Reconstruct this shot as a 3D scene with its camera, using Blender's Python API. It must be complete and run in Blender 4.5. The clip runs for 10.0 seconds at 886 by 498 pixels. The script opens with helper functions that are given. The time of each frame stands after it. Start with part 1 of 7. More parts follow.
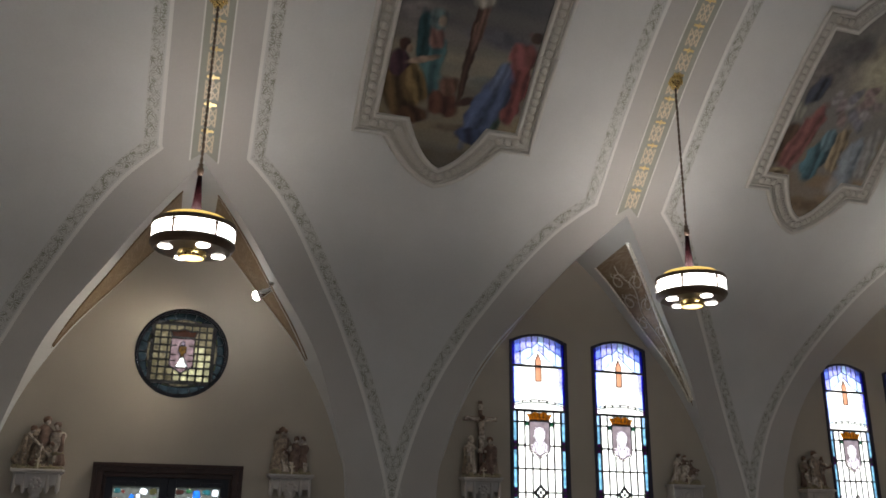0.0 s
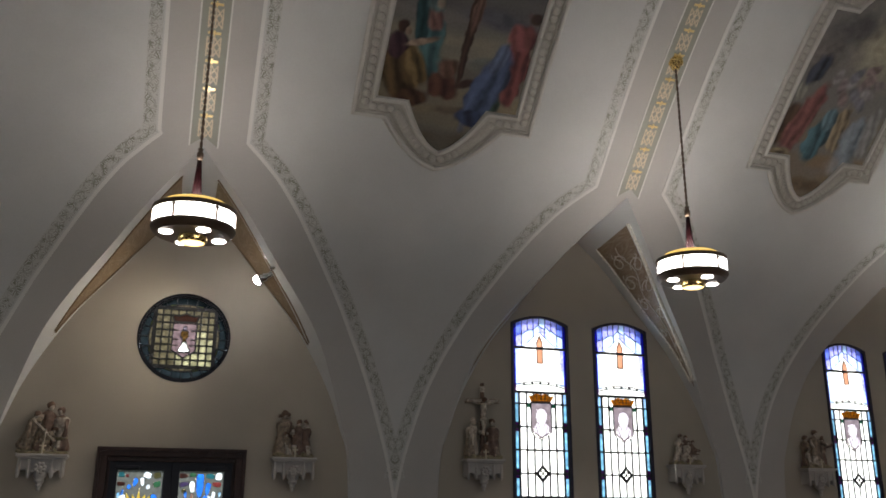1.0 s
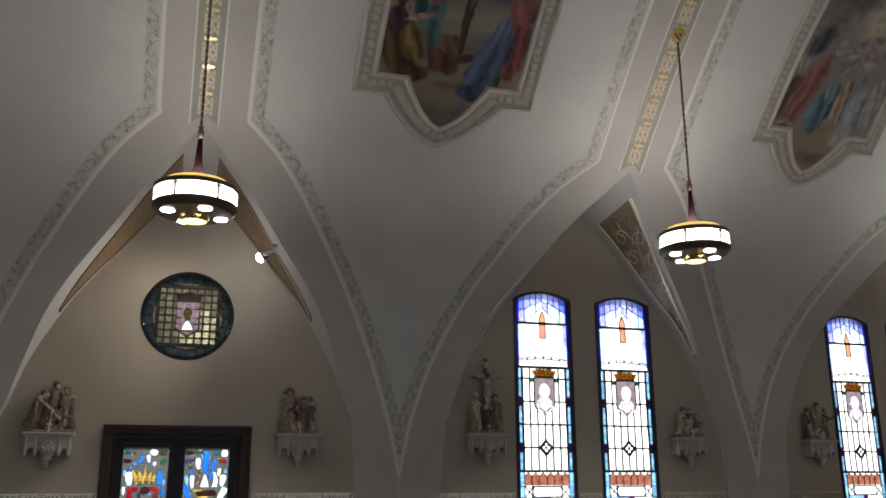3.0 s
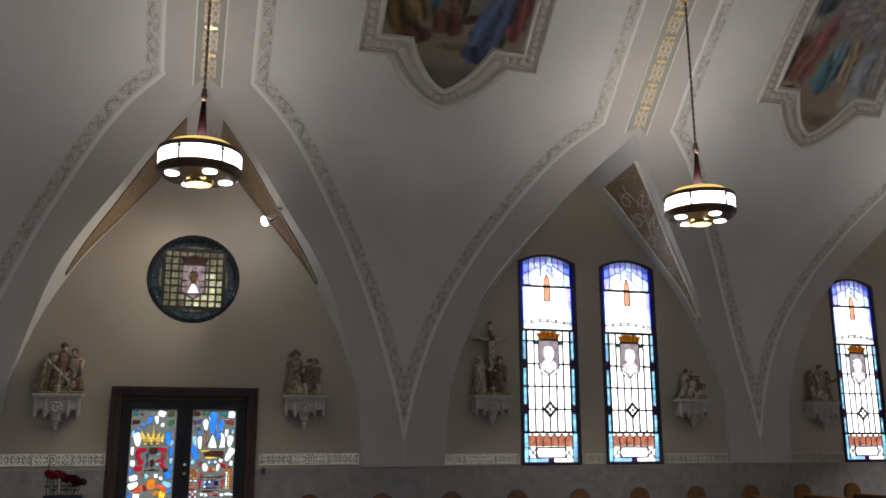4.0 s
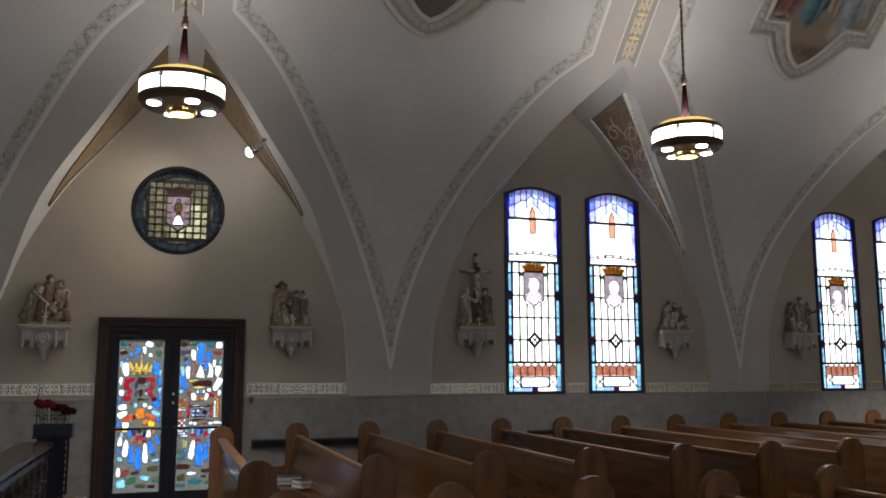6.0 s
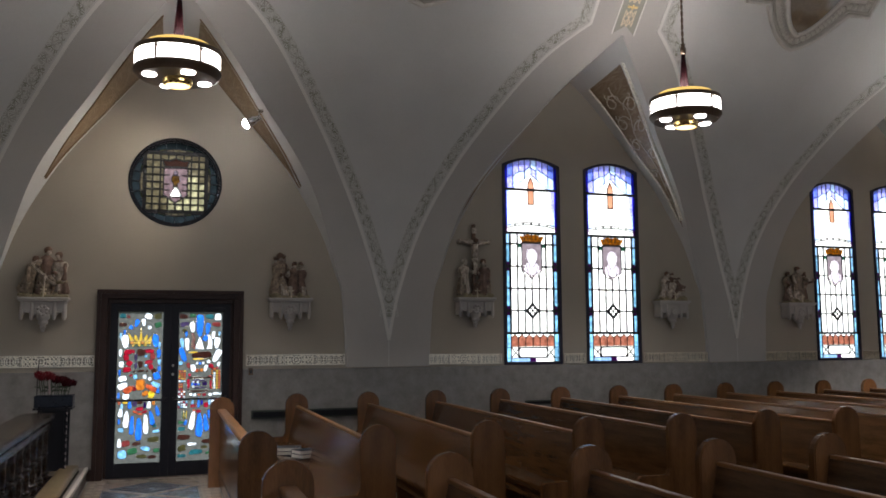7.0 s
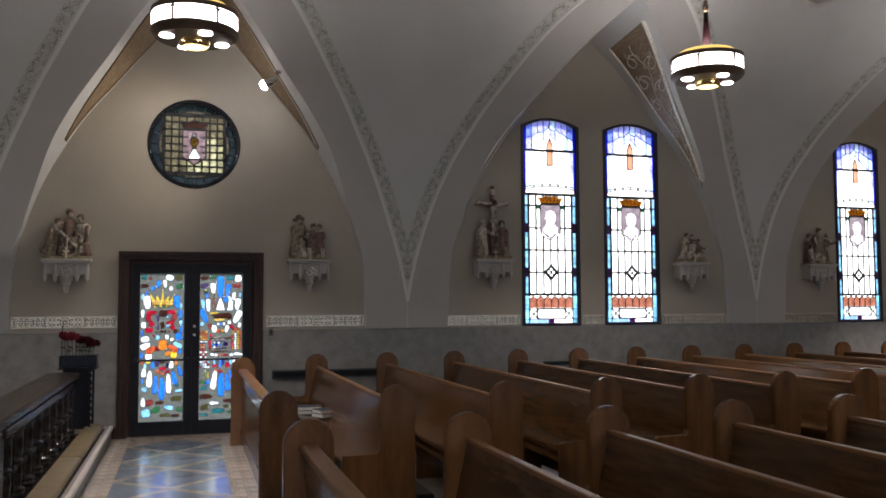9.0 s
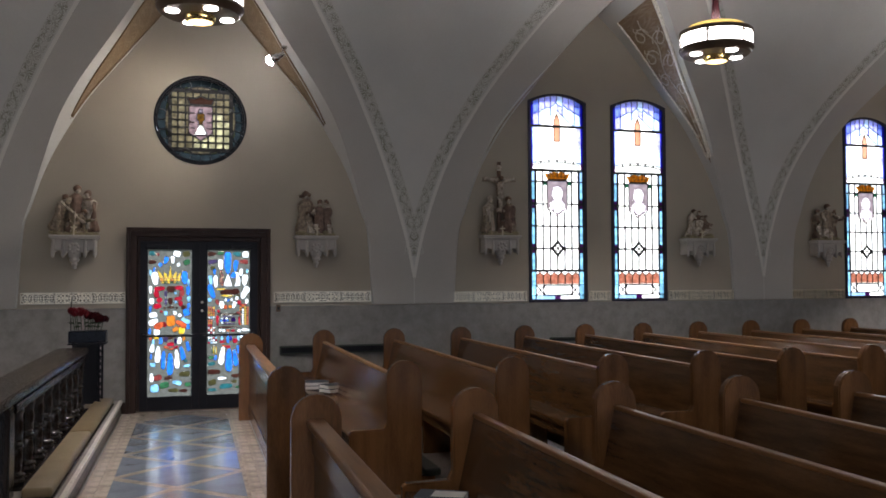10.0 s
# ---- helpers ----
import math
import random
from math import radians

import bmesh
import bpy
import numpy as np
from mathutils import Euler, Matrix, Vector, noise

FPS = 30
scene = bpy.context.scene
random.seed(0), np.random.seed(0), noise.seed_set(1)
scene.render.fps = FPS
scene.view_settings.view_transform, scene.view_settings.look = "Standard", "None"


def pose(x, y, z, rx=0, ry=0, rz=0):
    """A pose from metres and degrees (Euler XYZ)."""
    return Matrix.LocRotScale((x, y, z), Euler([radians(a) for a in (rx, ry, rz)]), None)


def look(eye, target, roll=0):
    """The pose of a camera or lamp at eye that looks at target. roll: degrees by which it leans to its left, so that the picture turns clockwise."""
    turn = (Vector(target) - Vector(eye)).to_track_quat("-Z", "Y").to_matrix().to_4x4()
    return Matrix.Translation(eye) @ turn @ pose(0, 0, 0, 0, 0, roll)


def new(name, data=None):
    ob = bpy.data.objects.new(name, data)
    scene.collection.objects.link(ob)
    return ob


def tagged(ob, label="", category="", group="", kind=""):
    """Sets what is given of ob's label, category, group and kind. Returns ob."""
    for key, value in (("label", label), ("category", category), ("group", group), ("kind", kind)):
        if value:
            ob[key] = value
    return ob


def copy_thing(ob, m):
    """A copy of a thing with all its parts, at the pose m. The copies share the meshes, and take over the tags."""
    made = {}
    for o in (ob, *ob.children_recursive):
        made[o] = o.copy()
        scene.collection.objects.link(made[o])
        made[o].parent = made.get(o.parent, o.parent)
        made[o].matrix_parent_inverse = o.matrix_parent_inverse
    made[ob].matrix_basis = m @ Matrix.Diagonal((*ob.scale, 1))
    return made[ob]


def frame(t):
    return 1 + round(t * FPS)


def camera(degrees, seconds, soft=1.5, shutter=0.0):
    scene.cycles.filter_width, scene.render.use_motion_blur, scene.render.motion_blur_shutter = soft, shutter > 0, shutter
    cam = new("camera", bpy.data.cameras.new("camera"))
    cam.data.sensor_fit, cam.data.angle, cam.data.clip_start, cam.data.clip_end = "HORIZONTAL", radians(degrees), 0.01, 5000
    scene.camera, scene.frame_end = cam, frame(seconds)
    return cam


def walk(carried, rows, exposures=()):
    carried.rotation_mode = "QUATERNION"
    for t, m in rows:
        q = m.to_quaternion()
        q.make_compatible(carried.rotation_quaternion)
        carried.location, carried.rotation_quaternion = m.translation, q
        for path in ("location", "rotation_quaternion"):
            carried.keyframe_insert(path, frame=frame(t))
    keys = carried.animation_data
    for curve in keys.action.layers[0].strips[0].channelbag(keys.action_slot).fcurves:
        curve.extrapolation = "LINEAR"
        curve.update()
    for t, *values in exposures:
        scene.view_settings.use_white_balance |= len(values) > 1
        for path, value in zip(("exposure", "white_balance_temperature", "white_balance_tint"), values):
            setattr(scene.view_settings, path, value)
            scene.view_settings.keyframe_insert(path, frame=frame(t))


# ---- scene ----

# Camera on a tripod in the cross aisle: one place, tilting down.
EYE_POINT = (0.0, 0.0, 1.68)
cam = camera(54.57, 10.0, soft=1.7)
ROWS = [
    # seconds, degrees to the right of the wall's normal, degrees up, roll
    (0.0, 17.325, 17.748, 0.750), (0.5, 16.978, 16.960, 0.633), (1.0, 17.284, 16.615, 0.320),
    (1.5, 17.035, 16.443, 0.233), (2.0, 16.990, 16.280, 0.110), (2.5, 17.231, 15.915, -0.110),
    (4.0, 16.808, 12.570, -0.101), (4.5, 16.921, 11.546, -0.037), (5.0, 17.210, 10.410, -0.020),
    (5.5, 17.494, 9.158, -0.027), (7.0, 17.866, 6.128, -0.327), (7.5, 17.400, 5.258, -0.349),
    (8.0, 17.115, 4.743, -0.357), (8.5, 16.851, 4.290, -0.305), (9.0, 16.622, 3.573, -0.276),
    (9.5, 16.512, 2.505, -0.309), (10.0, 16.171, 1.988, -0.249),
]


def aim(yaw, pitch, roll):
    a, b = radians(yaw), radians(pitch)
    way = Vector((math.sin(a) * math.cos(b), math.cos(a) * math.cos(b), math.sin(b)))
    return look(EYE_POINT, Vector(EYE_POINT) + way, roll)


walk(cam, [(t, aim(yaw, pitch, roll)) for t, yaw, pitch, roll in ROWS], exposures=[(0.0, 1.89, 6480, 10), (2.5, 1.81, 6450, 10.5), (5.5, 1.86, 6390, 11.5), (8.0, 1.95, 6330, 12.5), (10.0, 2.19, 6310, 13)])

# ---- plan (metres) ----
WALL = 11.6                      # inner face of the window wall, y
BAYS = [-5.62, 0.08, 5.79, 11.40, 17.05]
PIERS = [-8.47, -2.77, 2.935, 8.595, 14.225, 19.9]
X0, X1 = -8.47, 19.9
LAMP_Y = 8.58

# ---- world, sun, lights ----
world = bpy.data.worlds.new("world")
scene.world = world
world.use_nodes = True
wn = world.node_tree
sky = wn.nodes.new("ShaderNodeTexSky")
sky.sky_type, sky.sun_disc = "NISHITA", False
sky.sun_elevation, sky.sun_rotation = radians(42), radians(20)
wn.links.new(sky.outputs["Color"], wn.nodes["Background"].inputs["Color"])
wn.nodes["Background"].inputs["Strength"].default_value = 0.15
SUN = bpy.data.lights.new("sun", "SUN")
SUN.energy, SUN.angle, SUN.color = 5.0, radians(0.5), (1.0, 0.95, 0.88)
sun = new("sun", SUN)
sun.matrix_world = look((0, 0, 30), (0 - 20 * math.sin(radians(20)), 0 - 20, 30 - 20 * math.tan(radians(42))))


def area(name, place, target, w, h, watts, color):
    data = bpy.data.lights.new(name, "AREA")
    data.shape, data.size, data.size_y, data.energy, data.color = "RECTANGLE", w, h, watts, color
    ob = new(name, data)
    ob.matrix_world = look(place, target)
    return ob


# daylight of assumed windows: area lamps before the unseen, plain opposite wall
OPPOSITE = [(-5.6, 2.4), (0.1, 2.4), (5.8, 2.4), (11.4, 2.4), (17.0, 2.4)]
for wx, ww in OPPOSITE:
    area("window_daylight", (wx, -11.5, 2.85), (wx, 0, 2.9), ww, 3.0, 16, (0.76, 0.86, 1.0))



# ---- materials ----
def nodes_of(m):
    m.use_nodes = True
    return m.node_tree.nodes, m.node_tree.links


def mat(name, color, rough=0.6, metal=0.0, vary=0.15, scale=3.0, bump=0.1, fine=60.0, stretch=None, tint=None, per_object=0.0, spec=0.5):
    m = bpy.data.materials.new(name)
    n, l = nodes_of(m)
    b = n["Principled BSDF"]
    tc = n.new("ShaderNodeTexCoord")
    mp = n.new("ShaderNodeMapping")
    l.new(tc.outputs["Object"], mp.inputs["Vector"])
    if stretch:
        mp.inputs["Scale"].default_value = stretch
    big, small = n.new("ShaderNodeTexNoise"), n.new("ShaderNodeTexNoise")
    big.inputs["Scale"].default_value, big.inputs["Detail"].default_value = scale, 5
    small.inputs["Scale"].default_value, small.inputs["Detail"].default_value = fine, 4
    for t in (big, small):
        l.new(mp.outputs["Vector"], t.inputs["Vector"])
    add = n.new("ShaderNodeMath")
    add.operation = "MULTIPLY_ADD"
    l.new(small.outputs["Fac"], add.inputs[0])
    add.inputs[1].default_value = 0.4
    l.new(big.outputs["Fac"], add.inputs[2])
    src = add.outputs[0]
    if per_object:
        info = n.new("ShaderNodeObjectInfo")
        ma = n.new("ShaderNodeMath")
        ma.operation = "MULTIPLY_ADD"
        l.new(info.outputs["Random"], ma.inputs[0])
        ma.inputs[1].default_value = per_object
        l.new(src, ma.inputs[2])
        src = ma.outputs[0]
    ramp = n.new("ShaderNodeValToRGB")
    c = Vector(color)
    t = Vector(tint) if tint else c
    ramp.color_ramp.elements[0].position, ramp.color_ramp.elements[1].position = 0.35, 1.05 + per_object
    ramp.color_ramp.elements[0].color = (*(c * (1 - vary)), 1)
    ramp.color_ramp.elements[1].color = (*[min(1, v) for v in t * (1 + vary)], 1)
    l.new(src, ramp.inputs["Fac"])
    l.new(ramp.outputs["Color"], b.inputs["Base Color"])
    b.inputs["Metallic"].default_value = metal
    b.inputs["Specular IOR Level"].default_value = spec
    rr = n.new("ShaderNodeMapRange")
    rr.inputs["To Min"].default_value, rr.inputs["To Max"].default_value = max(0.03, rough - 0.1), min(1, rough + 0.1)
    l.new(small.outputs["Fac"], rr.inputs["Value"])
    l.new(rr.outputs["Result"], b.inputs["Roughness"])
    if bump:
        bp = n.new("ShaderNodeBump")
        bp.inputs["Strength"].default_value, bp.inputs["Distance"].default_value = bump, 0.01
        l.new(small.outputs["Fac"], bp.inputs["Height"])
        l.new(bp.outputs["Normal"], b.inputs["Normal"])
    return m


def glass(name, color, clear=0.8, mottled=0.12, fine=9.0):
    """Stained glass: light from behind comes through in the pane's colour."""
    m = bpy.data.materials.new(name)
    n, l = nodes_of(m)
    out = n["Material Output"]
    b = n["Principled BSDF"]
    b.inputs["Roughness"].default_value = 0.15
    tc, nz, rp = n.new("ShaderNodeTexCoord"), n.new("ShaderNodeTexNoise"), n.new("ShaderNodeValToRGB")
    nz.inputs["Scale"].default_value, nz.inputs["Detail"].default_value = fine, 4
    l.new(tc.outputs["Object"], nz.inputs["Vector"])
    c = Vector(color)
    rp.color_ramp.elements[0].position, rp.color_ramp.elements[1].position = 0.3, 0.75
    rp.color_ramp.elements[0].color = (*(c * (1 - mottled)), 1)
    rp.color_ramp.elements[1].color = (*[min(1, v) for v in c * (1 + mottled)], 1)
    l.new(nz.outputs["Fac"], rp.inputs["Fac"])
    tr, mx = n.new("ShaderNodeBsdfTranslucent"), n.new("ShaderNodeMixShader")
    l.new(rp.outputs["Color"], tr.inputs["Color"])
    l.new(rp.outputs["Color"], b.inputs["Base Color"])
    mx.inputs["Fac"].default_value = clear
    l.new(b.outputs[0], mx.inputs[1])
    l.new(tr.outputs[0], mx.inputs[2])
    l.new(mx.outputs[0], out.inputs["Surface"])
    return m


def glow(name, color, strength):
    m = bpy.data.materials.new(name)
    n, l = nodes_of(m)
    b = n["Principled BSDF"]
    b.inputs["Base Color"].default_value = (*color, 1)
    b.inputs["Emission Color"].default_value = (*color, 1)
    b.inputs["Emission Strength"].default_value = strength
    return m


def stencil(name, ground, ink, cell, dash, rough=0.7):
    """Painted scrollwork on a strip: leafy dashes round a wandering stem (uv: metres along, 0..1 across)."""
    m = bpy.data.materials.new(name)
    n, l = nodes_of(m)
    b = n["Principled BSDF"]
    b.inputs["Roughness"].default_value = rough

    def op(kind, a, c=None, third=None):
        k = n.new("ShaderNodeMath")
        k.operation = kind
        for i, v in enumerate((a, c, third)):
            if v is None:
                continue
            if isinstance(v, (int, float)):
                k.inputs[i].default_value = v
            else:
                l.new(v, k.inputs[i])
        return k.outputs[0]

    def step(x, at, soft):
        r = n.new("ShaderNodeMapRange")
        r.inputs["From Min"].default_value, r.inputs["From Max"].default_value = at - soft, at + soft
        l.new(x, r.inputs["Value"])
        return r.outputs["Result"]

    uv, sep = n.new("ShaderNodeUVMap"), n.new("ShaderNodeSeparateXYZ")
    l.new(uv.outputs["UV"], sep.inputs[0])
    u, v = sep.outputs["X"], op("SUBTRACT", sep.outputs["Y"], 0.5)
    # stem: two crossing waves that close into loops
    wave = op("SINE", op("MULTIPLY", u, 2 * math.pi / cell))
    stem = op("ABSOLUTE", op("SUBTRACT", op("ABSOLUTE", v), op("MULTIPLY", op("ABSOLUTE", wave), 0.30)))
    stem = op("SUBTRACT", 1.0, step(stem, 0.050, 0.025))
    # leaves: cells of about three across the strip, each a dark dash with a pale rim
    co = n.new("ShaderNodeCombineXYZ")
    l.new(op("MULTIPLY", u, 2.3 / 0.155), co.inputs["X"])
    l.new(op("MULTIPLY", v, 2.3), co.inputs["Y"])
    vo = n.new("ShaderNodeTexVoronoi")
    vo.feature, vo.voronoi_dimensions = "DISTANCE_TO_EDGE", "2D"
    vo.inputs["Scale"].default_value, vo.inputs["Randomness"].default_value = 1.0, 0.85
    l.new(co.outputs[0], vo.inputs["Vector"])
    net = op("SUBTRACT", 1.0, step(vo.outputs["Distance"], dash, 0.04))
    inner = step(vo.outputs["Distance"], 0.27, 0.05)
    fac = op("MAXIMUM", op("MULTIPLY", net, 0.85), op("MAXIMUM", stem, op("MULTIPLY", inner, 0.9)))
    edge = op("SUBTRACT", 1.0, step(op("ABSOLUTE", v), 0.44, 0.04))
    worn = n.new("ShaderNodeTexNoise")
    worn.inputs["Scale"].default_value, worn.inputs["Detail"].default_value = 0.9, 3
    l.new(co.outputs[0], worn.inputs["Vector"])
    fac = op("MULTIPLY", op("MULTIPLY", fac, edge), op("MINIMUM", op("MAXIMUM", op("MULTIPLY_ADD", worn.outputs["Fac"], 3.2, -1.0), 0.15), 1.0))
    mix = n.new("ShaderNodeMix")
    mix.data_type = "RGBA"
    mix.inputs["A"].default_value, mix.inputs["B"].default_value = (*ground, 1), (*ink, 1)
    l.new(fac, mix.inputs["Factor"])
    l.new(mix.outputs["Result"], b.inputs["Base Color"])
    return m


M = {}
M["plaster"] = mat("vault_plaster", (0.592, 0.584, 0.562), 0.8, vary=0.09, scale=1.1, bump=0.05, fine=40)
M["wall"] = mat("wall_paint", (0.412, 0.366, 0.298), 0.8, vary=0.08, scale=1.3, bump=0.05, fine=50)
M["wainscot"] = mat("wainscot_paint", (0.235, 0.225, 0.215), 0.6, vary=0.26, scale=8, bump=0.08, fine=30)
M["field"] = mat("warm_grey_paint", (0.478, 0.456, 0.428), 0.8, vary=0.08, scale=1.1, bump=0.05, fine=40)
M["white_line"] = mat("white_line", (0.72, 0.70, 0.66), 0.7, vary=0.05, bump=0.03)
# white in place of the brown line: lamplight on the edge, as colour
M["lit_edge"] = mat("lit_edge_white", (0.92, 0.88, 0.78), 0.28, metal=0.35, vary=0.04, bump=0.02)
M["stencil"] = stencil("scroll_stencil", (0.585, 0.575, 0.545), (0.235, 0.230, 0.178), 0.36, 0.10)
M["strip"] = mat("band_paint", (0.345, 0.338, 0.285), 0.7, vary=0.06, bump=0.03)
M["lattice"] = mat("lattice_paint", (0.66, 0.55, 0.39), 0.4, vary=0.2, scale=30, bump=0.03)
M["brown_line"] = mat("brown_line", (0.22, 0.145, 0.08), 0.5, vary=0.3, bump=0.03)
M["gold"] = mat("gold_leaf", (0.82, 0.64, 0.29), 0.3, metal=0.35, vary=0.15, scale=20, bump=0.05)
M["brown"] = stencil("brown_scrollwork", (0.225, 0.150, 0.082), (0.31, 0.235, 0.15), 0.5, 0.07, 0.42)
M["oak"] = mat("oak", (0.033, 0.0148, 0.0058), 0.15, vary=0.45, scale=2.2, bump=0.06, fine=26, stretch=(9, 1.0, 9), tint=(0.080, 0.0375, 0.0148), per_object=0.2, spec=0.5)
# oak lightened for the top rails: light from overhead put into the colour
M["oak_rail_lit"] = mat("oak_rail_lit", (0.078, 0.0345, 0.0120), 0.42, vary=0.4, scale=2.2, bump=0.08, fine=26, stretch=(9, 1.0, 9), tint=(0.190, 0.088, 0.0310), per_object=0.2, spec=0.4)
M["oak_end"] = mat("oak_end", (0.055, 0.0245, 0.0095), 0.20, vary=0.32, scale=1.5, bump=0.05, fine=20, stretch=(7, 7, 1.0), tint=(0.142, 0.0640, 0.0235), per_object=0.25, spec=0.5)
M["dark_wood"] = mat("dark_wood", (0.016, 0.011, 0.009), 0.22, vary=0.4, scale=3, bump=0.05, fine=30, stretch=(6, 6, 1), spec=0.5)
# a little lighter and browner than the rail's other dark wood
M["rail_top"] = mat("rail_top_wood", (0.017, 0.0115, 0.0080), 0.26, vary=0.4, scale=3, bump=0.05, fine=30, stretch=(6, 1, 6), tint=(0.030, 0.021, 0.014), spec=0.28)
M["door_wood"] = mat("door_wood", (0.040, 0.023, 0.018), 0.38, vary=0.35, scale=3, bump=0.05, fine=30, stretch=(6, 6, 1), spec=0.18)
M["door_metal"] = mat("door_metal", (0.013, 0.013, 0.018), 0.4, vary=0.3, bump=0.03, spec=0.2)
M["lead"] = mat("lead_came", (0.02, 0.02, 0.022), 0.5, vary=0.3, bump=0.05)
M["faint_ink"] = mat("faint_ink", (0.30, 0.26, 0.36), 0.6, vary=0.2, bump=0.0)
M["frame"] = mat("window_frame", (0.022, 0.017, 0.034), 0.5, vary=0.3, bump=0.05)
M["ring"] = mat("black_ring", (0.007, 0.007, 0.010), 0.3, vary=0.3, bump=0.03, spec=0.2)
M["chrome"] = mat("chrome", (0.72, 0.72, 0.74), 0.18, metal=1.0, vary=0.05, bump=0.01)
M["scroll"] = mat("pale_scroll_paint", (0.52, 0.45, 0.35), 0.45, vary=0.3, scale=14, bump=0.05)
M["bronze"] = mat("bronze", (0.13, 0.085, 0.055), 0.4, metal=0.3, vary=0.3, bump=0.03)
M["brass"] = mat("brass", (0.75, 0.55, 0.22), 0.28, metal=1.0, vary=0.2, bump=0.03)
M["red"] = mat("red_enamel", (0.010, 0.0018, 0.0025), 0.5, vary=0.3, bump=0.02, spec=0.08)
M["pale_brass"] = mat("pale_brass", (0.78, 0.71, 0.57), 0.34, metal=0.75, vary=0.15, scale=12, bump=0.1)
M["frieze_back"] = mat("frieze_gap_dark", (0.055, 0.042, 0.030), 0.7, vary=0.3, scale=9, bump=0.05)
M["stone"] = mat("corbel_plaster", (0.475, 0.445, 0.415), 0.7, vary=0.10, scale=8, bump=0.1)
M["statue"] = mat("statue_plaster", (0.115, 0.080, 0.055), 0.5, vary=0.6, scale=22, bump=0.2, tint=(0.30, 0.235, 0.17))
M["statue_dark"] = mat("statue_brown", (0.085, 0.045, 0.028), 0.6, vary=0.5, scale=16, bump=0.12, tint=(0.17, 0.10, 0.065))
M["statue_cream"] = mat("statue_cream", (0.22, 0.17, 0.125), 0.5, vary=0.6, scale=24, bump=0.15, tint=(0.52, 0.45, 0.37))
M["statue_russet"] = mat("statue_russet", (0.105, 0.058, 0.042), 0.6, vary=0.5, scale=16, bump=0.12, tint=(0.205, 0.132, 0.098))
M["statue_moss"] = mat("statue_moss", (0.17, 0.135, 0.075), 0.6, vary=0.5, scale=16, bump=0.12, tint=(0.30, 0.25, 0.15))
M["old_ivory"] = mat("old_ivory", (0.66, 0.58, 0.42), 0.4, vary=0.1, bump=0.03)
M["marble"] = mat("white_marble", (0.68, 0.64, 0.56), 0.3, vary=0.12, scale=4, bump=0.02)
M["leather"] = mat("tan_leather", (0.165, 0.120, 0.062), 0.5, vary=0.2, scale=5, bump=0.12)
M["kneeler"] = mat("dark_green_vinyl", (0.016, 0.022, 0.018), 0.5, vary=0.25, scale=6, bump=0.12)
M["tile_blue"] = mat("slate_tile", (0.16, 0.18, 0.215), 0.12, vary=0.35, scale=4, bump=0.03, per_object=0.25)
M["tile_tan"] = mat("tan_tile", (0.34, 0.280, 0.225), 0.18, vary=0.5, scale=9, bump=0.03, per_object=0.25)
M["floor"] = mat("floor_tile", (0.060, 0.047, 0.036), 0.3, vary=0.25, scale=3, bump=0.03)
M["altar_floor"] = mat("altar_floor", (0.20, 0.165, 0.135), 0.35, vary=0.25, scale=3, bump=0.03)
M["green"] = mat("green_vent", (0.035, 0.045, 0.035), 0.5, vary=0.2, bump=0.05)
M["black"] = mat("black_iron", (0.008, 0.008, 0.011), 0.4, vary=0.3, bump=0.05, spec=0.2)
M["planter"] = mat("planter_blue", (0.004, 0.006, 0.012), 0.3, vary=0.3, bump=0.03, spec=0.25)
M["rose"] = mat("dark_red_petals", (0.032, 0.0016, 0.0035), 0.6, vary=0.4, scale=20, bump=0.1, spec=0.1)
M["leaf"] = mat("leaf_green", (0.02, 0.04, 0.015), 0.6, vary=0.4, scale=20, bump=0.1)
M["paper"] = mat("paper_edges", (0.80, 0.78, 0.74), 0.8, vary=0.1, bump=0.05)
M["rose_bright"] = mat("red_petals", (0.10, 0.004, 0.008), 0.5, vary=0.4, scale=20, bump=0.1, spec=0.2)
# pale tone of the ribbon and of the glints drawn on the flower stand
M["bead"] = mat("pale_glint_and_ribbon", (0.30, 0.24, 0.24), 0.35, vary=0.2, bump=0.03)
M["cover"] = mat("book_cover", (0.02, 0.03, 0.05), 0.5, vary=0.2, bump=0.05)
M["frame_grey"] = mat("painted_moulding", (0.42, 0.39, 0.34), 0.7, vary=0.14, scale=7, bump=0.05)
M["frame_light"] = mat("painted_moulding_rail", (0.57, 0.54, 0.49), 0.7, vary=0.08, scale=7, bump=0.05)
M["frame_egg"] = mat("painted_egg", (0.46, 0.43, 0.375), 0.6, vary=0.35, scale=9, bump=0.05)
# bed and groove a tone below the rails: recess shade put into the colour
M["frame_dark"] = mat("painted_moulding_shade", (0.50, 0.47, 0.415), 0.7, vary=0.2, scale=9, bump=0.05)
M["outside"] = mat("outside_ground", (0.25, 0.26, 0.2), 0.9, vary=0.2)
M["lamp_glass"] = glow("lit_glass", (1.0, 0.97, 0.93), 2.3)
M["lamp_disc"] = glow("lit_downlight", (1.0, 0.97, 0.92), 4.0)
M["lamp_bowl"] = glow("lit_bowl", (1.0, 0.74, 0.30), 0.9)
M["lamp_dome"] = glow("lit_dome", (0.9, 0.58, 0.16), 0.3)
M["spot_glow"] = glow("lit_spotlight", (1.0, 0.96, 0.95), 25.0)
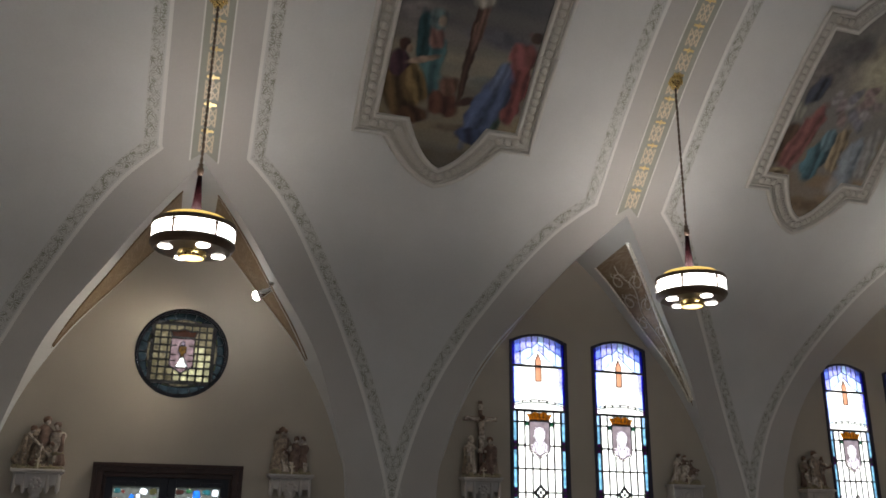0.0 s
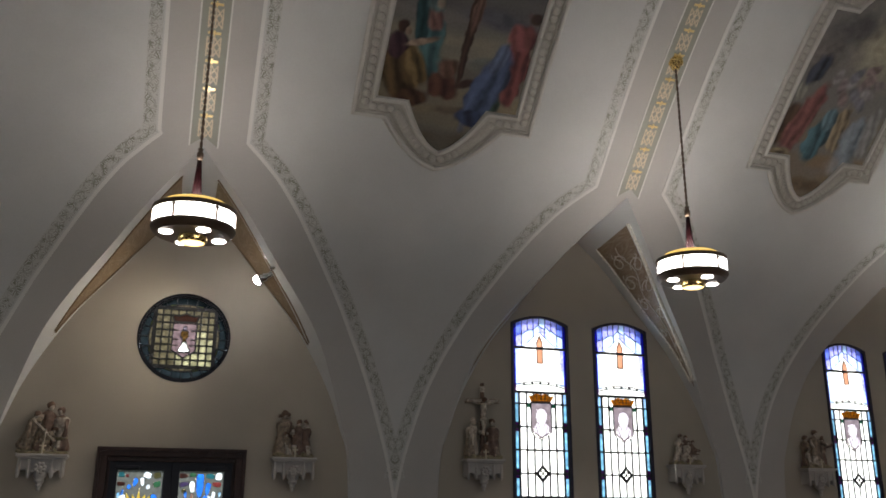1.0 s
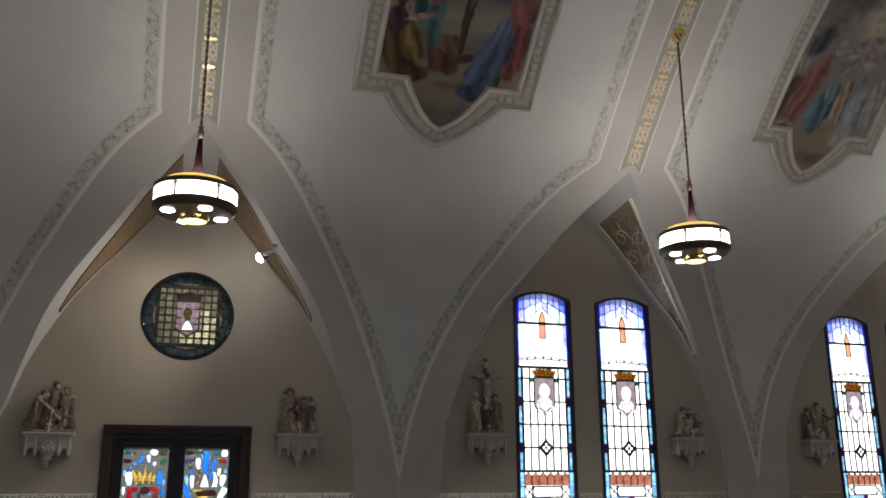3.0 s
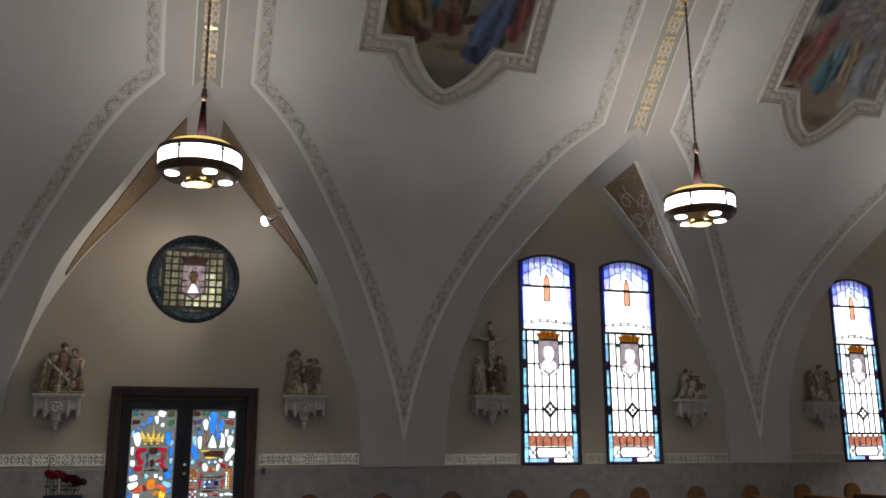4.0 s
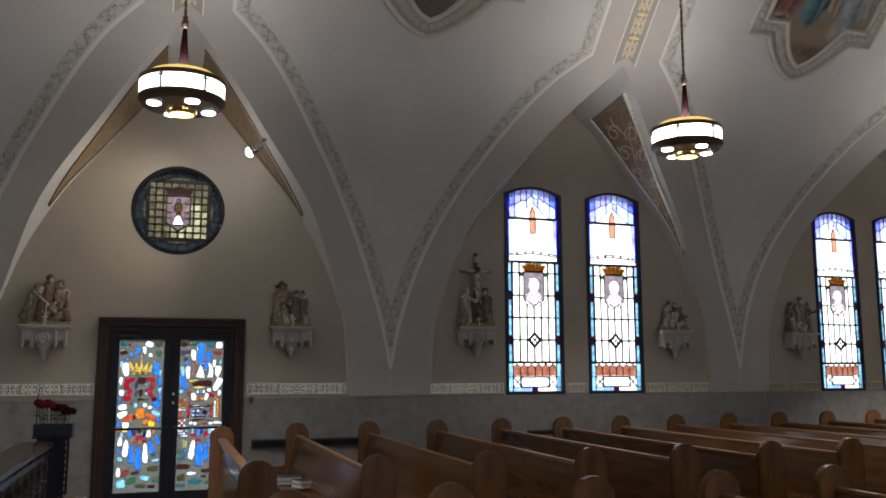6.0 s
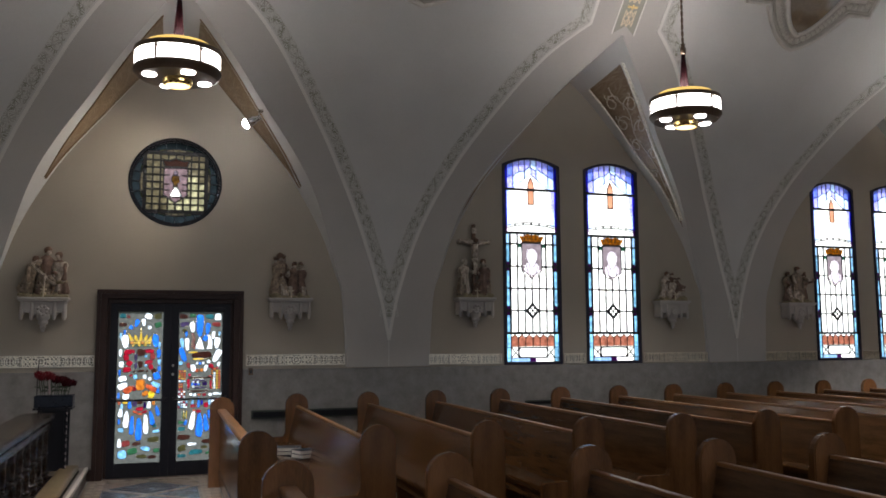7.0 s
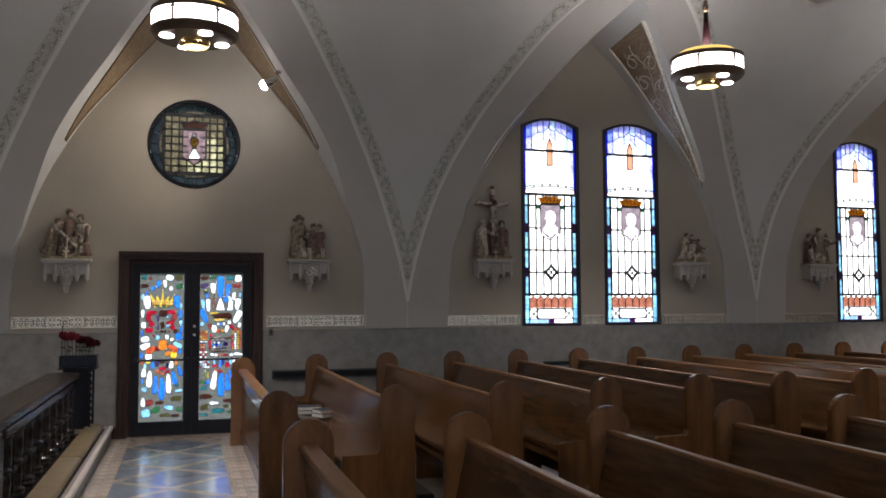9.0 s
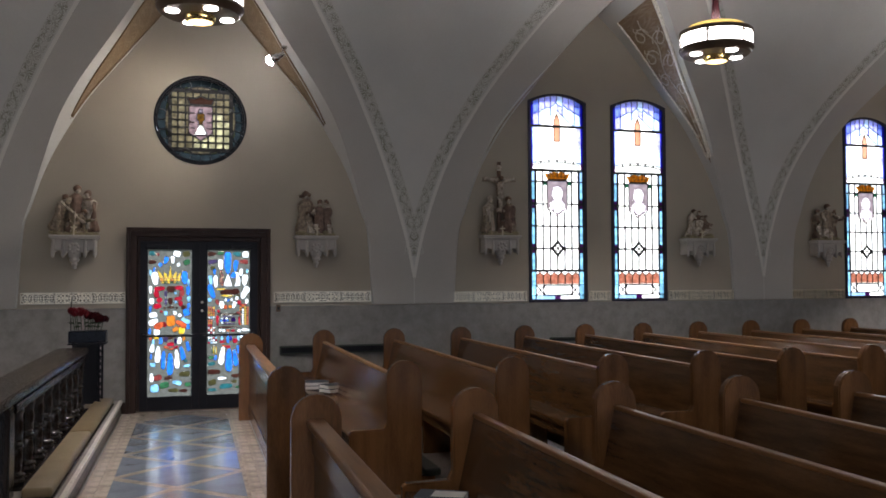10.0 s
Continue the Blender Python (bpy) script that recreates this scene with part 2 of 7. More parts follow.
G = {
    "white": glass("glass_white", (0.860, 0.880, 0.860)),
    "pale": glass("glass_pale_blue", (0.390, 0.525, 0.690), mottled=0.3, fine=22),
    "sky": glass("glass_blue", (0.26, 0.32, 0.68), mottled=0.45, fine=22),
    "blue": glass("glass_deep_blue", (0.033, 0.033, 0.396), mottled=0.4),
    "violet": glass("glass_violet", (0.106, 0.020, 0.145)),
    "lavender": glass("glass_lavender", (0.085, 0.070, 0.080), mottled=0.3),
    "orange": glass("glass_orange", (0.40, 0.235, 0.185), mottled=0.4, fine=18),
    "red": glass("glass_red", (0.363, 0.023, 0.040)),
    "amber": glass("glass_amber", (0.330, 0.178, 0.026), mottled=0.6, fine=40),
    "yellow": glass("glass_yellow", (0.528, 0.462, 0.079)),
    "green": glass("glass_green", (0.079, 0.264, 0.172)),
    "teal": glass("glass_teal", (0.066, 0.224, 0.277)),
    "brown": glass("glass_brown", (0.075, 0.036, 0.028), mottled=0.4),
    "cream": glass("glass_cream", (0.225, 0.210, 0.155), mottled=0.5, fine=14),
    "dim_blue": glass("glass_dim_blue", (0.0045, 0.0068, 0.0082), mottled=0.5),
    "lilac": glass("glass_lilac", (0.46, 0.47, 0.86), mottled=0.35, fine=26),
    "ice": glass("glass_ice_blue", (0.56, 0.66, 0.92), mottled=0.3, fine=26),
    "cyan": glass("glass_pale_cyan", (0.33, 0.53, 0.66), mottled=0.5, fine=14),
    "haze": glass("glass_haze", (0.30, 0.275, 0.32), mottled=0.35, fine=30),
    "sunny": glass("glass_sunlit_cream", (0.40, 0.395, 0.30), mottled=0.4, fine=14),
    "peach": glass("glass_peach", (0.562, 0.375, 0.285)),
    "gilt": glass("glass_gilt", (0.16, 0.105, 0.022), mottled=0.6, fine=30),
    "pink": glass("glass_pink", (0.062, 0.043, 0.048), mottled=0.5, fine=14),
    "matrix": glass("glass_matrix", (0.050, 0.046, 0.041), mottled=0.35, fine=30),
    "olive": glass("glass_olive", (0.106, 0.132, 0.053), mottled=0.35),
}


# faceted door glass is thicker and lets less through
DG = {k: glass("door_" + k, tuple(min(0.9, 1.1 * v) for v in c), 0.85, 0.35, 25) for k, c in {
    "white": (0.58, 0.62, 0.66), "pale": (0.26, 0.42, 0.55), "sky": (0.075, 0.24, 0.54), "blue": (0.015, 0.03, 0.36), "violet": (0.06, 0.02, 0.14), "lavender": (0.12, 0.10, 0.18),
    "orange": (0.40, 0.165, 0.095), "red": (0.33, 0.04, 0.085), "amber": (0.42, 0.235, 0.075), "yellow": (0.48, 0.40, 0.10), "green": (0.085, 0.19, 0.125), "teal": (0.07, 0.19, 0.21), "brown": (0.100, 0.055, 0.046),
    "pink": (0.24, 0.10, 0.10), "olive": (0.125, 0.125, 0.07), "matrix": (0.030, 0.033, 0.031)}.items()}


# ---- mesh helpers ----
def part(name, bm, material, parent=None, label="", smooth=False):
    me = bpy.data.meshes.new(name)
    bm.to_mesh(me)
    bm.free()
    for m in (material if isinstance(material, (list, tuple)) else [material]):
        me.materials.append(m)
    if smooth:
        for p in me.polygons:
            p.use_smooth = True
    ob = new(name, me)
    if parent:
        ob.parent = parent
    if label:
        ob["label"] = label
    return ob


def shared(name, me, parent, place=(0, 0, 0), rot=(0, 0, 0), scale=(1, 1, 1)):
    ob = new(name, me)
    ob.parent = parent
    ob.location, ob.rotation_euler, ob.scale = place, rot, scale
    return ob


def thing(name, place=(0, 0, 0), label="", category="", group="", kind="", rz=0):
    ob = new(name)
    ob.matrix_basis = pose(*place, 0, 0, rz)
    return tagged(ob, label, category, group, kind)


def box(bm, x0, x1, y0, y1, z0, z1, bevel=0.0):
    vs = bmesh.ops.create_cube(bm, size=1.0)["verts"]
    bmesh.ops.transform(bm, matrix=Matrix.Translation(((x0 + x1) / 2, (y0 + y1) / 2, (z0 + z1) / 2)) @ Matrix.Diagonal((x1 - x0, y1 - y0, z1 - z0, 1)), verts=vs)
    if bevel:
        es = list({e for v in vs for e in v.link_edges})
        bmesh.ops.bevel(bm, geom=es, offset=bevel, segments=2, affect="EDGES", profile=0.5)


def boxed(x0, x1, y0, y1, z0, z1, bevel=0.0):
    bm = bmesh.new()
    box(bm, x0, x1, y0, y1, z0, z1, bevel)
    return bm


def prism(pts, axis, a, b, bm=None):
    """A flat outline (two coordinates) carried along x, y or z from a to b."""
    bm = bm or bmesh.new()
    put = {"x": lambda p, c: (c, p[0], p[1]), "y": lambda p, c: (p[0], c, p[1]), "z": lambda p, c: (p[0], p[1], c)}[axis]
    lo, hi = [bm.verts.new(put(p, a)) for p in pts], [bm.verts.new(put(p, b)) for p in pts]
    bm.faces.new(lo)
    bm.faces.new(hi[::-1])
    for i in range(len(pts)):
        j = (i + 1) % len(pts)
        bm.faces.new((lo[i], hi[i], hi[j], lo[j]))
    bmesh.ops.recalc_face_normals(bm, faces=bm.faces[:])
    return bm


def lathe(profile, segments=32, bm=None, centre=(0, 0)):
    bm = bm or bmesh.new()
    rings = []
    for r, z in profile:
        rings.append([bm.verts.new((centre[0] + r * math.cos(2 * math.pi * i / segments), centre[1] + r * math.sin(2 * math.pi * i / segments), z)) for i in range(segments)])
    for a, b in zip(rings, rings[1:]):
        for i in range(segments):
            j = (i + 1) % segments
            bm.faces.new((a[i], a[j], b[j], b[i]))
    bm.faces.new(rings[0][::-1])
    bm.faces.new(rings[-1])
    bmesh.ops.recalc_face_normals(bm, faces=bm.faces[:])
    return bm


def tube(points, r, segments=8, bm=None):
    bm = bm or bmesh.new()
    pts = [Vector(p) for p in points]
    prev = None
    for i, p in enumerate(pts):
        d = (pts[min(i + 1, len(pts) - 1)] - pts[max(i - 1, 0)]).normalized()
        s = d.cross(Vector((0, 0, 1)) if abs(d.z) < 0.9 else Vector((1, 0, 0))).normalized()
        u = s.cross(d)
        ring = [bm.verts.new(p + r * (math.cos(2 * math.pi * k / segments) * s + math.sin(2 * math.pi * k / segments) * u)) for k in range(segments)]
        if prev:
            for k in range(segments):
                j = (k + 1) % segments
                bm.faces.new((prev[k], prev[j], ring[j], ring[k]))
        else:
            bm.faces.new(ring[::-1])
        prev = ring
    bm.faces.new(prev)
    bmesh.ops.recalc_face_normals(bm, faces=bm.faces[:])
    return bm


def spline(pts, per=10):
    """A smooth curve through the points."""
    P = [np.array(p, float) for p in pts]
    P = [2 * P[0] - P[1], *P, 2 * P[-1] - P[-2]]
    out = []
    for i in range(1, len(P) - 2):
        a, b, c, d = P[i - 1:i + 3]
        for k in range(per):
            t = k / per
            out.append(0.5 * (2 * b + (c - a) * t + (2 * a - 5 * b + 4 * c - d) * t * t + (3 * b - a - 3 * c + d) * t ** 3))
    return np.array(out + [P[-2]])


# ---- the vault's section ----
HALF = spline([(11.56, 1.34), (11.56, 2.40), (11.50, 3.15), (11.28, 3.90), (10.90, 4.62), (10.42, 5.30), (9.80, 5.98), (8.57, 7.16), (7.55, 7.93), (6.0, 8.85), (4.0, 9.65), (2.0, 10.1), (0.0, 10.25)])
PROFILE = np.concatenate([HALF, [(-y, z) for y, z in HALF[-2::-1]]])
ARC = np.concatenate([[0], np.cumsum(np.hypot(*np.diff(PROFILE, axis=0).T))])


def at_height(z):
    """Length along the section, from its foot, at a height on the window side."""
    return float(np.interp(z, HALF[:, 1], ARC[:len(HALF)]))


def vault(x, s, off=0.0):
    """A place on the vault's inner face, off metres in front of it."""
    y, z = np.interp(s, ARC, PROFILE[:, 0]), np.interp(s, ARC, PROFILE[:, 1])
    e = 0.06
    ty = np.interp(s + e, ARC, PROFILE[:, 0]) - np.interp(s - e, ARC, PROFILE[:, 0])
    tz = np.interp(s + e, ARC, PROFILE[:, 1]) - np.interp(s - e, ARC, PROFILE[:, 1])
    k = math.hypot(ty, tz) or 1
    return Vector((x, y - off * tz / k, z + off * ty / k))


# openings of the side vaults: half width and height, at the vault's face and at the wall
EDGE = spline([(2.28, 1.34), (2.22, 2.30), (2.13, 2.62), (1.98, 3.12), (1.77, 3.68), (1.48, 4.15), (1.03, 4.70), (0.70, 5.10), (0.38, 5.44), (0.0, 5.80)], 6)
BACK = spline([(2.26, 1.34), (2.19, 2.30), (2.09, 2.62), (1.93, 3.08), (1.71, 3.52), (1.40, 4.02), (0.97, 4.55), (0.66, 4.93), (0.36, 5.28), (0.0, 5.62)], 6)


def lean_in(c, side):
    """The first bay's far side is built a little narrower."""
    return 0.955 if abs(c - BAYS[1]) < 0.01 and side < 0 else 1.0


def edge_half(z):
    return float(np.interp(z, EDGE[:, 1], EDGE[:, 0]))


def fill(bm, outer, holes, y, flip=False):
    """A flat face in the plane y with holes."""
    from mathutils.geometry import tessellate_polygon
    loops = [[Vector((p[0], p[1], 0)) for p in ring] for ring in [outer, *holes]]
    flat = [p for ring in loops for p in ring]
    vs = [bm.verts.new((p.x, y, p.y)) for p in flat]
    for tri in tessellate_polygon(loops):
        try:
            bm.faces.new([vs[i] for i in tri])
        except ValueError:
            pass
    rings, k = [], 0
    for ring in loops:
        rings.append(vs[k:k + len(ring)])
        k += len(ring)
    return rings


def holed_wall(outer, holes, y0, y1):
    bm = bmesh.new()
    a, b = fill(bm, outer, holes, y0), fill(bm, outer, holes, y1)
    for ra, rb in zip(a, b):
        for i in range(len(ra)):
            j = (i + 1) % len(ra)
            bm.faces.new((ra[i], ra[j], rb[j], rb[i]))
    bmesh.ops.recalc_face_normals(bm, faces=bm.faces[:])
    return bm


# ---- openings of the window wall ----
WIN_W, WIN_Z0, WIN_Z1, WIN_RISE = 0.925, 1.332, 4.28, 0.115
# centre, and the share of the full width and height (the third bay's pair is smaller)
WINDOWS = [(5.117, 1.0, 1.0), (6.442, 1.0, 0.996), (10.615, 0.962, 0.973), (11.88, 0.962, 0.973)]
DOOR = (-0.808, 0.956, 2.335)
ROUND = (0.075, 3.765, 0.585)


def arch_top(w, z0, z1, rise, n=12):
    pts = [(-w / 2, z0), (w / 2, z0)]
    for i in range(n + 1):
        u = 1 - 2 * i / n
        pts.append((u * w / 2, z1 + rise * (1 - u * u)))
    return pts


holes = [[(DOOR[0], 0.002), (DOOR[1], 0.002), (DOOR[1], DOOR[2]), (DOOR[0], DOOR[2])],
         [(ROUND[0] + ROUND[2] * math.cos(a), ROUND[1] + ROUND[2] * math.sin(a)) for a in np.linspace(0, 2 * math.pi, 48, endpoint=False)]]
for wx, ws, hs in WINDOWS:
    holes.append([(wx + ws * p[0], WIN_Z0 + hs * (p[1] - WIN_Z0)) for p in arch_top(WIN_W, WIN_Z0, WIN_Z1, WIN_RISE)])
wall_north = tagged(part("wall_north", holed_wall([(X0, 0), (X1, 0), (X1, 6.6), (X0, 6.6)], holes, WALL, WALL + 0.15), M["wall"]),
                    "matt beige painted plaster wall of the window side", "wall", kind="structure")
# unseen and without openings; the daylight lamps stand before it
tagged(part("wall_south", boxed(X0, X1, -12.0, -WALL, 0, 6.6), M["wall"]), "plain beige plaster wall across the nave", "wall", kind="structure")
END = [(WALL + 0.4, 0), *[(y, z) for y, z in PROFILE], (-WALL - 0.4, 0)]
tagged(part("wall_east", prism(END, "x", X1, X1 + 0.3), M["wall"]), "plain beige end wall of the nave", "wall", kind="structure")
tagged(part("wall_west", prism(END, "x", X0 - 0.3, X0), M["wall"]), "plain beige end wall of the nave", "wall", kind="structure")
tagged(part("floor", boxed(X0 - 0.3, X1 + 0.3, -12.05, 12.05, -0.25, 0.0), M["floor"]), "dark polished floor of the nave", "floor", kind="structure")
tagged(part("ground", boxed(-400, 400, -400, 400, -0.6, -0.26), M["outside"]), "ground outside the church", "ground", kind="structure")

# the vault: one shell, cut by the pointed side vaults of each bay on both long sides
bm = bmesh.new()
S_TOP = at_height(EDGE[-1][1])
feet = [at_height(z) for z in EDGE[:, 1]]
TOTAL = ARC[-1]
levels = feet + list(np.linspace(S_TOP, TOTAL - S_TOP, 46))[1:-1] + [TOTAL - s for s in reversed(feet)]


def half_gap(s):
    s = min(s, TOTAL - s)
    return edge_half(float(np.interp(s, ARC, PROFILE[:, 1]))) if s < S_TOP else 0.0


for k, c in enumerate(BAYS):
    for pier, side in ((PIERS[k], -1), (PIERS[k + 1], 1)):
        rows = []
        for s in levels:
            e = c + side * half_gap(s) * lean_in(c, side)
            rows.append([bm.verts.new(vault(pier + (e - pier) * u / 10, s)) for u in range(11)])
        for a, b in zip(rows, rows[1:]):
            for i in range(10):
                try:
                    bm.faces.new((a[i], a[i + 1], b[i + 1], b[i]))
                except ValueError:
                    pass
bmesh.ops.remove_doubles(bm, verts=bm.verts[:], dist=0.0005)
bmesh.ops.recalc_face_normals(bm, faces=bm.faces[:])
ceiling = tagged(part("ceiling", bm, M["plaster"], smooth=True), "off-white plaster barrel vault with pointed side vaults", "ceiling", kind="structure")


def side_vault(c, side, t0=0.0, t1=1.0, v0=0.0, v1=1.0, off=0.0, mirror=1, cut=None, margin=None):
    """The pointed side vault's inner face between wall (v 0) and main vault (v 1)."""
    bm = bmesh.new()
    uvl = bm.loops.layers.uv.new("UVMap")
    n, m = 48, 8
    N = len(EDGE) - 1
    rows, uvs, length = [], [], 0
    last = None
    for i in range(n + 1):
        t = t0 + (t1 - t0) * i / n
        f = t * N
        w1, z1 = np.interp(f, range(N + 1), EDGE[:, 0]), np.interp(f, range(N + 1), EDGE[:, 1])
        w0, z0 = np.interp(f, range(N + 1), BACK[:, 0]), np.interp(f, range(N + 1), BACK[:, 1])
        w0, w1 = w0 * lean_in(c, side), w1 * lean_in(c, side)
        a = Vector((c + side * w0, WALL + 0.02, z0))
        b = vault(c + side * w1, at_height(z1))
        if margin:
            d = (b - a).length
            g0, g1 = margin(t) if callable(margin) else margin[:2]
            if not callable(margin) and len(margin) > 2:
                far = b + (a - b) * min(1.0, (g1 + margin[2]) / max(d, 1e-4))
                b = b + (a - b) * min(1.0, g1 / max(d, 1e-4))
                a = far
            elif d < g0 + g1 + 0.004:
                a = b = a + (b - a) * (g0 / (g0 + g1))
            else:
                a, b = a + (b - a) * (g0 / d), b - (b - a) * (g1 / d)
        if last is not None:
            length += (a - last).length
        last = a
        row = []
        for j in range(m + 1):
            p = a.lerp(b, j / m)
            p = p + Vector((-side * off * 0.8, 0, -off * 0.6))
            row.append(bm.verts.new((p.x, p.y * mirror, p.z)))
        rows.append(row)
        uvs.append(length)
    for i in range(n):
        for j in range(m):
            q = (rows[i][j], rows[i][j + 1], rows[i + 1][j + 1], rows[i + 1][j])
            fc = bm.faces.new(q)
            for lp, (u, v) in zip(fc.loops, ((uvs[i], j / m), (uvs[i], (j + 1) / m), (uvs[i + 1], (j + 1) / m), (uvs[i + 1], j / m))):
                lp[uvl].uv = (u, v)
    bmesh.ops.recalc_face_normals(bm, faces=bm.faces[:])
    return bm


for c in BAYS:
    for mirror in (1, -1):
        for side in (-1, 1):
            tagged(part("side_vault", side_vault(c, side, mirror=mirror), M["plaster"], smooth=True), "off-white plaster face of a pointed side vault", "ceiling", kind="structure")



def spandrel_margins(t):
    """Plain plaster left at the wall side and the vault side of a panel."""
    return 0.27 + 0.2 * (t - 0.93), 0.165 + 0.27 * (t - 0.75)


SCROLLED = []
for c in BAYS[1:4]:
    for side in (-1, 1):
        sp = thing("painted_spandrel", (0, 0, 0), "brown triangular panel painted with pale scrollwork on plaster", "painted panel", "painted spandrels of the side vaults")
        low = (0.44 if side > 0 else 0.40) if c == BAYS[1] else 0.31
        part("panel", side_vault(c, side, low, 0.935, off=0.006, margin=spandrel_margins if c != BAYS[1] else (0.10, 0.25 if side < 0 else 0.30)), M["brown"], sp, smooth=True)
        if c != BAYS[1] and side > 0:
            SCROLLED.append((c, side, sp))
        N = len(EDGE) - 1
        for from_edge in (True, False) if c == BAYS[1] or side > 0 else ():
            pts = []
            for t in np.linspace(low, 0.935, 40):
                w1, z1 = [np.interp(t * N, range(N + 1), EDGE[:, q]) for q in (0, 1)]
                w0, z0 = [np.interp(t * N, range(N + 1), BACK[:, q]) for q in (0, 1)]
                w0, w1 = w0 * lean_in(c, side), w1 * lean_in(c, side)
                a, b = Vector((c + side * w0, WALL + 0.02, z0)), vault(c + side * w1, at_height(z1))
                d = (b - a).length
                g0, g1 = spandrel_margins(t) if c != BAYS[1] else (0.105, 0.245)
                if d > g0 + g1 + 0.01:
                    pts.append((b + (a - b) * ((g1 - 0.005) / d)) if from_edge else (a + (b - a) * ((g0 - 0.015) / d)))
            # here a thicker white tube draws the lamplit edge of the panel
            white = c != BAYS[1] and side > 0
            part("painted_line", tube([q + Vector((-side * 0.008, 0, -0.006)) for q in pts], (0.030 if from_edge else 0.017) if white else 0.010, 8), M["lit_edge"] if white else M["brown_line"], sp, "glossy white tube drawn for the lamplit panel edge" if white else "", True)



def spandrel_point(c, side, t, f):
    """A place on a painted spandrel: t up the arch, f across the panel."""
    N = len(EDGE) - 1
    w1, z1 = [np.interp(t * N, range(N + 1), EDGE[:, q]) for q in (0, 1)]
    w0, z0 = [np.interp(t * N, range(N + 1), BACK[:, q]) for q in (0, 1)]
    a, b = Vector((c + side * w0 * lean_in(c, side), WALL + 0.02, z0)), vault(c + side * w1 * lean_in(c, side), at_height(z1))
    d = (b - a).length
    g0, g1 = spandrel_margins(t)
    wide_here = max(0.02, d - g0 - g1)
    return a + (b - a) * ((g0 + f * wide_here) / d) + Vector((-side * 0.010, 0, -0.008)), wide_here


def scrollwork(c, side, parent):
    """Leafy curls that branch to both hands off a wandering stem."""
    base, tip = spandrel_point(c, side, 0.45, 0.5)[0], spandrel_point(c, side, 0.90, 0.5)[0]
    length = (tip - base).length

    def at(t, f):
        return spandrel_point(c, side, min(0.925, max(0.40, t)), min(0.93, max(0.07, f)))[0]

    stem = [at(t, 0.5 + 0.10 * math.sin(34 * t)) for t in np.linspace(0.45, 0.90, 40)]
    part("painted_stem", tube(stem, 0.009, 6), M["scroll"], parent, "", True)
    for k in range(9):
        t0 = 0.50 + 0.043 * k
        wide_here = spandrel_point(c, side, t0, 0.5)[1]
        turn = 1 if k % 2 else -1
        r = min(0.17, 0.27 * wide_here)
        curl = []
        for i in range(22):
            a = 0.35 * i
            rr = r * (1 - 0.036 * i)
            curl.append(at(t0 + 0.45 * rr * math.sin(a) / length, 0.5 + turn * (r - rr * math.cos(a)) / wide_here))
        part("painted_curl", tube(curl, 0.009, 6), M["scroll"], parent, "", True)
        for q in (0.25, 0.55):
            leaf = [at(t0 + 0.45 * (q * r + 0.9 * r * e) / length, 0.5 + turn * r * (0.35 + 1.1 * q + 0.5 * math.sin(3 * e)) / wide_here) for e in np.linspace(0, 0.8, 7)]
            part("painted_leaf", tube(leaf, 0.009, 6), M["scroll"], parent, "", True)


for c, side, sp in SCROLLED:
    scrollwork(c, side, sp)

# plain unseen shell, added over the vault to keep daylight out
tagged(part("roof", prism([(12.05, 6.4), (12.05, 6.6), (0, 11.2), (-12.05, 6.6), (-12.05, 6.4), (0, 10.9)], "x", X0 - 0.3, X1 + 0.3), M["outside"]), "plain unseen shell added over the vault against daylight", "roof", kind="structure")


def surface_strip(path, w0, w1, off, thick, uv=True):
    """A strip on the vault beside a path of (x, s): from w0 to w1 metres to its left."""
    P = np.array(path)
    T = np.gradient(P, axis=0)
    T /= np.linalg.norm(T, axis=1)[:, None]
    Nn = np.stack([-T[:, 1], T[:, 0]], 1)
    L = np.concatenate([[0], np.cumsum(np.hypot(*np.diff(P, axis=0).T))])
    bm = bmesh.new()
    uvl = bm.loops.layers.uv.new("UVMap")
    rows = []
    for p, nn in zip(P, Nn):
        a, b = p + nn * w0, p + nn * w1
        rows.append([bm.verts.new(vault(a[0], a[1], 0)), bm.verts.new(vault(a[0], a[1], off + thick)), bm.verts.new(vault(b[0], b[1], off + thick)), bm.verts.new(vault(b[0], b[1], 0))])
    for i, (a, b) in enumerate(zip(rows, rows[1:])):
        for j, (v0, v1) in enumerate(((0, 0), (0, 1), (1, 1))):
            fc = bm.faces.new((a[j], a[j + 1], b[j + 1], b[j]))
            for lp, q in zip(fc.loops, ((L[i], v0), (L[i], v1), (L[i + 1], v1), (L[i + 1], v0))):
                lp[uvl].uv = q
    bmesh.ops.recalc_face_normals(bm, faces=bm.faces[:])
    return bm


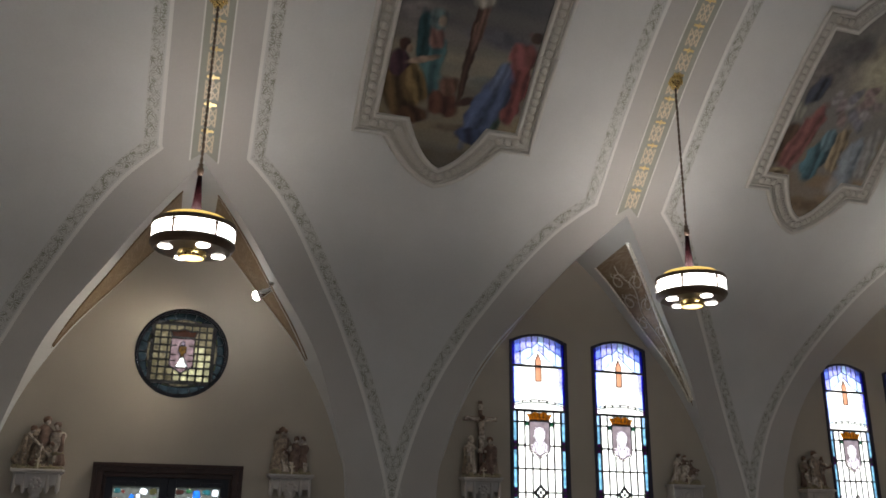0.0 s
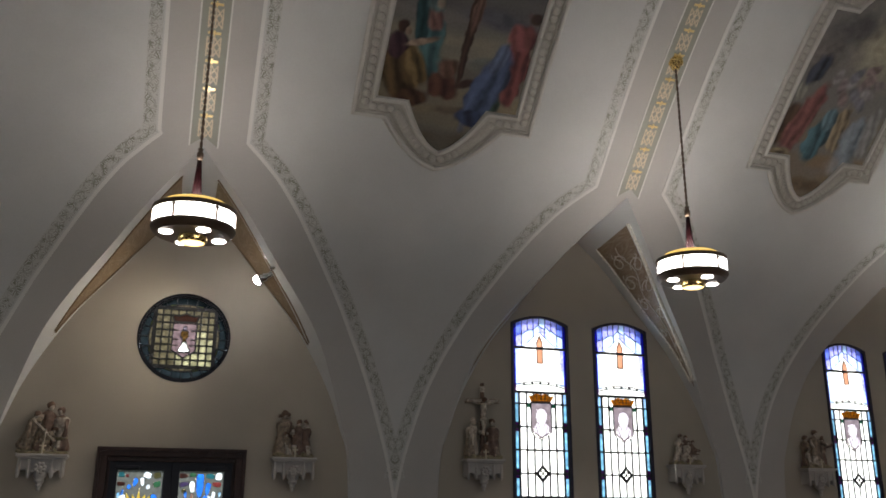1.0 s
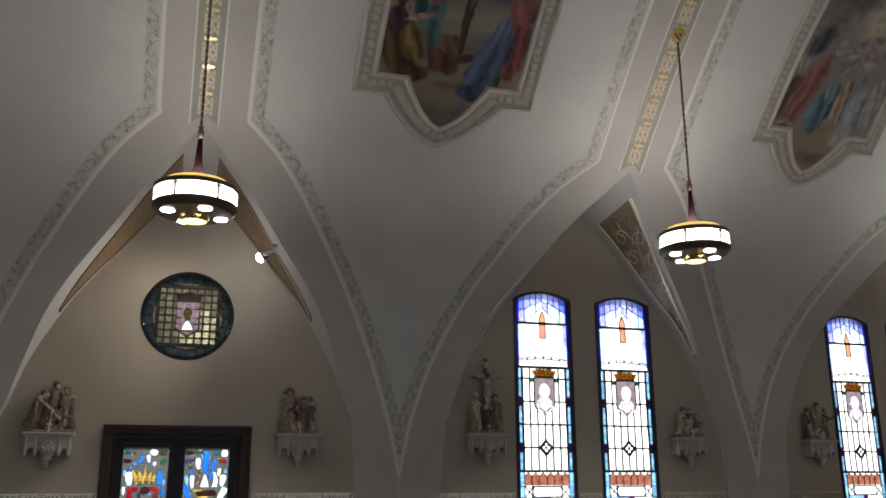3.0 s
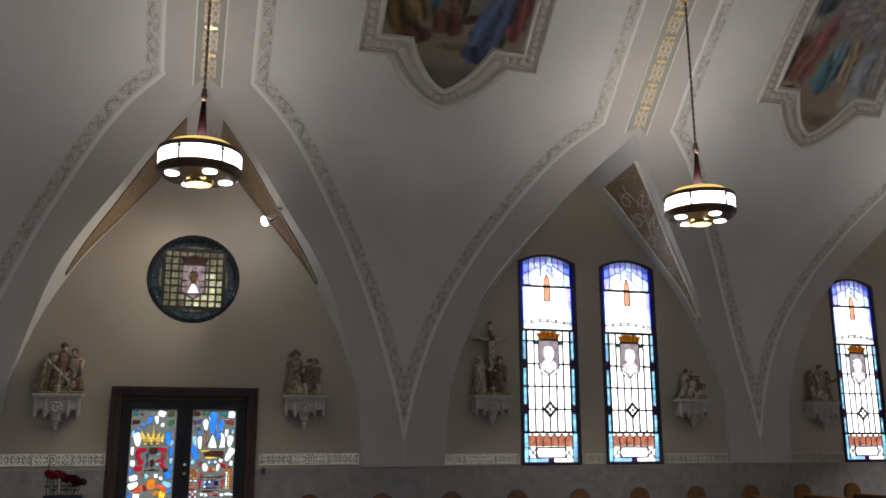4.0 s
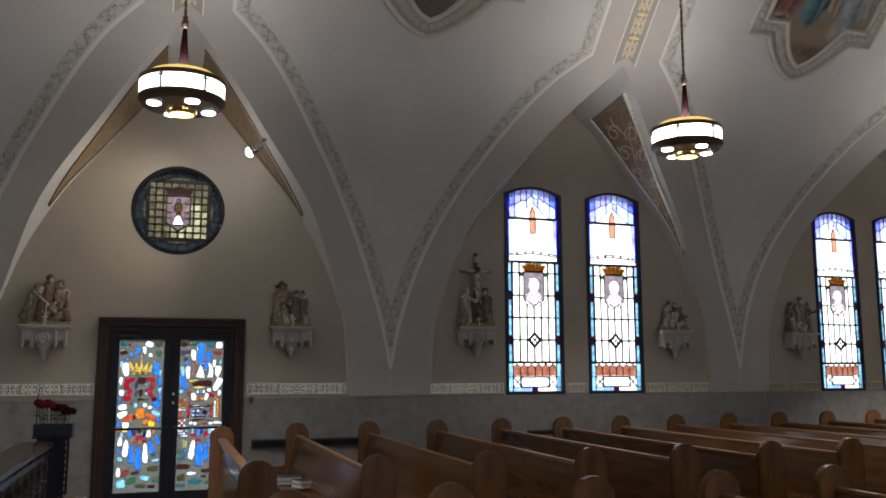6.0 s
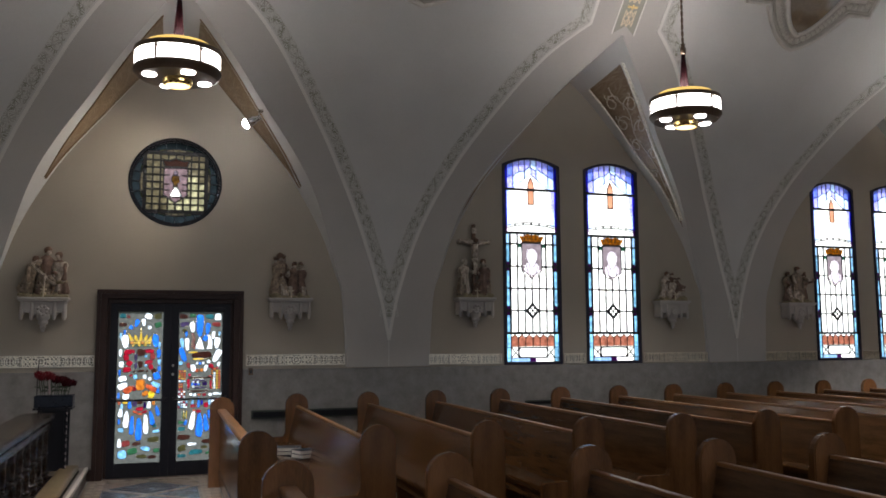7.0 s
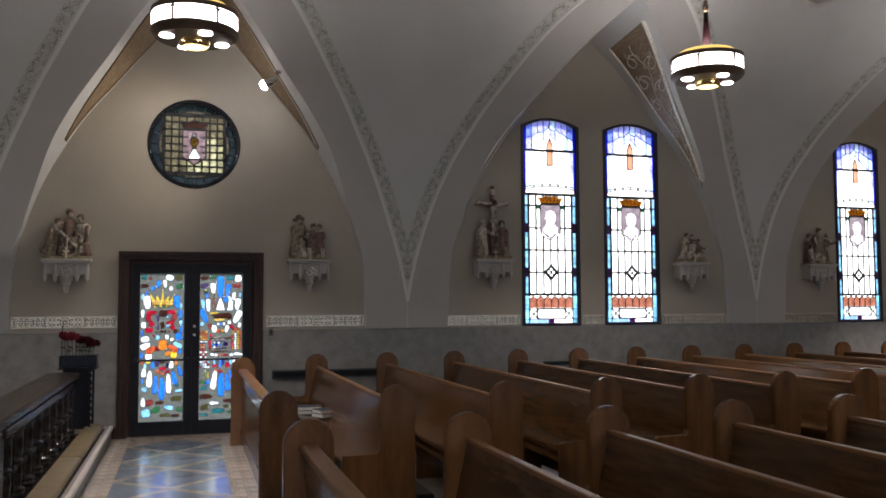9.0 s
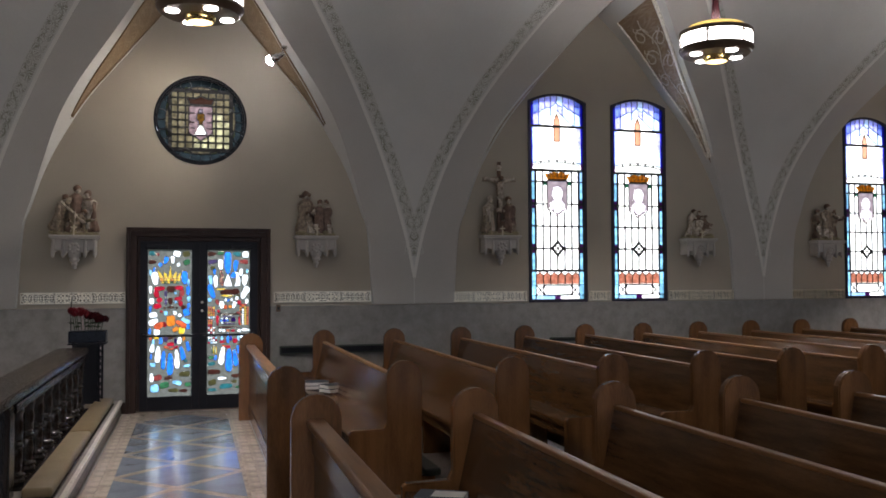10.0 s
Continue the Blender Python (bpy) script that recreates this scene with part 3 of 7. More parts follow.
LINE = spline([(2.86, 1.70), (2.735, 2.29), (2.50, 3.04), (2.29, 3.55), (2.13, 3.87), (1.91, 4.27), (1.68, 4.62), (1.45, 4.95), (1.22, 5.25), (0.95, 5.54), (0.70, 5.74), (0.507, 5.875)], 6)
for c, ends in ((BAYS[1], (-1, 1)), (BAYS[2], (-1, 1)), (BAYS[3], (-1, 1))):
    for side in ends:
        gap = min(abs(q - c) for q in PIERS) if side < 0 and c < 1 else abs(PIERS[BAYS.index(c) + (side > 0)] - c)
        path = [(c + side * lean_in(c, side) * (w + (gap - 0.006 - 2.86) * (w / 2.86) ** 4), at_height(z)) for w, z in LINE]
        s0 = path[-1][1]
        path += [(c + side * 0.507, s) for s in np.arange(s0 + 0.05, 10.2, 0.2)]
        sgn = -side
        field = bmesh.new()
        ground_line = [(path[0][0], at_height(1.335))] + [q for q in path if q[1] <= s0] + [(c + side * 0.507, s) for s in levels if s0 + 0.02 < s < 10.25]
        rows = [[field.verts.new(vault(x + (c + side * half_gap(s) * lean_in(c, side) - x) * u / 6, s, 0.0025 if s <= s0 else 0.0015)) for u in range(7)] for x, s in ground_line]
        for a, b in zip(rows, rows[1:]):
            for i in range(6):
                field.faces.new((a[i], a[i + 1], b[i + 1], b[i]))
        bmesh.ops.remove_doubles(field, verts=field.verts[:], dist=0.0003)
        bmesh.ops.recalc_face_normals(field, faces=field.faces[:])
        tagged(part("painted_field", field, M["field"], smooth=True), "warm grey paint inside the stencilled border of the vault", "painted field", kind="structure")
        tagged(part("trim", surface_strip(path, sgn * -0.012, sgn * 0.03, 0.004, 0.006), M["white_line"]), "thin white line along the stencilled border of the vault", "trim", kind="structure")
        tagged(part("stencil_border", surface_strip(path[3:], sgn * 0.040, sgn * 0.205, 0.003, 0.0015), M["stencil"]), "grey-brown scroll stencil border painted on the off-white vault", "stencil border", "stencil borders on the vault")

# ---- gold bands over the bays ----
def ceiling_band(c):
    band = thing("ceiling_band", (0, 0, 0), "greige painted band with pale lattice and gilt crosses on the vault", "painted band", "gold bands over the bays")
    s0, s1 = at_height(5.80), 10.3
    bm = bmesh.new()
    rows = []
    for i, s in enumerate([s0, *np.arange(s0 + 0.3, s1, 0.3)]):
        rows.append([bm.verts.new(vault(c + x, s + (0.13 * (1 - abs(x) / 0.165) if i == 0 else 0), 0.007)) for x in (-0.165, -0.08, 0, 0.08, 0.165)])
    for a, b in zip(rows, rows[1:]):
        for j in range(4):
            bm.faces.new((a[j], a[j + 1], b[j + 1], b[j]))
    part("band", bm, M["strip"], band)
    for side in (-1, 1):
        path = [(c + side * 0.165, s) for s in np.arange(s0, s1, 0.3)]
        part("edge_line", surface_strip(path, -0.009, 0.009, 0.005, 0.004), M["white_line"], band)
    first = s0 + 0.40
    for s in np.arange(first - 0.332, s1 - 0.2, 0.332):
        lat = bmesh.new()
        for i in (-1, 0):
            for j in range(2):
                u0, u1, q0, q1 = i * 0.075, (i + 1) * 0.075, s + 0.055 + 0.115 * j, s + 0.055 + 0.115 * (j + 1)
                for a, b in (((u0, q0), (u1, q1)), ((u1, q0), (u0, q1)), ((u0, q0), (u0, q1)), ((u1, q0), (u1, q1))):
                    d = Vector((b[0] - a[0], b[1] - a[1])).normalized() * 0.0085
                    vs = [lat.verts.new(vault(c + x, y, 0.009)) for x, y in ((a[0] - d.y, a[1] + d.x), (b[0] - d.y, b[1] + d.x), (b[0] + d.y, b[1] - d.x), (a[0] + d.y, a[1] - d.x))]
                    lat.faces.new(vs)
        bmesh.ops.remove_doubles(lat, verts=lat.verts[:], dist=0.0001)
        bmesh.ops.recalc_face_normals(lat, faces=lat.faces[:])
        part("lattice", lat, M["lattice"], band, "pale lattice pattern")
    for s in np.arange(first, s1 - 0.2, 0.332):
        bm = bmesh.new()
        for (w, h) in ((0.072, 0.015), (0.010, 0.034)):
            vs = [vault(c + x, s + y, o) for x, y, o in ((-w, -h, 0.012), (w, -h, 0.012), (w, h, 0.012), (-w, h, 0.012), (-w, -h, 0.022), (w, -h, 0.022), (w, h, 0.022), (-w, h, 0.022))]
            vs = [bm.verts.new(v) for v in vs]
            for q in ((4, 5, 6, 7), (0, 1, 5, 4), (1, 2, 6, 5), (2, 3, 7, 6), (3, 0, 4, 7)):
                bm.faces.new([vs[k] for k in q])
        bmesh.ops.recalc_face_normals(bm, faces=bm.faces[:])
        part("gilt_cross", bm, M["gold"], band)
    return band


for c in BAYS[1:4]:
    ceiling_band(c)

# ---- ceiling paintings ----
S_A, S_B, S_TIP = at_height(6.265), at_height(7.97), at_height(5.83)
S_MID, PH, LOBE = (S_A + S_B) / 2, (S_B - S_A) / 2, S_A - S_TIP


def half_width(v, inset):
    a, b, h, lobe = 1.20 - inset, 0.80 - inset, PH - inset, LOBE + 0.0
    av = abs(v)
    if av <= h:
        return a
    q = min(1.0, (av - h) / lobe)
    lo, hi = 0.0, 1.0
    for _ in range(30):
        t = (lo + hi) / 2
        if 0.72 * (1 - (1 - t) ** 2) + 0.28 * t < q:
            lo = t
        else:
            hi = t
    return b * (1 - lo)


def panel_layer(c, inset, off):
    h = PH - inset
    end = h + LOBE - 0.001
    vs = list(np.linspace(-end, -h - 1e-4, 18)) + list(np.linspace(-h, h, 20)) + list(np.linspace(h + 1e-4, end, 18))
    bm = bmesh.new()
    rows = []
    for v in vs:
        w = half_width(v, inset)
        rows.append([bm.verts.new(on_panel(c, w * (i / 6 - 1), v, off)) for i in range(13)])
    for a, b in zip(rows, rows[1:]):
        for i in range(12):
            bm.faces.new((a[i], a[i + 1], b[i + 1], b[i]))
    bmesh.ops.recalc_face_normals(bm, faces=bm.faces[:])
    return bm


def rim(inset):
    """The panel's outline as a closed run of points."""
    h = PH - inset
    right = [(half_width(v, inset), v) for v in (*np.linspace(0, h, 8), *np.linspace(h + 0.002, h + LOBE - 0.001, 16))]
    half = right + [(-u, v) for u, v in reversed(right)]
    return half + [(u, -v) for u, v in reversed(half)][1:]


def grain(u, v, seed):
    """Smooth noise from -1 to 1 over two arrays."""
    r = np.random.RandomState(seed)
    table = r.uniform(-1, 1, (64, 64))
    iu, iv = np.floor(u).astype(int), np.floor(v).astype(int)
    fu, fv = u - iu, v - iv
    fu, fv = fu * fu * (3 - 2 * fu), fv * fv * (3 - 2 * fv)
    a, b = table[iu % 64, iv % 64], table[(iu + 1) % 64, iv % 64]
    c, d = table[iu % 64, (iv + 1) % 64], table[(iu + 1) % 64, (iv + 1) % 64]
    return (a * (1 - fu) + b * fu) * (1 - fv) + (c * (1 - fu) + d * fu) * fv


class Pigment:
    """Colours laid on a canvas one over the other, wet edges, with folds and brush marks."""

    def __init__(self, u, v, ground):
        self.u = u + 0.012 * grain(u * 6, v * 6, 1) + 0.008 * grain(u * 19, v * 19, 2)
        self.v = v + 0.012 * grain(u * 6, v * 6, 3) + 0.008 * grain(u * 19, v * 19, 4)
        self.rgb = np.ones((len(u), 3)) * np.array(ground)

    def wash(self, v0, v1, color, strength=1.0):
        """A level band, soft above and below."""
        m = np.clip((self.v - v0) / 0.12 + 0.5, 0, 1) * np.clip((v1 - self.v) / 0.12 + 0.5, 0, 1)
        m = m * (0.75 + 0.35 * grain(self.u * 3, self.v * 9, int(90 + 10 * v0))) * strength
        self.lay(np.clip(m, 0, 1), np.array(color) * (1 + 0.0 * self.u[:, None]))

    def lay(self, m, color):
        self.rgb += (color - self.rgb) * m[:, None]

    def form(self, u0, v0, ru, rv, lean, color, folds=0.0, soft=0.22, seed=0):
        """One leaning rounded area; folds: how strongly lighter and darker runs go down it."""
        du, dv = self.u - u0, self.v - v0
        x, y = (du * math.cos(lean) + dv * math.sin(lean)) / ru, (-du * math.sin(lean) + dv * math.cos(lean)) / rv
        d = (np.abs(x) ** 2.3 + np.abs(y) ** 2.3) ** (1 / 2.3) + 0.20 * grain(du * 9, dv * 9, 20 + seed)
        m = np.clip((1 + soft - d) / (2 * soft), 0, 1)
        m = m * m * (3 - 2 * m)
        tone = 1 + 0.20 * grain(du * 14, dv * 14, 40 + seed) - 0.25 * x
        if folds:
            tone = tone + folds * np.sin(5.5 * x + 2.2 * grain(du * 5, dv * 2.5, 60 + seed) + 1.3 * y + seed) + 0.4 * folds * grain(x * 6, y * 2.0, 70 + seed)
        self.lay(m, np.array(color)[None, :] * np.clip(tone, 0.25, 2.0)[:, None])


def wide(c):
    return 0.99 if c < 5 else 0.885


def on_panel(c, u, v, off):
    """A place on a painting, u across and v along it."""
    return vault(c + u * wide(c), S_MID + v, off)


def pigment_material():
    m = bpy.data.materials.new("faded_oil_paint")
    n, l = nodes_of(m)
    b = n["Principled BSDF"]
    b.inputs["Roughness"].default_value, b.inputs["Specular IOR Level"].default_value = 0.62, 0.3
    at, tc, nz, mx, rp, bp = [n.new("ShaderNode" + k) for k in ("Attribute", "TexCoord", "TexNoise", "Mix", "ValToRGB", "Bump")]
    at.attribute_name = "pigment"
    nz.inputs["Scale"].default_value, nz.inputs["Detail"].default_value = 34, 5
    l.new(tc.outputs["Object"], nz.inputs["Vector"])
    rp.color_ramp.elements[0].position, rp.color_ramp.elements[1].position = 0.3, 0.7
    rp.color_ramp.elements[0].color, rp.color_ramp.elements[1].color = (0.90, 0.90, 0.90, 1), (1.08, 1.08, 1.08, 1)
    l.new(nz.outputs["Fac"], rp.inputs["Fac"])
    mx.data_type, mx.blend_type = "RGBA", "MULTIPLY"
    mx.inputs["Factor"].default_value = 1.0
    l.new(at.outputs["Color"], mx.inputs["A"])
    l.new(rp.outputs["Color"], mx.inputs["B"])
    l.new(mx.outputs["Result"], b.inputs["Base Color"])
    bp.inputs["Strength"].default_value, bp.inputs["Distance"].default_value = 0.1, 0.004
    l.new(nz.outputs["Fac"], bp.inputs["Height"])
    l.new(bp.outputs["Normal"], b.inputs["Normal"])
    return m


PIGMENT = pigment_material()


def canvas_part(c, inset, off, ground, lay, parent):
    h = PH - inset
    end = h + LOBE - 0.001
    vs = np.concatenate([np.linspace(-end, -h - 1e-4, 56), np.linspace(-h, h, 150), np.linspace(h + 1e-4, end, 56)])
    cols = 121
    U = np.array([[half_width(v, inset) * (2 * i / (cols - 1) - 1) for i in range(cols)] for v in vs]).ravel()
    V = np.repeat(vs, cols)
    y, z = np.interp(S_MID + V, ARC, PROFILE[:, 0]), np.interp(S_MID + V, ARC, PROFILE[:, 1])
    e = 0.06
    ty = np.interp(S_MID + V + e, ARC, PROFILE[:, 0]) - np.interp(S_MID + V - e, ARC, PROFILE[:, 0])
    tz = np.interp(S_MID + V + e, ARC, PROFILE[:, 1]) - np.interp(S_MID + V - e, ARC, PROFILE[:, 1])
    k = np.hypot(ty, tz)
    xyz = np.stack([c + U * wide(c), y - off * tz / k, z + off * ty / k], 1)
    q = np.arange(len(vs) * cols).reshape(len(vs), cols)
    faces = np.stack([q[:-1, :-1], q[:-1, 1:], q[1:, 1:], q[1:, :-1]], 2).reshape(-1, 4)
    me = bpy.data.meshes.new("canvas")
    me.from_pydata(xyz.tolist(), [], faces.tolist())
    pg = Pigment(U, V, ground)
    lay(pg)
    rgb = np.clip(pg.rgb, 0.008, 0.6)
    grey = rgb.mean(axis=1, keepdims=True)
    rgb = 0.86 * rgb + 0.14 * grey
    layer = me.color_attributes.new("pigment", "FLOAT_COLOR", "POINT")
    layer.data.foreach_set("color", np.concatenate([rgb, np.ones((len(rgb), 1))], 1).astype(np.float32).ravel())
    me.materials.append(PIGMENT)
    ob = new("canvas", me)
    ob.parent = parent
    return ob


def bead_mesh():
    bm = bmesh.new()
    bmesh.ops.create_uvsphere(bm, u_segments=8, v_segments=5, radius=1.0)
    me = bpy.data.meshes.new("bead")
    bm.to_mesh(me)
    bm.free()
    me.materials.append(M["frame_egg"])
    return me


BEAD = bead_mesh()


def painting(c, ground, lay, label):
    p = thing("ceiling_painting", (0, 0, 0), label, "painting", "paintings on the vault")
    part("frame_bed", panel_layer(c, 0.0, 0.006), M["frame_dark"], p)
    part("leaf_band", panel_layer(c, 0.075, 0.009), M["frame_grey"], p)
    part("moulding_groove", panel_layer(c, 0.215, 0.012), M["frame_dark"], p)
    part("outer_moulding", tube([on_panel(c, u, v, 0.020) for u, v in rim(0.034)], 0.031, 8), M["frame_light"], p, "", True)
    part("outer_bead", tube([on_panel(c, u, v, 0.014) for u, v in rim(0.086)], 0.011, 6), M["frame_grey"], p, "", True)
    part("inner_moulding", tube([on_panel(c, u, v, 0.020) for u, v in rim(0.256)], 0.030, 8), M["frame_light"], p, "", True)
    canvas_part(c, 0.292, 0.018, ground, lay, p)
    # egg moulding round the frame
    ins = 0.152
    line = [(-(1.20 - ins), v) for v in np.arange(-PH + ins + 0.05, PH - ins, 0.105)]
    line += [(1.20 - ins, v) for _, v in line]
    for q in np.linspace(0.08, 0.97, 12):
        v = PH - ins + LOBE * q
        w = half_width(v, ins)
        line += [(w, v), (-w, v), (w, -v), (-w, -v)]
    line += [(a * u, b * (PH - ins)) for u in (0.72, 0.83, 0.94) for a in (-1, 1) for b in (-1, 1)]
    for u, v in line:
        o = shared("egg", BEAD, p, on_panel(c, u, v, 0.012))
        a, b = on_panel(c, u, v - 0.05, 0), on_panel(c, u, v + 0.05, 0)
        o.rotation_euler = (b - a).normalized().to_track_quat("Z", "Y").to_euler()
        o.scale = (0.056, 0.030, 0.050)
    return p


def cross_scene(p):
    p.wash(0.15, 1.7, (0.105, 0.098, 0.098))
    p.wash(0.45, 0.85, (0.065, 0.066, 0.076), 0.8)
    p.wash(-0.02, 0.14, (0.20, 0.165, 0.155), 0.7)
    p.form(0.45, 0.10, 0.45, 0.10, -0.1, (0.085, 0.085, 0.10), 0, 0.5, 1)
    p.form(-0.62, 0.30, 0.30, 0.10, 0.2, (0.19, 0.16, 0.15), 0, 0.5, 2)
    p.wash(-0.50, -0.10, (0.255, 0.225, 0.155))
    p.form(0.30, -0.46, 0.22, 0.10, 0.1, (0.17, 0.17, 0.15), 0, 0.4, 3)
    p.wash(-0.72, -0.48, (0.13, 0.105, 0.065), 0.8)
    p.wash(-1.35, -0.80, (0.235, 0.185, 0.105))
    p.wash(-1.80, -1.38, (0.115, 0.090, 0.050))
    p.form(0.10, -1.08, 0.28, 0.05, 0.1, (0.12, 0.09, 0.055), 0, 0.5, 4)
    # woman in teal, arms folded
    p.form(-0.40, -0.28, 0.17, 0.46, 0.06, (0.055, 0.135, 0.145), 0.38, 0.15, 5)
    p.form(-0.56, 0.02, 0.085, 0.30, 0.08, (0.016, 0.050, 0.055), 0.3, 0.2, 6)
    p.form(-0.40, 0.02, 0.10, 0.14, 0.3, (0.20, 0.095, 0.075), 0.25, 0.3, 7)
    p.form(-0.42, 0.21, 0.115, 0.12, 0.0, (0.10, 0.15, 0.15), 0.3, 0.3, 8)
    p.form(-0.37, 0.20, 0.050, 0.070, 0.0, (0.30, 0.22, 0.16), 0, 0.4, 9)
    # kneeling brown form, arms stretched to the cross
    p.form(-0.68, -0.72, 0.24, 0.36, 0.30, (0.090, 0.052, 0.020), 0.5, 0.15, 10)
    p.form(-0.52, -0.62, 0.12, 0.30, 0.35, (0.165, 0.105, 0.035), 0.4, 0.25, 11)
    p.form(-0.78, -0.36, 0.12, 0.16, 0.1, (0.050, 0.022, 0.030), 0.3, 0.2, 12)
    p.form(-0.50, -0.28, 0.20, 0.035, 0.35, (0.29, 0.195, 0.135), 0.2, 0.4, 13)
    p.form(-0.76, -0.14, 0.065, 0.075, 0, (0.055, 0.024, 0.014), 0, 0.3, 14)
    p.form(-0.68, -0.19, 0.035, 0.050, 0, (0.27, 0.18, 0.12), 0, 0.4, 15)
    p.form(-0.50, -1.00, 0.19, 0.12, 0.2, (0.070, 0.032, 0.016), 0.4, 0.25, 16)
    p.form(-0.52, -1.14, 0.10, 0.025, 0, (0.30, 0.24, 0.20), 0, 0.4, 17)
    # crouching russet form at the foot of the cross
    p.form(-0.14, -0.80, 0.20, 0.16, -0.1, (0.095, 0.034, 0.022), 0.4, 0.2, 18)
    p.form(-0.10, -0.56, 0.12, 0.12, 0.2, (0.13, 0.062, 0.040), 0.3, 0.3, 19)
    p.form(0.14, -0.74, 0.14, 0.045, 0.35, (0.055, 0.026, 0.018), 0, 0.4, 20)
    # the cross
    p.form(0.055, 0.35, 0.066, 1.05, 0.0, (0.060, 0.030, 0.020), 0.25, 0.10, 21)
    p.form(0.10, 0.22, 0.060, 0.30, -0.08, (0.155, 0.078, 0.055), 0.3, 0.3, 22)
    p.form(0.07, 0.60, 0.14, 0.17, 0.1, (0.32, 0.28, 0.23), 0.3, 0.3, 23)
    p.form(0.07, 0.95, 0.10, 0.26, 0.0, (0.27, 0.19, 0.14), 0.2, 0.3, 24)
    # bowed form in blue, and a man in red and green
    p.form(0.60, -0.62, 0.11, 0.46, -0.05, (0.030, 0.060, 0.038), 0.35, 0.2, 25)
    p.form(0.75, -0.42, 0.15, 0.55, -0.06, (0.185, 0.040, 0.038), 0.38, 0.15, 26)
    p.form(0.72, -0.05, 0.17, 0.17, 0.1, (0.23, 0.062, 0.058), 0.3, 0.25, 27)
    p.form(0.84, 0.20, 0.065, 0.075, 0, (0.050, 0.026, 0.018), 0, 0.3, 28)
    p.form(0.42, -0.80, 0.21, 0.52, -0.32, (0.055, 0.082, 0.165), 0.42, 0.13, 29)
    p.form(0.52, -0.36, 0.10, 0.20, -0.35, (0.085, 0.115, 0.20), 0.3, 0.25, 30)
    p.form(0.30, -1.16, 0.20, 0.09, -0.1, (0.028, 0.042, 0.095), 0.4, 0.25, 31)


def cloud_scene(p):
    p.wash(0.2, 1.7, (0.22, 0.20, 0.175))
    p.form(0.45, 0.70, 0.55, 0.50, 0, (0.36, 0.32, 0.215), 0, 0.6, 1)
    p.form(0.55, 0.78, 0.26, 0.24, 0, (0.42, 0.37, 0.24), 0, 0.6, 2)
    p.form(-0.45, 0.80, 0.42, 0.22, 0.3, (0.13, 0.12, 0.115), 0, 0.4, 3)
    p.form(-0.70, 0.45, 0.26, 0.26, 0.2, (0.18, 0.155, 0.14), 0, 0.5, 4)
    p.form(0.40, 1.15, 0.45, 0.14, 0.1, (0.15, 0.14, 0.135), 0, 0.5, 5)
    p.wash(-0.85, -0.35, (0.22, 0.175, 0.12))
    p.wash(-1.80, -0.95, (0.245, 0.165, 0.085))
    p.form(-0.10, -1.45, 0.40, 0.10, 0.0, (0.17, 0.115, 0.060), 0, 0.5, 6)
    p.form(0.45, -1.08, 0.22, 0.13, 0.2, (0.30, 0.27, 0.235), 0, 0.5, 7)
    p.form(-0.78, -0.62, 0.15, 0.34, -0.1, (0.095, 0.050, 0.028), 0.4, 0.2, 8)
    p.form(-0.56, -0.50, 0.17, 0.52, -0.28, (0.225, 0.078, 0.066), 0.26, 0.2, 9)
    p.form(-0.80, -0.10, 0.10, 0.13, 0.0, (0.26, 0.25, 0.20), 0.2, 0.3, 10)
    p.form(-0.68, 0.22, 0.13, 0.24, -0.25, (0.050, 0.058, 0.082), 0.35, 0.25, 11)
    p.form(-0.18, -0.76, 0.20, 0.34, -0.15, (0.052, 0.135, 0.165), 0.4, 0.15, 12)
    p.form(-0.08, -0.45, 0.12, 0.16, -0.2, (0.10, 0.185, 0.22), 0.3, 0.25, 13)
    p.form(0.16, -0.58, 0.12, 0.34, 0.0, (0.29, 0.215, 0.12), 0.35, 0.2, 14)
    p.form(0.50, -0.72, 0.22, 0.38, 0.0, (0.20, 0.235, 0.27), 0.22, 0.28, 15)
    p.form(0.74, -0.55, 0.14, 0.36, 0.1, (0.25, 0.24, 0.225), 0.2, 0.3, 16)
    for k in range(12):
        a = 2.4 * k
        r = 0.11 + 0.030 * k
        p.form(0.12 + 1.15 * r * math.cos(a), 0.06 + 0.62 * r * math.sin(a), 0.12, 0.07, 0.5 * a, ((0.235, 0.185, 0.185), (0.285, 0.26, 0.25), (0.18, 0.172, 0.195), (0.255, 0.18, 0.17))[k % 4], 0.16, 0.45, 17 + k)
    p.form(0.60, 0.62, 0.24, 0.05, 0.4, (0.17, 0.115, 0.045), 0.2, 0.4, 32)
    p.form(-0.74, -1.00, 0.16, 0.06, 0.05, (0.30, 0.235, 0.13), 0.2, 0.25, 33)
    p.form(-0.74, -1.01, 0.08, 0.025, 0.05, (0.10, 0.07, 0.035), 0, 0.4, 34)


painting(PIERS[2] + 0.015, (0.16, 0.145, 0.125), cross_scene, "faded oil painting of robed forms round a dark cross")
painting(PIERS[3] - 0.115, (0.20, 0.185, 0.165), cloud_scene, "faded oil painting of pale clouds and robed forms")


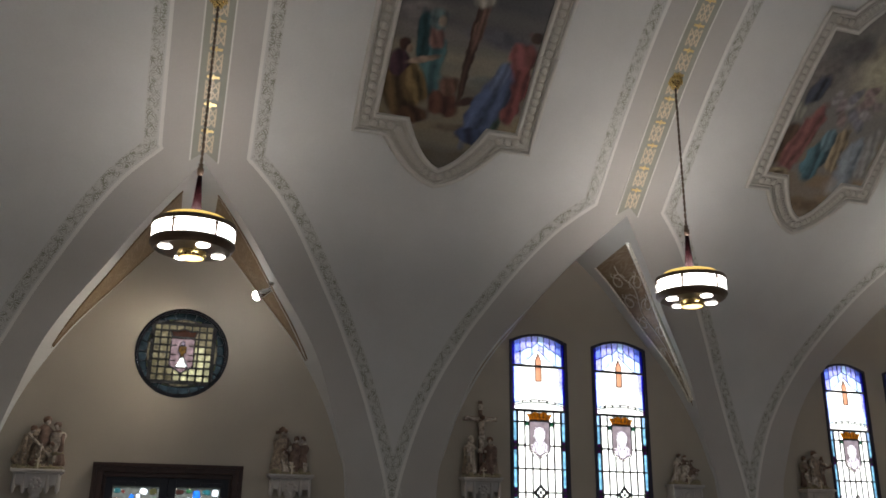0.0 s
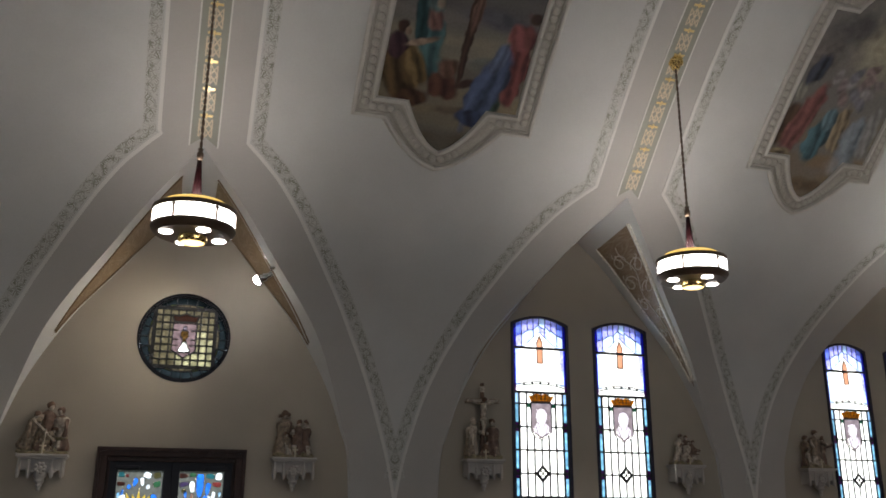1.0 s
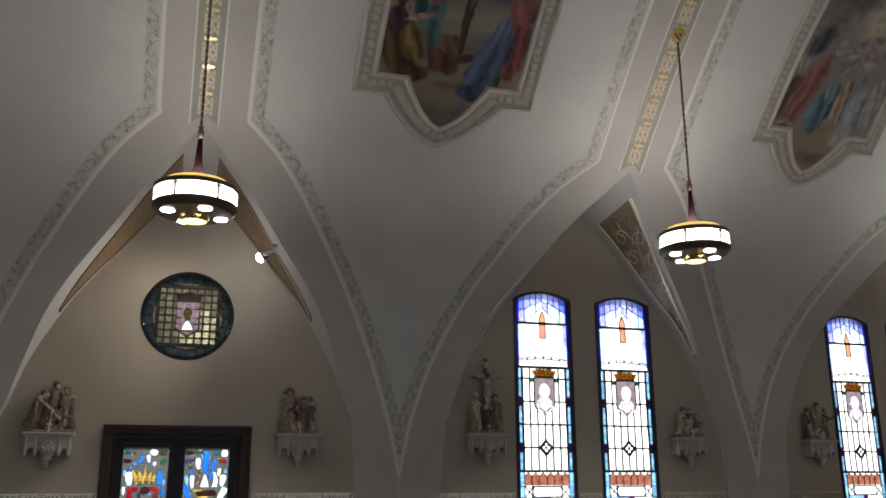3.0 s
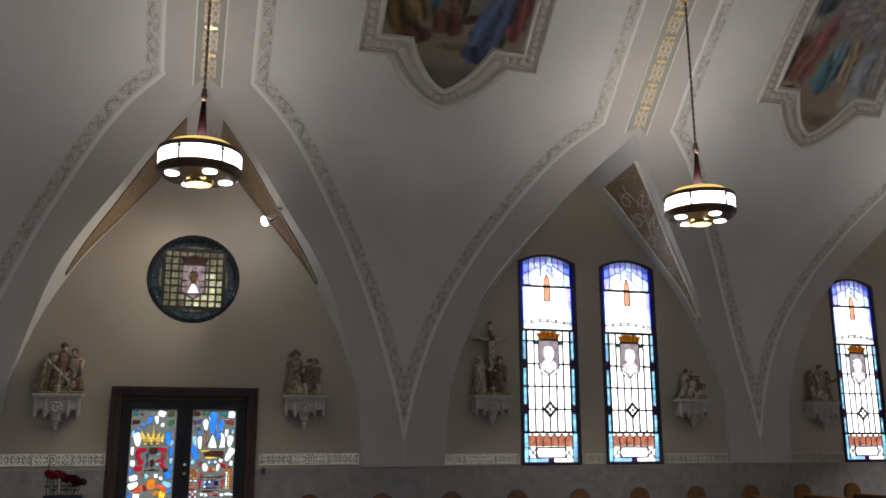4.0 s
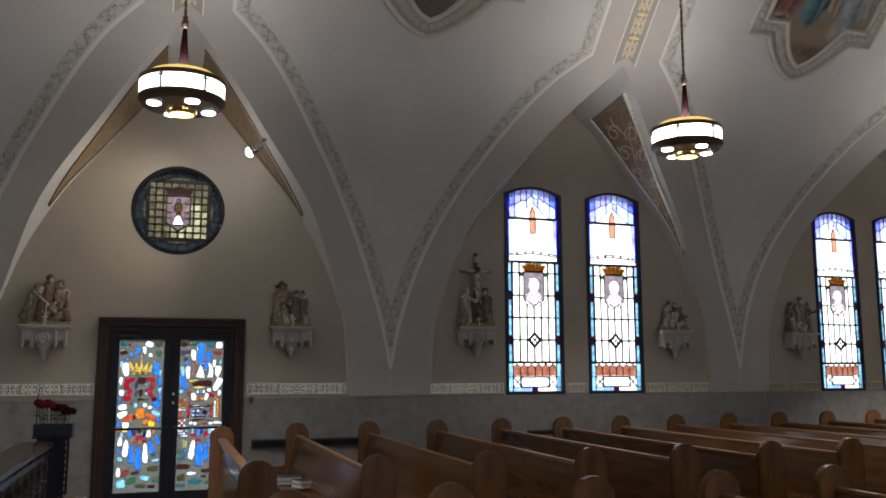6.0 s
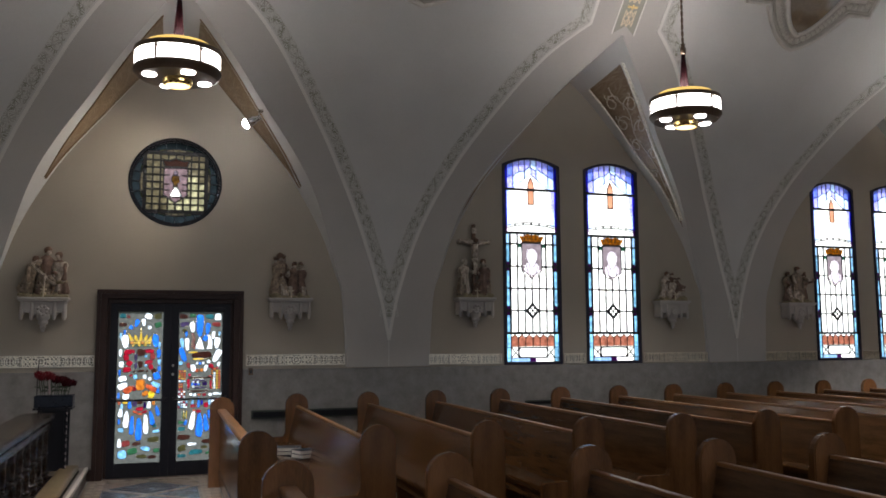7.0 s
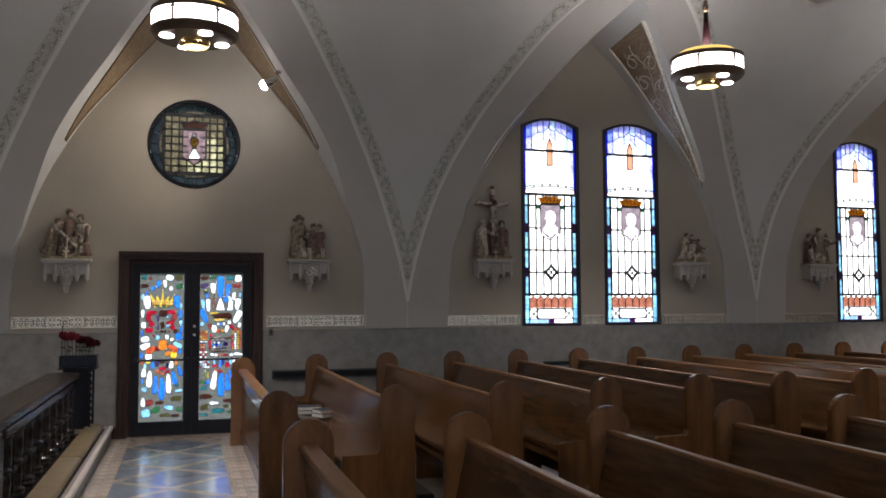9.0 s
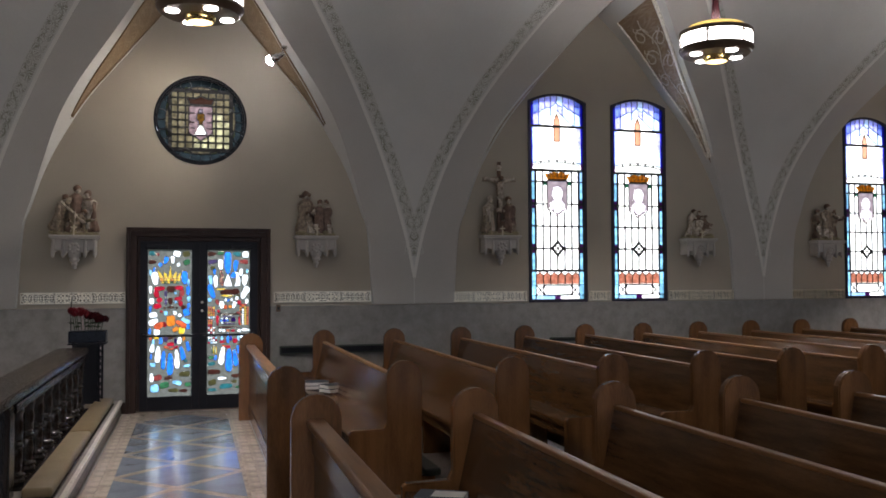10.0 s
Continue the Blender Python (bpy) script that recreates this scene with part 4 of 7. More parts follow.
# ---- pendant lamps ----
def pendant_lamp(x, y, top):
    lamp = thing("pendant_lamp", (x, y, 0), "lit drum pendant of white glass and bronze on a chain", "lamp", "pendant lamps over the nave")
    R = 0.405
    part("rose", lathe([(0.0, top - 0.10), (0.05, top - 0.10), (0.06, top - 0.06), (0.10, top - 0.04), (0.10, top + 0.06)], 20), M["brass"], lamp, "brass ceiling rose", True)
    bm = bmesh.new()
    z, k = 5.20, 0
    while z < top - 0.1:
        lathe([(0.004, z), (0.014, z + 0.01), (0.016, z + 0.04), (0.014, z + 0.07), (0.004, z + 0.085)], 6, bm)
        z += 0.082
    part("chain", bm, M["bronze"], lamp)
    part("finial", lathe([(0.012, 5.20), (0.03, 5.19), (0.02, 5.16), (0.035, 5.14), (0.035, 5.09), (0.025, 5.06)], 14), M["bronze"], lamp, "", True)
    part("stem", lathe([(0.022, 5.08), (0.032, 4.92), (0.058, 4.605)], 16), M["red"], lamp, "dark red tapered stem", True)
    part("dome", lathe([(0.06, 4.612), (0.20, 4.606), (0.31, 4.585), (0.362, 4.535), (0.34, 4.525)], 48), M["lamp_dome"], lamp, "amber glass dome, lit from inside", True)
    part("upper_rim", lathe([(0.34, 4.535), (R + 0.008, 4.522), (R + 0.012, 4.50), (R + 0.004, 4.475), (0.34, 4.475)], 48), M["bronze"], lamp)
    glass_me = None
    for i in range(6):
        bm = bmesh.new()
        a0, a1 = 2 * math.pi * i / 6 + 0.035, 2 * math.pi * (i + 1) / 6 - 0.035
        pts = [(R * math.cos(a0 + (a1 - a0) * j / 8), R * math.sin(a0 + (a1 - a0) * j / 8)) for j in range(9)]
        pts += [((R - 0.012) * math.cos(a1 + (a0 - a1) * j / 8), (R - 0.012) * math.sin(a1 + (a0 - a1) * j / 8)) for j in range(9)]
        part("glass_panel", prism(pts, "z", 4.328, 4.48, bm), M["lamp_glass"], lamp, "lit white glass")
        a = 2 * math.pi * i / 6
        bm = bmesh.new()
        box(bm, R - 0.014, R + 0.010, -0.009, 0.009, 4.325, 4.48, 0.003)
        box(bm, R - 0.004, R + 0.014, -0.03, 0.03, 4.448, 4.466, 0.003)
        bmesh.ops.rotate(bm, matrix=Matrix.Rotation(a, 3, "Z"), verts=bm.verts[:])
        part("mullion", bm, M["bronze"], lamp)
    base = part("base", lathe([(R - 0.01, 4.338), (R + 0.010, 4.334), (R + 0.012, 4.305), (R - 0.010, 4.272), (R - 0.04, 4.25), (0.14, 4.242), (0.0, 4.242)], 48), M["bronze"], lamp)
    for i in range(4):
        a = 2 * math.pi * i / 4 + 0.35
        d = lathe([(0.0, 4.236), (0.066, 4.236), (0.070, 4.26), (0.0, 4.262)], 20, None, (0.275 * math.cos(a), 0.275 * math.sin(a)))
        part("downlight", d, M["lamp_disc"], base, "lit round downlight")
    part("bowl_rim", lathe([(0.14, 4.24), (0.145, 4.20), (0.128, 4.175), (0.12, 4.175), (0.12, 4.22)], 28), M["brass"], base)
    part("bowl", lathe([(0.122, 4.18), (0.10, 4.172), (0.0, 4.168)], 28), M["lamp_bowl"], base, "lit amber glass bowl")
    return lamp


def lamp_light(name, x, y, z, target, size, watts, spread=180):
    data = bpy.data.lights.new(name, "AREA")
    data.shape, data.size, data.energy, data.color = "DISK", size, watts, (1.0, 0.945, 0.905)
    data.spread = radians(spread)
    ob = new(name, data)
    ob.matrix_world = look((x, y, z), (x, y, target))


first_lamp = pendant_lamp(BAYS[1] - 0.035, LAMP_Y, 7.17)
# the first and fourth bays' lamps are assumed; they hang out of view
copies = [(BAYS[0], LAMP_Y), (BAYS[2], LAMP_Y), (BAYS[3], LAMP_Y)]
for lx, ly in copies:
    copy_thing(first_lamp, pose(lx, ly, 0, 0, 0, -17 if lx == BAYS[2] else 8))
# row behind the camera, unseen: added to brighten the near pews and floor
UNSEEN_ROW = -3.4
unseen_lamp = pendant_lamp(BAYS[1], UNSEEN_ROW, float(np.interp(-UNSEEN_ROW, HALF[::-1, 0], HALF[::-1, 1])) - 0.02)
for lx in (BAYS[0], BAYS[2], BAYS[3]):
    copy_thing(unseen_lamp, pose(lx, UNSEEN_ROW, 0, 0, 0, 20))
for lx, ly in [(BAYS[1] - 0.035, LAMP_Y), *copies]:
    # bulbs above the dome that wash the vault, and the downlights
    lamp_light("uplight", lx, ly, 4.63, 8.0, 0.62, 5.2 if lx < 1 else 7.8)
    # the unseen fourth-bay lamp is driven harder to brighten the far pews
    lamp_light("downlight_beam", lx, ly, 4.16, 0.0, 0.5, 13 if lx < 1 else (11 if lx < 8 else 44), 115 if lx < 1 else (115 if lx < 8 else 98))
# beams of the added row, strong and wide for the foreground
for lx in BAYS[0:4]:
    lamp_light("uplight", lx, UNSEEN_ROW, 4.63, 8.0, 0.62, 5.0)
    lamp_light("downlight_beam", lx, UNSEEN_ROW, 4.16, 0.0, 0.5, 48 if lx < 1 else 54, 160)

# ---- wall base, frieze, vent ----
bm = bmesh.new()
for a, b in ((X0, DOOR[0]), (DOOR[1], X1)):
    box(bm, a, b, WALL - 0.045, WALL + 0.01, 0, 1.328, 0.004)
tagged(part("wainscot", bm, M["wainscot"]), "grey mottled plaster dado below the frieze", "wainscot", kind="structure")
bm = bmesh.new()
for a, b in ((X0, DOOR[0] - 0.002), (DOOR[1] + 0.002, X1)):
    box(bm, a, b, WALL - 0.06, WALL - 0.045, 0, 0.14, 0.003)
tagged(part("baseboard", bm, M["door_wood"]), "dark brown baseboard", "baseboard", kind="structure")


def ring_flat(bm, cx, cz, r0, r1, y0, y1, n=14, a0=0.0, a1=2 * math.pi):
    full = abs(a1 - a0 - 2 * math.pi) < 1e-6
    steps = n if full else n + 1
    cols = []
    for i in range(steps):
        a = a0 + (a1 - a0) * i / n
        co, si = math.cos(a), math.sin(a)
        cols.append([bm.verts.new((cx + r * co, y, cz + r * si)) for r, y in ((r0, y0), (r1, y0), (r1, y1), (r0, y1))])
    for i in range(n):
        a, b = cols[i], cols[(i + 1) % steps]
        for j in range(4):
            k = (j + 1) % 4
            bm.faces.new((a[j], a[k], b[k], b[j]))


def bar(bm, p, q, w, y0=-0.008, y1=0.014):
    a, b = Vector((p[0], 0, p[1])), Vector((q[0], 0, q[1]))
    d = (b - a).normalized()
    s = Vector((-d.z, 0, d.x)) * w / 2
    vs = [bm.verts.new(v + Vector((0, y, 0))) for y in (y0, y1) for v in (a - s, b - s, b + s, a + s)]
    for f in ((0, 1, 2, 3), (7, 6, 5, 4), (0, 4, 5, 1), (1, 5, 6, 2), (2, 6, 7, 3), (3, 7, 4, 0)):
        bm.faces.new([vs[i] for i in f])


def frieze_mesh(knots):
    """One openwork panel: three crossed ovals, or a boss among small knots."""
    bm = bmesh.new()
    w, h = 0.45, 0.14
    y0, y1 = -0.016, 0.0
    box(bm, 0, w, y0, y1, 0, 0.013)
    box(bm, 0, w, y0, y1, h - 0.013, h)
    for x in (0.0, w - 0.010):
        box(bm, x, x + 0.010, y0 - 0.001, y1, 0.013, h - 0.013)
    if knots:
        ring_flat(bm, w / 2, h / 2, 0.034, 0.052, y0, y1)
        ring_flat(bm, w / 2, h / 2, 0.004, 0.022, y0 - 0.004, y1, 10)
        for s in (-1, 1):
            for e in (-1, 1):
                bar(bm, (w / 2 + s * 0.036, h / 2 + e * 0.036), (w / 2 + s * 0.075, h / 2 + e * 0.058), 0.016, y0 + 0.001, y1)
                for d in (0.088, 0.138, 0.188):
                    ring_flat(bm, w / 2 + s * d, h / 2 + e * 0.030, 0.013, 0.026, y0 + 0.0005 * (d > 0.1), y1, 10)
            bar(bm, (w / 2 + s * 0.05, h / 2), (w / 2 + s * 0.21, h / 2), 0.013, y0 + 0.002, y1)
            bar(bm, (w / 2 + s * 0.112, 0.014), (w / 2 + s * 0.112, h - 0.014), 0.012, y0 + 0.003, y1)
    else:
        for k in range(3):
            cx = 0.085 + 0.14 * k
            for e in (-1, 1):
                ring_flat(bm, cx + e * 0.022, h / 2, 0.047, 0.057, y0 + 0.0006 * (e > 0), y1, 16)
            bar(bm, (cx, 0.014), (cx, h - 0.014), 0.013, y0 - 0.001, y1)
            bar(bm, (cx - 0.075, h / 2), (cx + 0.075, h / 2), 0.012, y0 - 0.002, y1)
            for e in (-1, 1):
                for q in (-1, 1):
                    ring_flat(bm, cx + e * 0.040, h / 2 + q * 0.026, 0.002, 0.008, y0, y1, 6)
        for x in (0.155, 0.295):
            for q in (-1, 1):
                ring_flat(bm, x, h / 2 + q * 0.044, 0.006, 0.016, y0 + 0.001, y1, 8)
    bmesh.ops.recalc_face_normals(bm, faces=bm.faces[:])
    me = bpy.data.meshes.new("frieze_panel")
    bm.to_mesh(me)
    bm.free()
    me.materials.append(M["pale_brass"])
    return me


FRIEZE = frieze_mesh(False), frieze_mesh(True)
for a, b, z in ((-2.045, -0.835, 1.388), (1.02, 2.325, 1.375), (3.452, 4.615, 1.358), (5.605, 5.945, 1.352), (6.935, 8.058, 1.348), (9.014, 10.135, 1.345), (11.10, 11.41, 1.345)):
    n = max(1, round((b - a) / 0.43))
    f = thing("wall_frieze", (a, WALL - 0.002, z), "openwork pale brass frieze strip fixed to the wall", "frieze", "openwork frieze along the wall")
    # added strip: the darkness of the openwork's gaps as a brown sheet
    part("backing", boxed(0.004, b - a - 0.004, -0.004, 0.0, 0.004, 0.136), M["frieze_back"], f, "dark brown strip added behind the openwork to darken its gaps")
    for i in range(n):
        shared("frieze_panel", FRIEZE[i % 2], f, ((b - a) / n * i, -0.0045, 0), (0, 0, 0), ((b - a) / n / 0.45, 1, 1))

for a, b, z0, z1 in ((1.09, 2.72, 0.69, 0.80), (4.95, 5.75, 0.765, 0.83)):
    v = thing("wall_vent", (0, 0, 0), "long dark green vent on the dado behind the pews", "vent", "wall vents behind the pews")
    part("casing", boxed(a, b, WALL - 0.085, WALL - 0.045, z0, z1, 0.006), M["green"], v)
    part("lip", boxed(a + 0.02, b - 0.02, WALL - 0.092, WALL - 0.085, z0 + 0.02, z1 - 0.02, 0.002), M["black"], v)


# ---- stained glass windows ----
def pane(parent, pts, color, y=0.0, thick=0.008, name="pane"):
    return part(name, prism(pts, "y", y, y + thick), G[color], parent)


def inside(p, poly):
    hit = False
    for (x1, z1), (x2, z2) in zip(poly, poly[1:] + poly[:1]):
        if (z1 > p[1]) != (z2 > p[1]) and p[0] < (x2 - x1) * (p[1] - z1) / (z2 - z1) + x1:
            hit = not hit
    return hit


def sheet(bm, x0, x1, z0, z1, y, cutters, size):
    """A flat pane cut out round the shapes that are let into it."""
    nx, nz = max(1, math.ceil((x1 - x0) / size)), max(1, math.ceil((z1 - z0) / size))
    grid = {}

    def v(i, j):
        if (i, j) not in grid:
            grid[i, j] = bm.verts.new((x0 + (x1 - x0) * i / nx, y, z0 + (z1 - z0) * j / nz))
        return grid[i, j]
    for i in range(nx):
        for j in range(nz):
            c = (x0 + (x1 - x0) * (i + 0.5) / nx, z0 + (z1 - z0) * (j + 0.5) / nz)
            if not any(inside(c, k) for k in cutters):
                bm.faces.new((v(i, j), v(i + 1, j), v(i + 1, j + 1), v(i, j + 1)))


def cut_pane(parent, x0, x1, z0, z1, color, cutters, y=0.004, size=0.008):
    near = [k for k in cutters if min(q[0] for q in k) < x1 and max(q[0] for q in k) > x0 and min(q[1] for q in k) < z1 and max(q[1] for q in k) > z0]
    if not near:
        return pane(parent, rect(x0, x1, z0, z1), color)
    bm = bmesh.new()
    sheet(bm, x0, x1, z0, z1, y, near, size)
    sheet(bm, x0, x1, z0, z1, y - 0.003, near, size)
    return part("pane", bm, G[color], parent)


def rect(x0, x1, z0, z1):
    return [(x0, z0), (x1, z0), (x1, z1), (x0, z1)]


def run_bar(bm, p, q, w, keep_out):
    """A lead that is left out where it would cross other shapes."""
    n = max(1, int(math.hypot(q[0] - p[0], q[1] - p[1]) / 0.015)) if keep_out else 1
    pts = [(p[0] + (q[0] - p[0]) * i / n, p[1] + (q[1] - p[1]) * i / n) for i in range(n + 1)]
    start = None
    for a, b in zip(pts, pts[1:]):
        free = not any(inside(((a[0] + b[0]) / 2, (a[1] + b[1]) / 2), k) for k in keep_out)
        if free and start is None:
            start = a
        if not free and start is not None:
            bar(bm, start, a, w)
            start = None
    if start is not None:
        bar(bm, start, pts[-1], w)


def lancet_window(name, x):
    """Local z runs from the sill (0) to the crown of the segmental head."""
    H1, RISE = WIN_Z1 - WIN_Z0, WIN_RISE
    win = thing(name, (x, WALL + 0.012, WIN_Z0), "tall stained glass window, pale panes in dark leading, lit by day", "window", "stained glass windows", "structure")
    out = arch_top(WIN_W, 0, H1, RISE)
    inn = arch_top(WIN_W - 0.09, 0.045, H1 - 0.03, RISE)
    part("window_frame", holed_wall(out, [inn], -0.03, 0.06), M["frame"], win)
    W = (WIN_W - 0.09) / 2
    lead = bmesh.new()
    top = lambda u: H1 - 0.03 + RISE * (1 - (u / W) ** 2)
    Z1, Z2, Z3 = 0.46, 1.93, 2.58          # saddle bars
    c0 = 0.045
    # blue head: a fan of mottled panes round a pale centre
    arch = [(-0.045, Z3 - 0.22), (0.045, Z3 - 0.22), (0.045, Z3 + 0.09), (0.0, Z3 + 0.19), (-0.045, Z3 + 0.09)]
    crown = [(-0.15, 1.785), (0.15, 1.785), (0.205, 1.89), (0.13, 1.875), (0.07, 1.92), (0.0, 1.89), (-0.07, 1.92), (-0.13, 1.875), (-0.205, 1.89)]
    shield = [(-0.16, 1.785), (-0.16, 1.37), (-0.09, 1.295), (0.0, 1.255), (0.09, 1.295), (0.16, 1.37), (0.16, 1.785)]
    form = [(-0.115, 1.36), (-0.12, 1.44), (-0.06, 1.50), (-0.085, 1.56), (-0.09, 1.62), (-0.06, 1.68), (0.0, 1.705), (0.06, 1.68), (0.09, 1.62), (0.085, 1.56), (0.06, 1.50), (0.12, 1.44), (0.115, 1.36), (0.0, 1.30)]
    face = [(0.036 * math.cos(k * math.pi / 5), 1.60 + 0.05 * math.sin(k * math.pi / 5)) for k in range(10)]
    dia = [(0, 0.67), (0.105, 0.785), (0, 0.90), (-0.105, 0.785)]
    tablet = [(-0.20, 0.112), (0.20, 0.112), (0.235, 0.18), (0.20, 0.245), (-0.20, 0.245), (-0.235, 0.18)]
    squares = [rect(s * 0.195 - 0.022, s * 0.195 + 0.022, 1.72, 1.765) for s in (-1, 1)]
    cutters = [arch, crown, shield, dia, *squares]
    xs = [-W, -W + 0.04, *np.linspace(-W + 0.04, W - 0.04, 9)[1:-1], W - 0.04, W]
    fan = random.Random(3)
    for i in range(10):
        a, b = xs[i], xs[i + 1]
        if i in (0, 9):
            pane(win, [(a, Z3), (b, Z3), (b, top(b)), (a, top(a))], "blue")
            bar(lead, (b if i == 0 else a, Z3), (b if i == 0 else a, top(b if i == 0 else a)), 0.006)
            continue
        # white gable round the small lancet, then two staggered rows of mottled blue
        m0, m1 = [Z3 + 0.24 * max(0.03, 1 - abs(u) / 0.27) for u in (a, b)]
        n0, n1 = [m + (top(u) - m) * fan.uniform(0.40, 0.62) for m, u in ((m0, a), (m1, b))]
        bm = bmesh.new()
        z = Z3
        rows_n = 16
        for j in range(rows_n):
            z0, z1 = Z3 + (min(m0, m1) - Z3) * j / rows_n, Z3 + (min(m0, m1) - Z3) * (j + 1) / rows_n
            sheet(bm, a, b, z0, z1, 0.004, [arch], 0.01)
        part("pane", bm, G["white"], win)
        if abs(m0 - m1) > 0.001:
            lo = min(m0, m1)
            tri = [(a, lo), (b, lo), (a, m0)] if m0 > m1 else [(a, lo), (b, lo), (b, m1)]
            pane(win, tri, "white", 0.002, 0.006)
        pane(win, [(a, m0), (b, m1), (b, n1), (a, n0)], ("ice", "lilac", "ice", "ice")[i % 4])
        pane(win, [(a, n0), (b, n1), (b, top(b)), (a, top(a))], ("sky" if i in (1, 8) else ("lilac", "ice", "lilac", "lilac")[i % 4]))
        bar(lead, (a, m0), (b, m1), 0.005)
        bar(lead, (a, n0), (b, n1), 0.007)
        bar(lead, (a, n0 if i % 2 else m0), (a, top(a)), 0.007)
    # pale field below with side borders
    zf = [Z2, Z2 + 0.10, Z2 + 0.33, Z3]
    for k in range(3):
        pane(win, rect(-W, -W + 0.035, zf[k], zf[k + 1]), ("violet", "blue", "blue")[k])
        pane(win, rect(W - 0.035, W, zf[k], zf[k + 1]), ("violet", "blue", "blue")[k])
        pane(win, rect(-W + 0.035, -W + 0.10, zf[k], zf[k + 1]), ("white", "ice", "ice")[k])
        pane(win, rect(-W + 0.10, -0.06, zf[k], zf[k + 1]), "white")
        pane(win, rect(W - 0.10, W - 0.035, zf[k], zf[k + 1]), ("white", "ice", "lilac")[k])
        pane(win, rect(0.06, W - 0.10, zf[k], zf[k + 1]), "white")
        cut_pane(win, -0.06, 0.06, zf[k], zf[k + 1], "white", cutters)
    n = 12
    arcs = [(-W + 0.03 + (2 * W - 0.06) * i / n, Z2 + 0.07 + 0.055 * (1 - (2 * i / n - 1) ** 2)) for i in range(n + 1)]
    for p, q in zip(arcs, arcs[1:]):
        bar(lead, p, q, 0.011)
        bar(lead, (p[0], p[1] + 0.035), (q[0], q[1] + 0.035), 0.010)
    for p in arcs[2:-1:2]:
        bar(lead, p, (p[0], p[1] + 0.035), 0.022)
    # small lancet crossing the bar
    for p, q in zip(arch, arch[1:] + arch[:1]):
        bar(lead, p, q, 0.010, -0.010, 0.014)
    pane(win, arch, "peach", -0.004, 0.006)
    # middle field: six columns of quarries with coloured borders
    cols = [-W, -W + 0.075, *np.linspace(-W + 0.075, W - 0.075, 7)[1:-1], W - 0.075, W]
    rows = [Z1, 0.785, 1.11, 1.435, 1.765, Z2]
    for r in range(5):
        for k in range(8):
            z0, z1 = rows[r], rows[r + 1]
            if k in (0, 7):
                pane(win, rect(cols[k], cols[k + 1], z0 + (0.062 if r in (1, 3) else 0), z1 - (0.062 if r in (0, 2) else 0)), "cyan" if r != 4 else "pale")
                run_bar(lead, (cols[k] if k else cols[1], z0), (cols[k] if k else cols[1], z1), 0.030, [])
                edge_x = cols[k] + (0.008 if k == 0 else 0.067)
                bar(lead, (edge_x, z0), (edge_x, z1), 0.016)
            else:
                cut_pane(win, cols[k], cols[k + 1], z0, z1, "white", cutters)
                if k > 1:
                    run_bar(lead, (cols[k], z0), (cols[k], z1), 0.021, [shield, crown, dia])
        run_bar(lead, (-W, rows[r]), (W, rows[r]), 0.021, [shield, crown, dia])
    for zc in (0.785, 1.435):
        for k in (0, 7):
            pane(win, rect(cols[k], cols[k + 1], zc - 0.062, zc + 0.062), "violet")
            for e in (-0.062, -0.02, 0.02, 0.062):
                bar(lead, (cols[k], zc + e), (cols[k + 1], zc + e), 0.012)
    # crown and shield
    pane(win, crown, "amber", -0.010, 0.008, "crown")
    sb = bmesh.new()
    for j in range(40):
        z0 = 1.265 + 0.013 * j
        half = 0.16 if z0 > 1.37 else 0.16 * max(0.02, (z0 - 1.258) / 0.115) ** 0.8
        sheet(sb, -half, half, z0, z0 + 0.013, -0.003, [form], 0.008)
    part("shield", sb, G["lavender"], win)
    fb = bmesh.new()
    for j in range(45):
        z0 = 1.30 + 0.009 * j
        xsec = [p for p in np.linspace(-0.125, 0.125, 60) if inside((p, z0 + 0.0045), form)]
        if xsec:
            sheet(fb, xsec[0], xsec[-1], z0, z0 + 0.009, -0.010, [face], 0.008)
    part("medallion", fb, G["haze"], win)
    pane(win, face, "white", -0.012, 0.004, "medallion_centre")
    for p, q in zip(face, face[1:] + face[:1]):
        bar(lead, p, q, 0.005, -0.013, -0.008)
    for s in (-1, 1):
        bar(lead, (s * 0.06, 1.50), (s * 0.025, 1.42), 0.009, -0.013, -0.008)
        bar(lead, (s * 0.09, 1.44), (s * 0.06, 1.33), 0.009, -0.013, -0.008)
    for p, q in zip(form, form[1:] + form[:1]):
        bar(lead, p, q, 0.006, -0.012, -0.008)
    for k in range(5):
        ring_flat(lead, -0.125 + 0.0625 * k, 1.838, 0.012, 0.020, -0.012, 0.0, 8)
        bar(lead, (-0.14 + 0.07 * k, 1.86), (-0.14 + 0.07 * k, 1.89), 0.012, -0.012, 0.0)
    bar(lead, (-0.15, 1.80), (0.15, 1.80), 0.012, -0.012, 0.0)
    for p, q in zip(shield, shield[1:] + shield[:1]):
        bar(lead, p, q, 0.011, -0.013, 0.012)
    for s in (-1, 1):
        pane(win, rect(s * 0.195 - 0.022, s * 0.195 + 0.022, 1.72, 1.765), "green", -0.010)
        for e in (-0.024, 0.024):
            bar(lead, (s * 0.195 + e, 1.72), (s * 0.195 + e, 1.77), 0.006, -0.012)
            bar(lead, (s * 0.195 - 0.024, 1.743 + e), (s * 0.195 + 0.024, 1.743 + e), 0.006, -0.012)
    # diamond with four lobes
    lobes = [[(0.036 * math.cos(math.pi / 2 * k) + 0.019 * math.cos(j * math.pi / 5), 0.785 + 0.040 * math.sin(math.pi / 2 * k) + 0.020 * math.sin(j * math.pi / 5)) for j in range(10)] for k in range(4)]
    pane(win, dia, "white", 0.0, 0.006)
    web = bmesh.new()
    for j in range(46):
        z0 = 0.67 + 0.005 * j
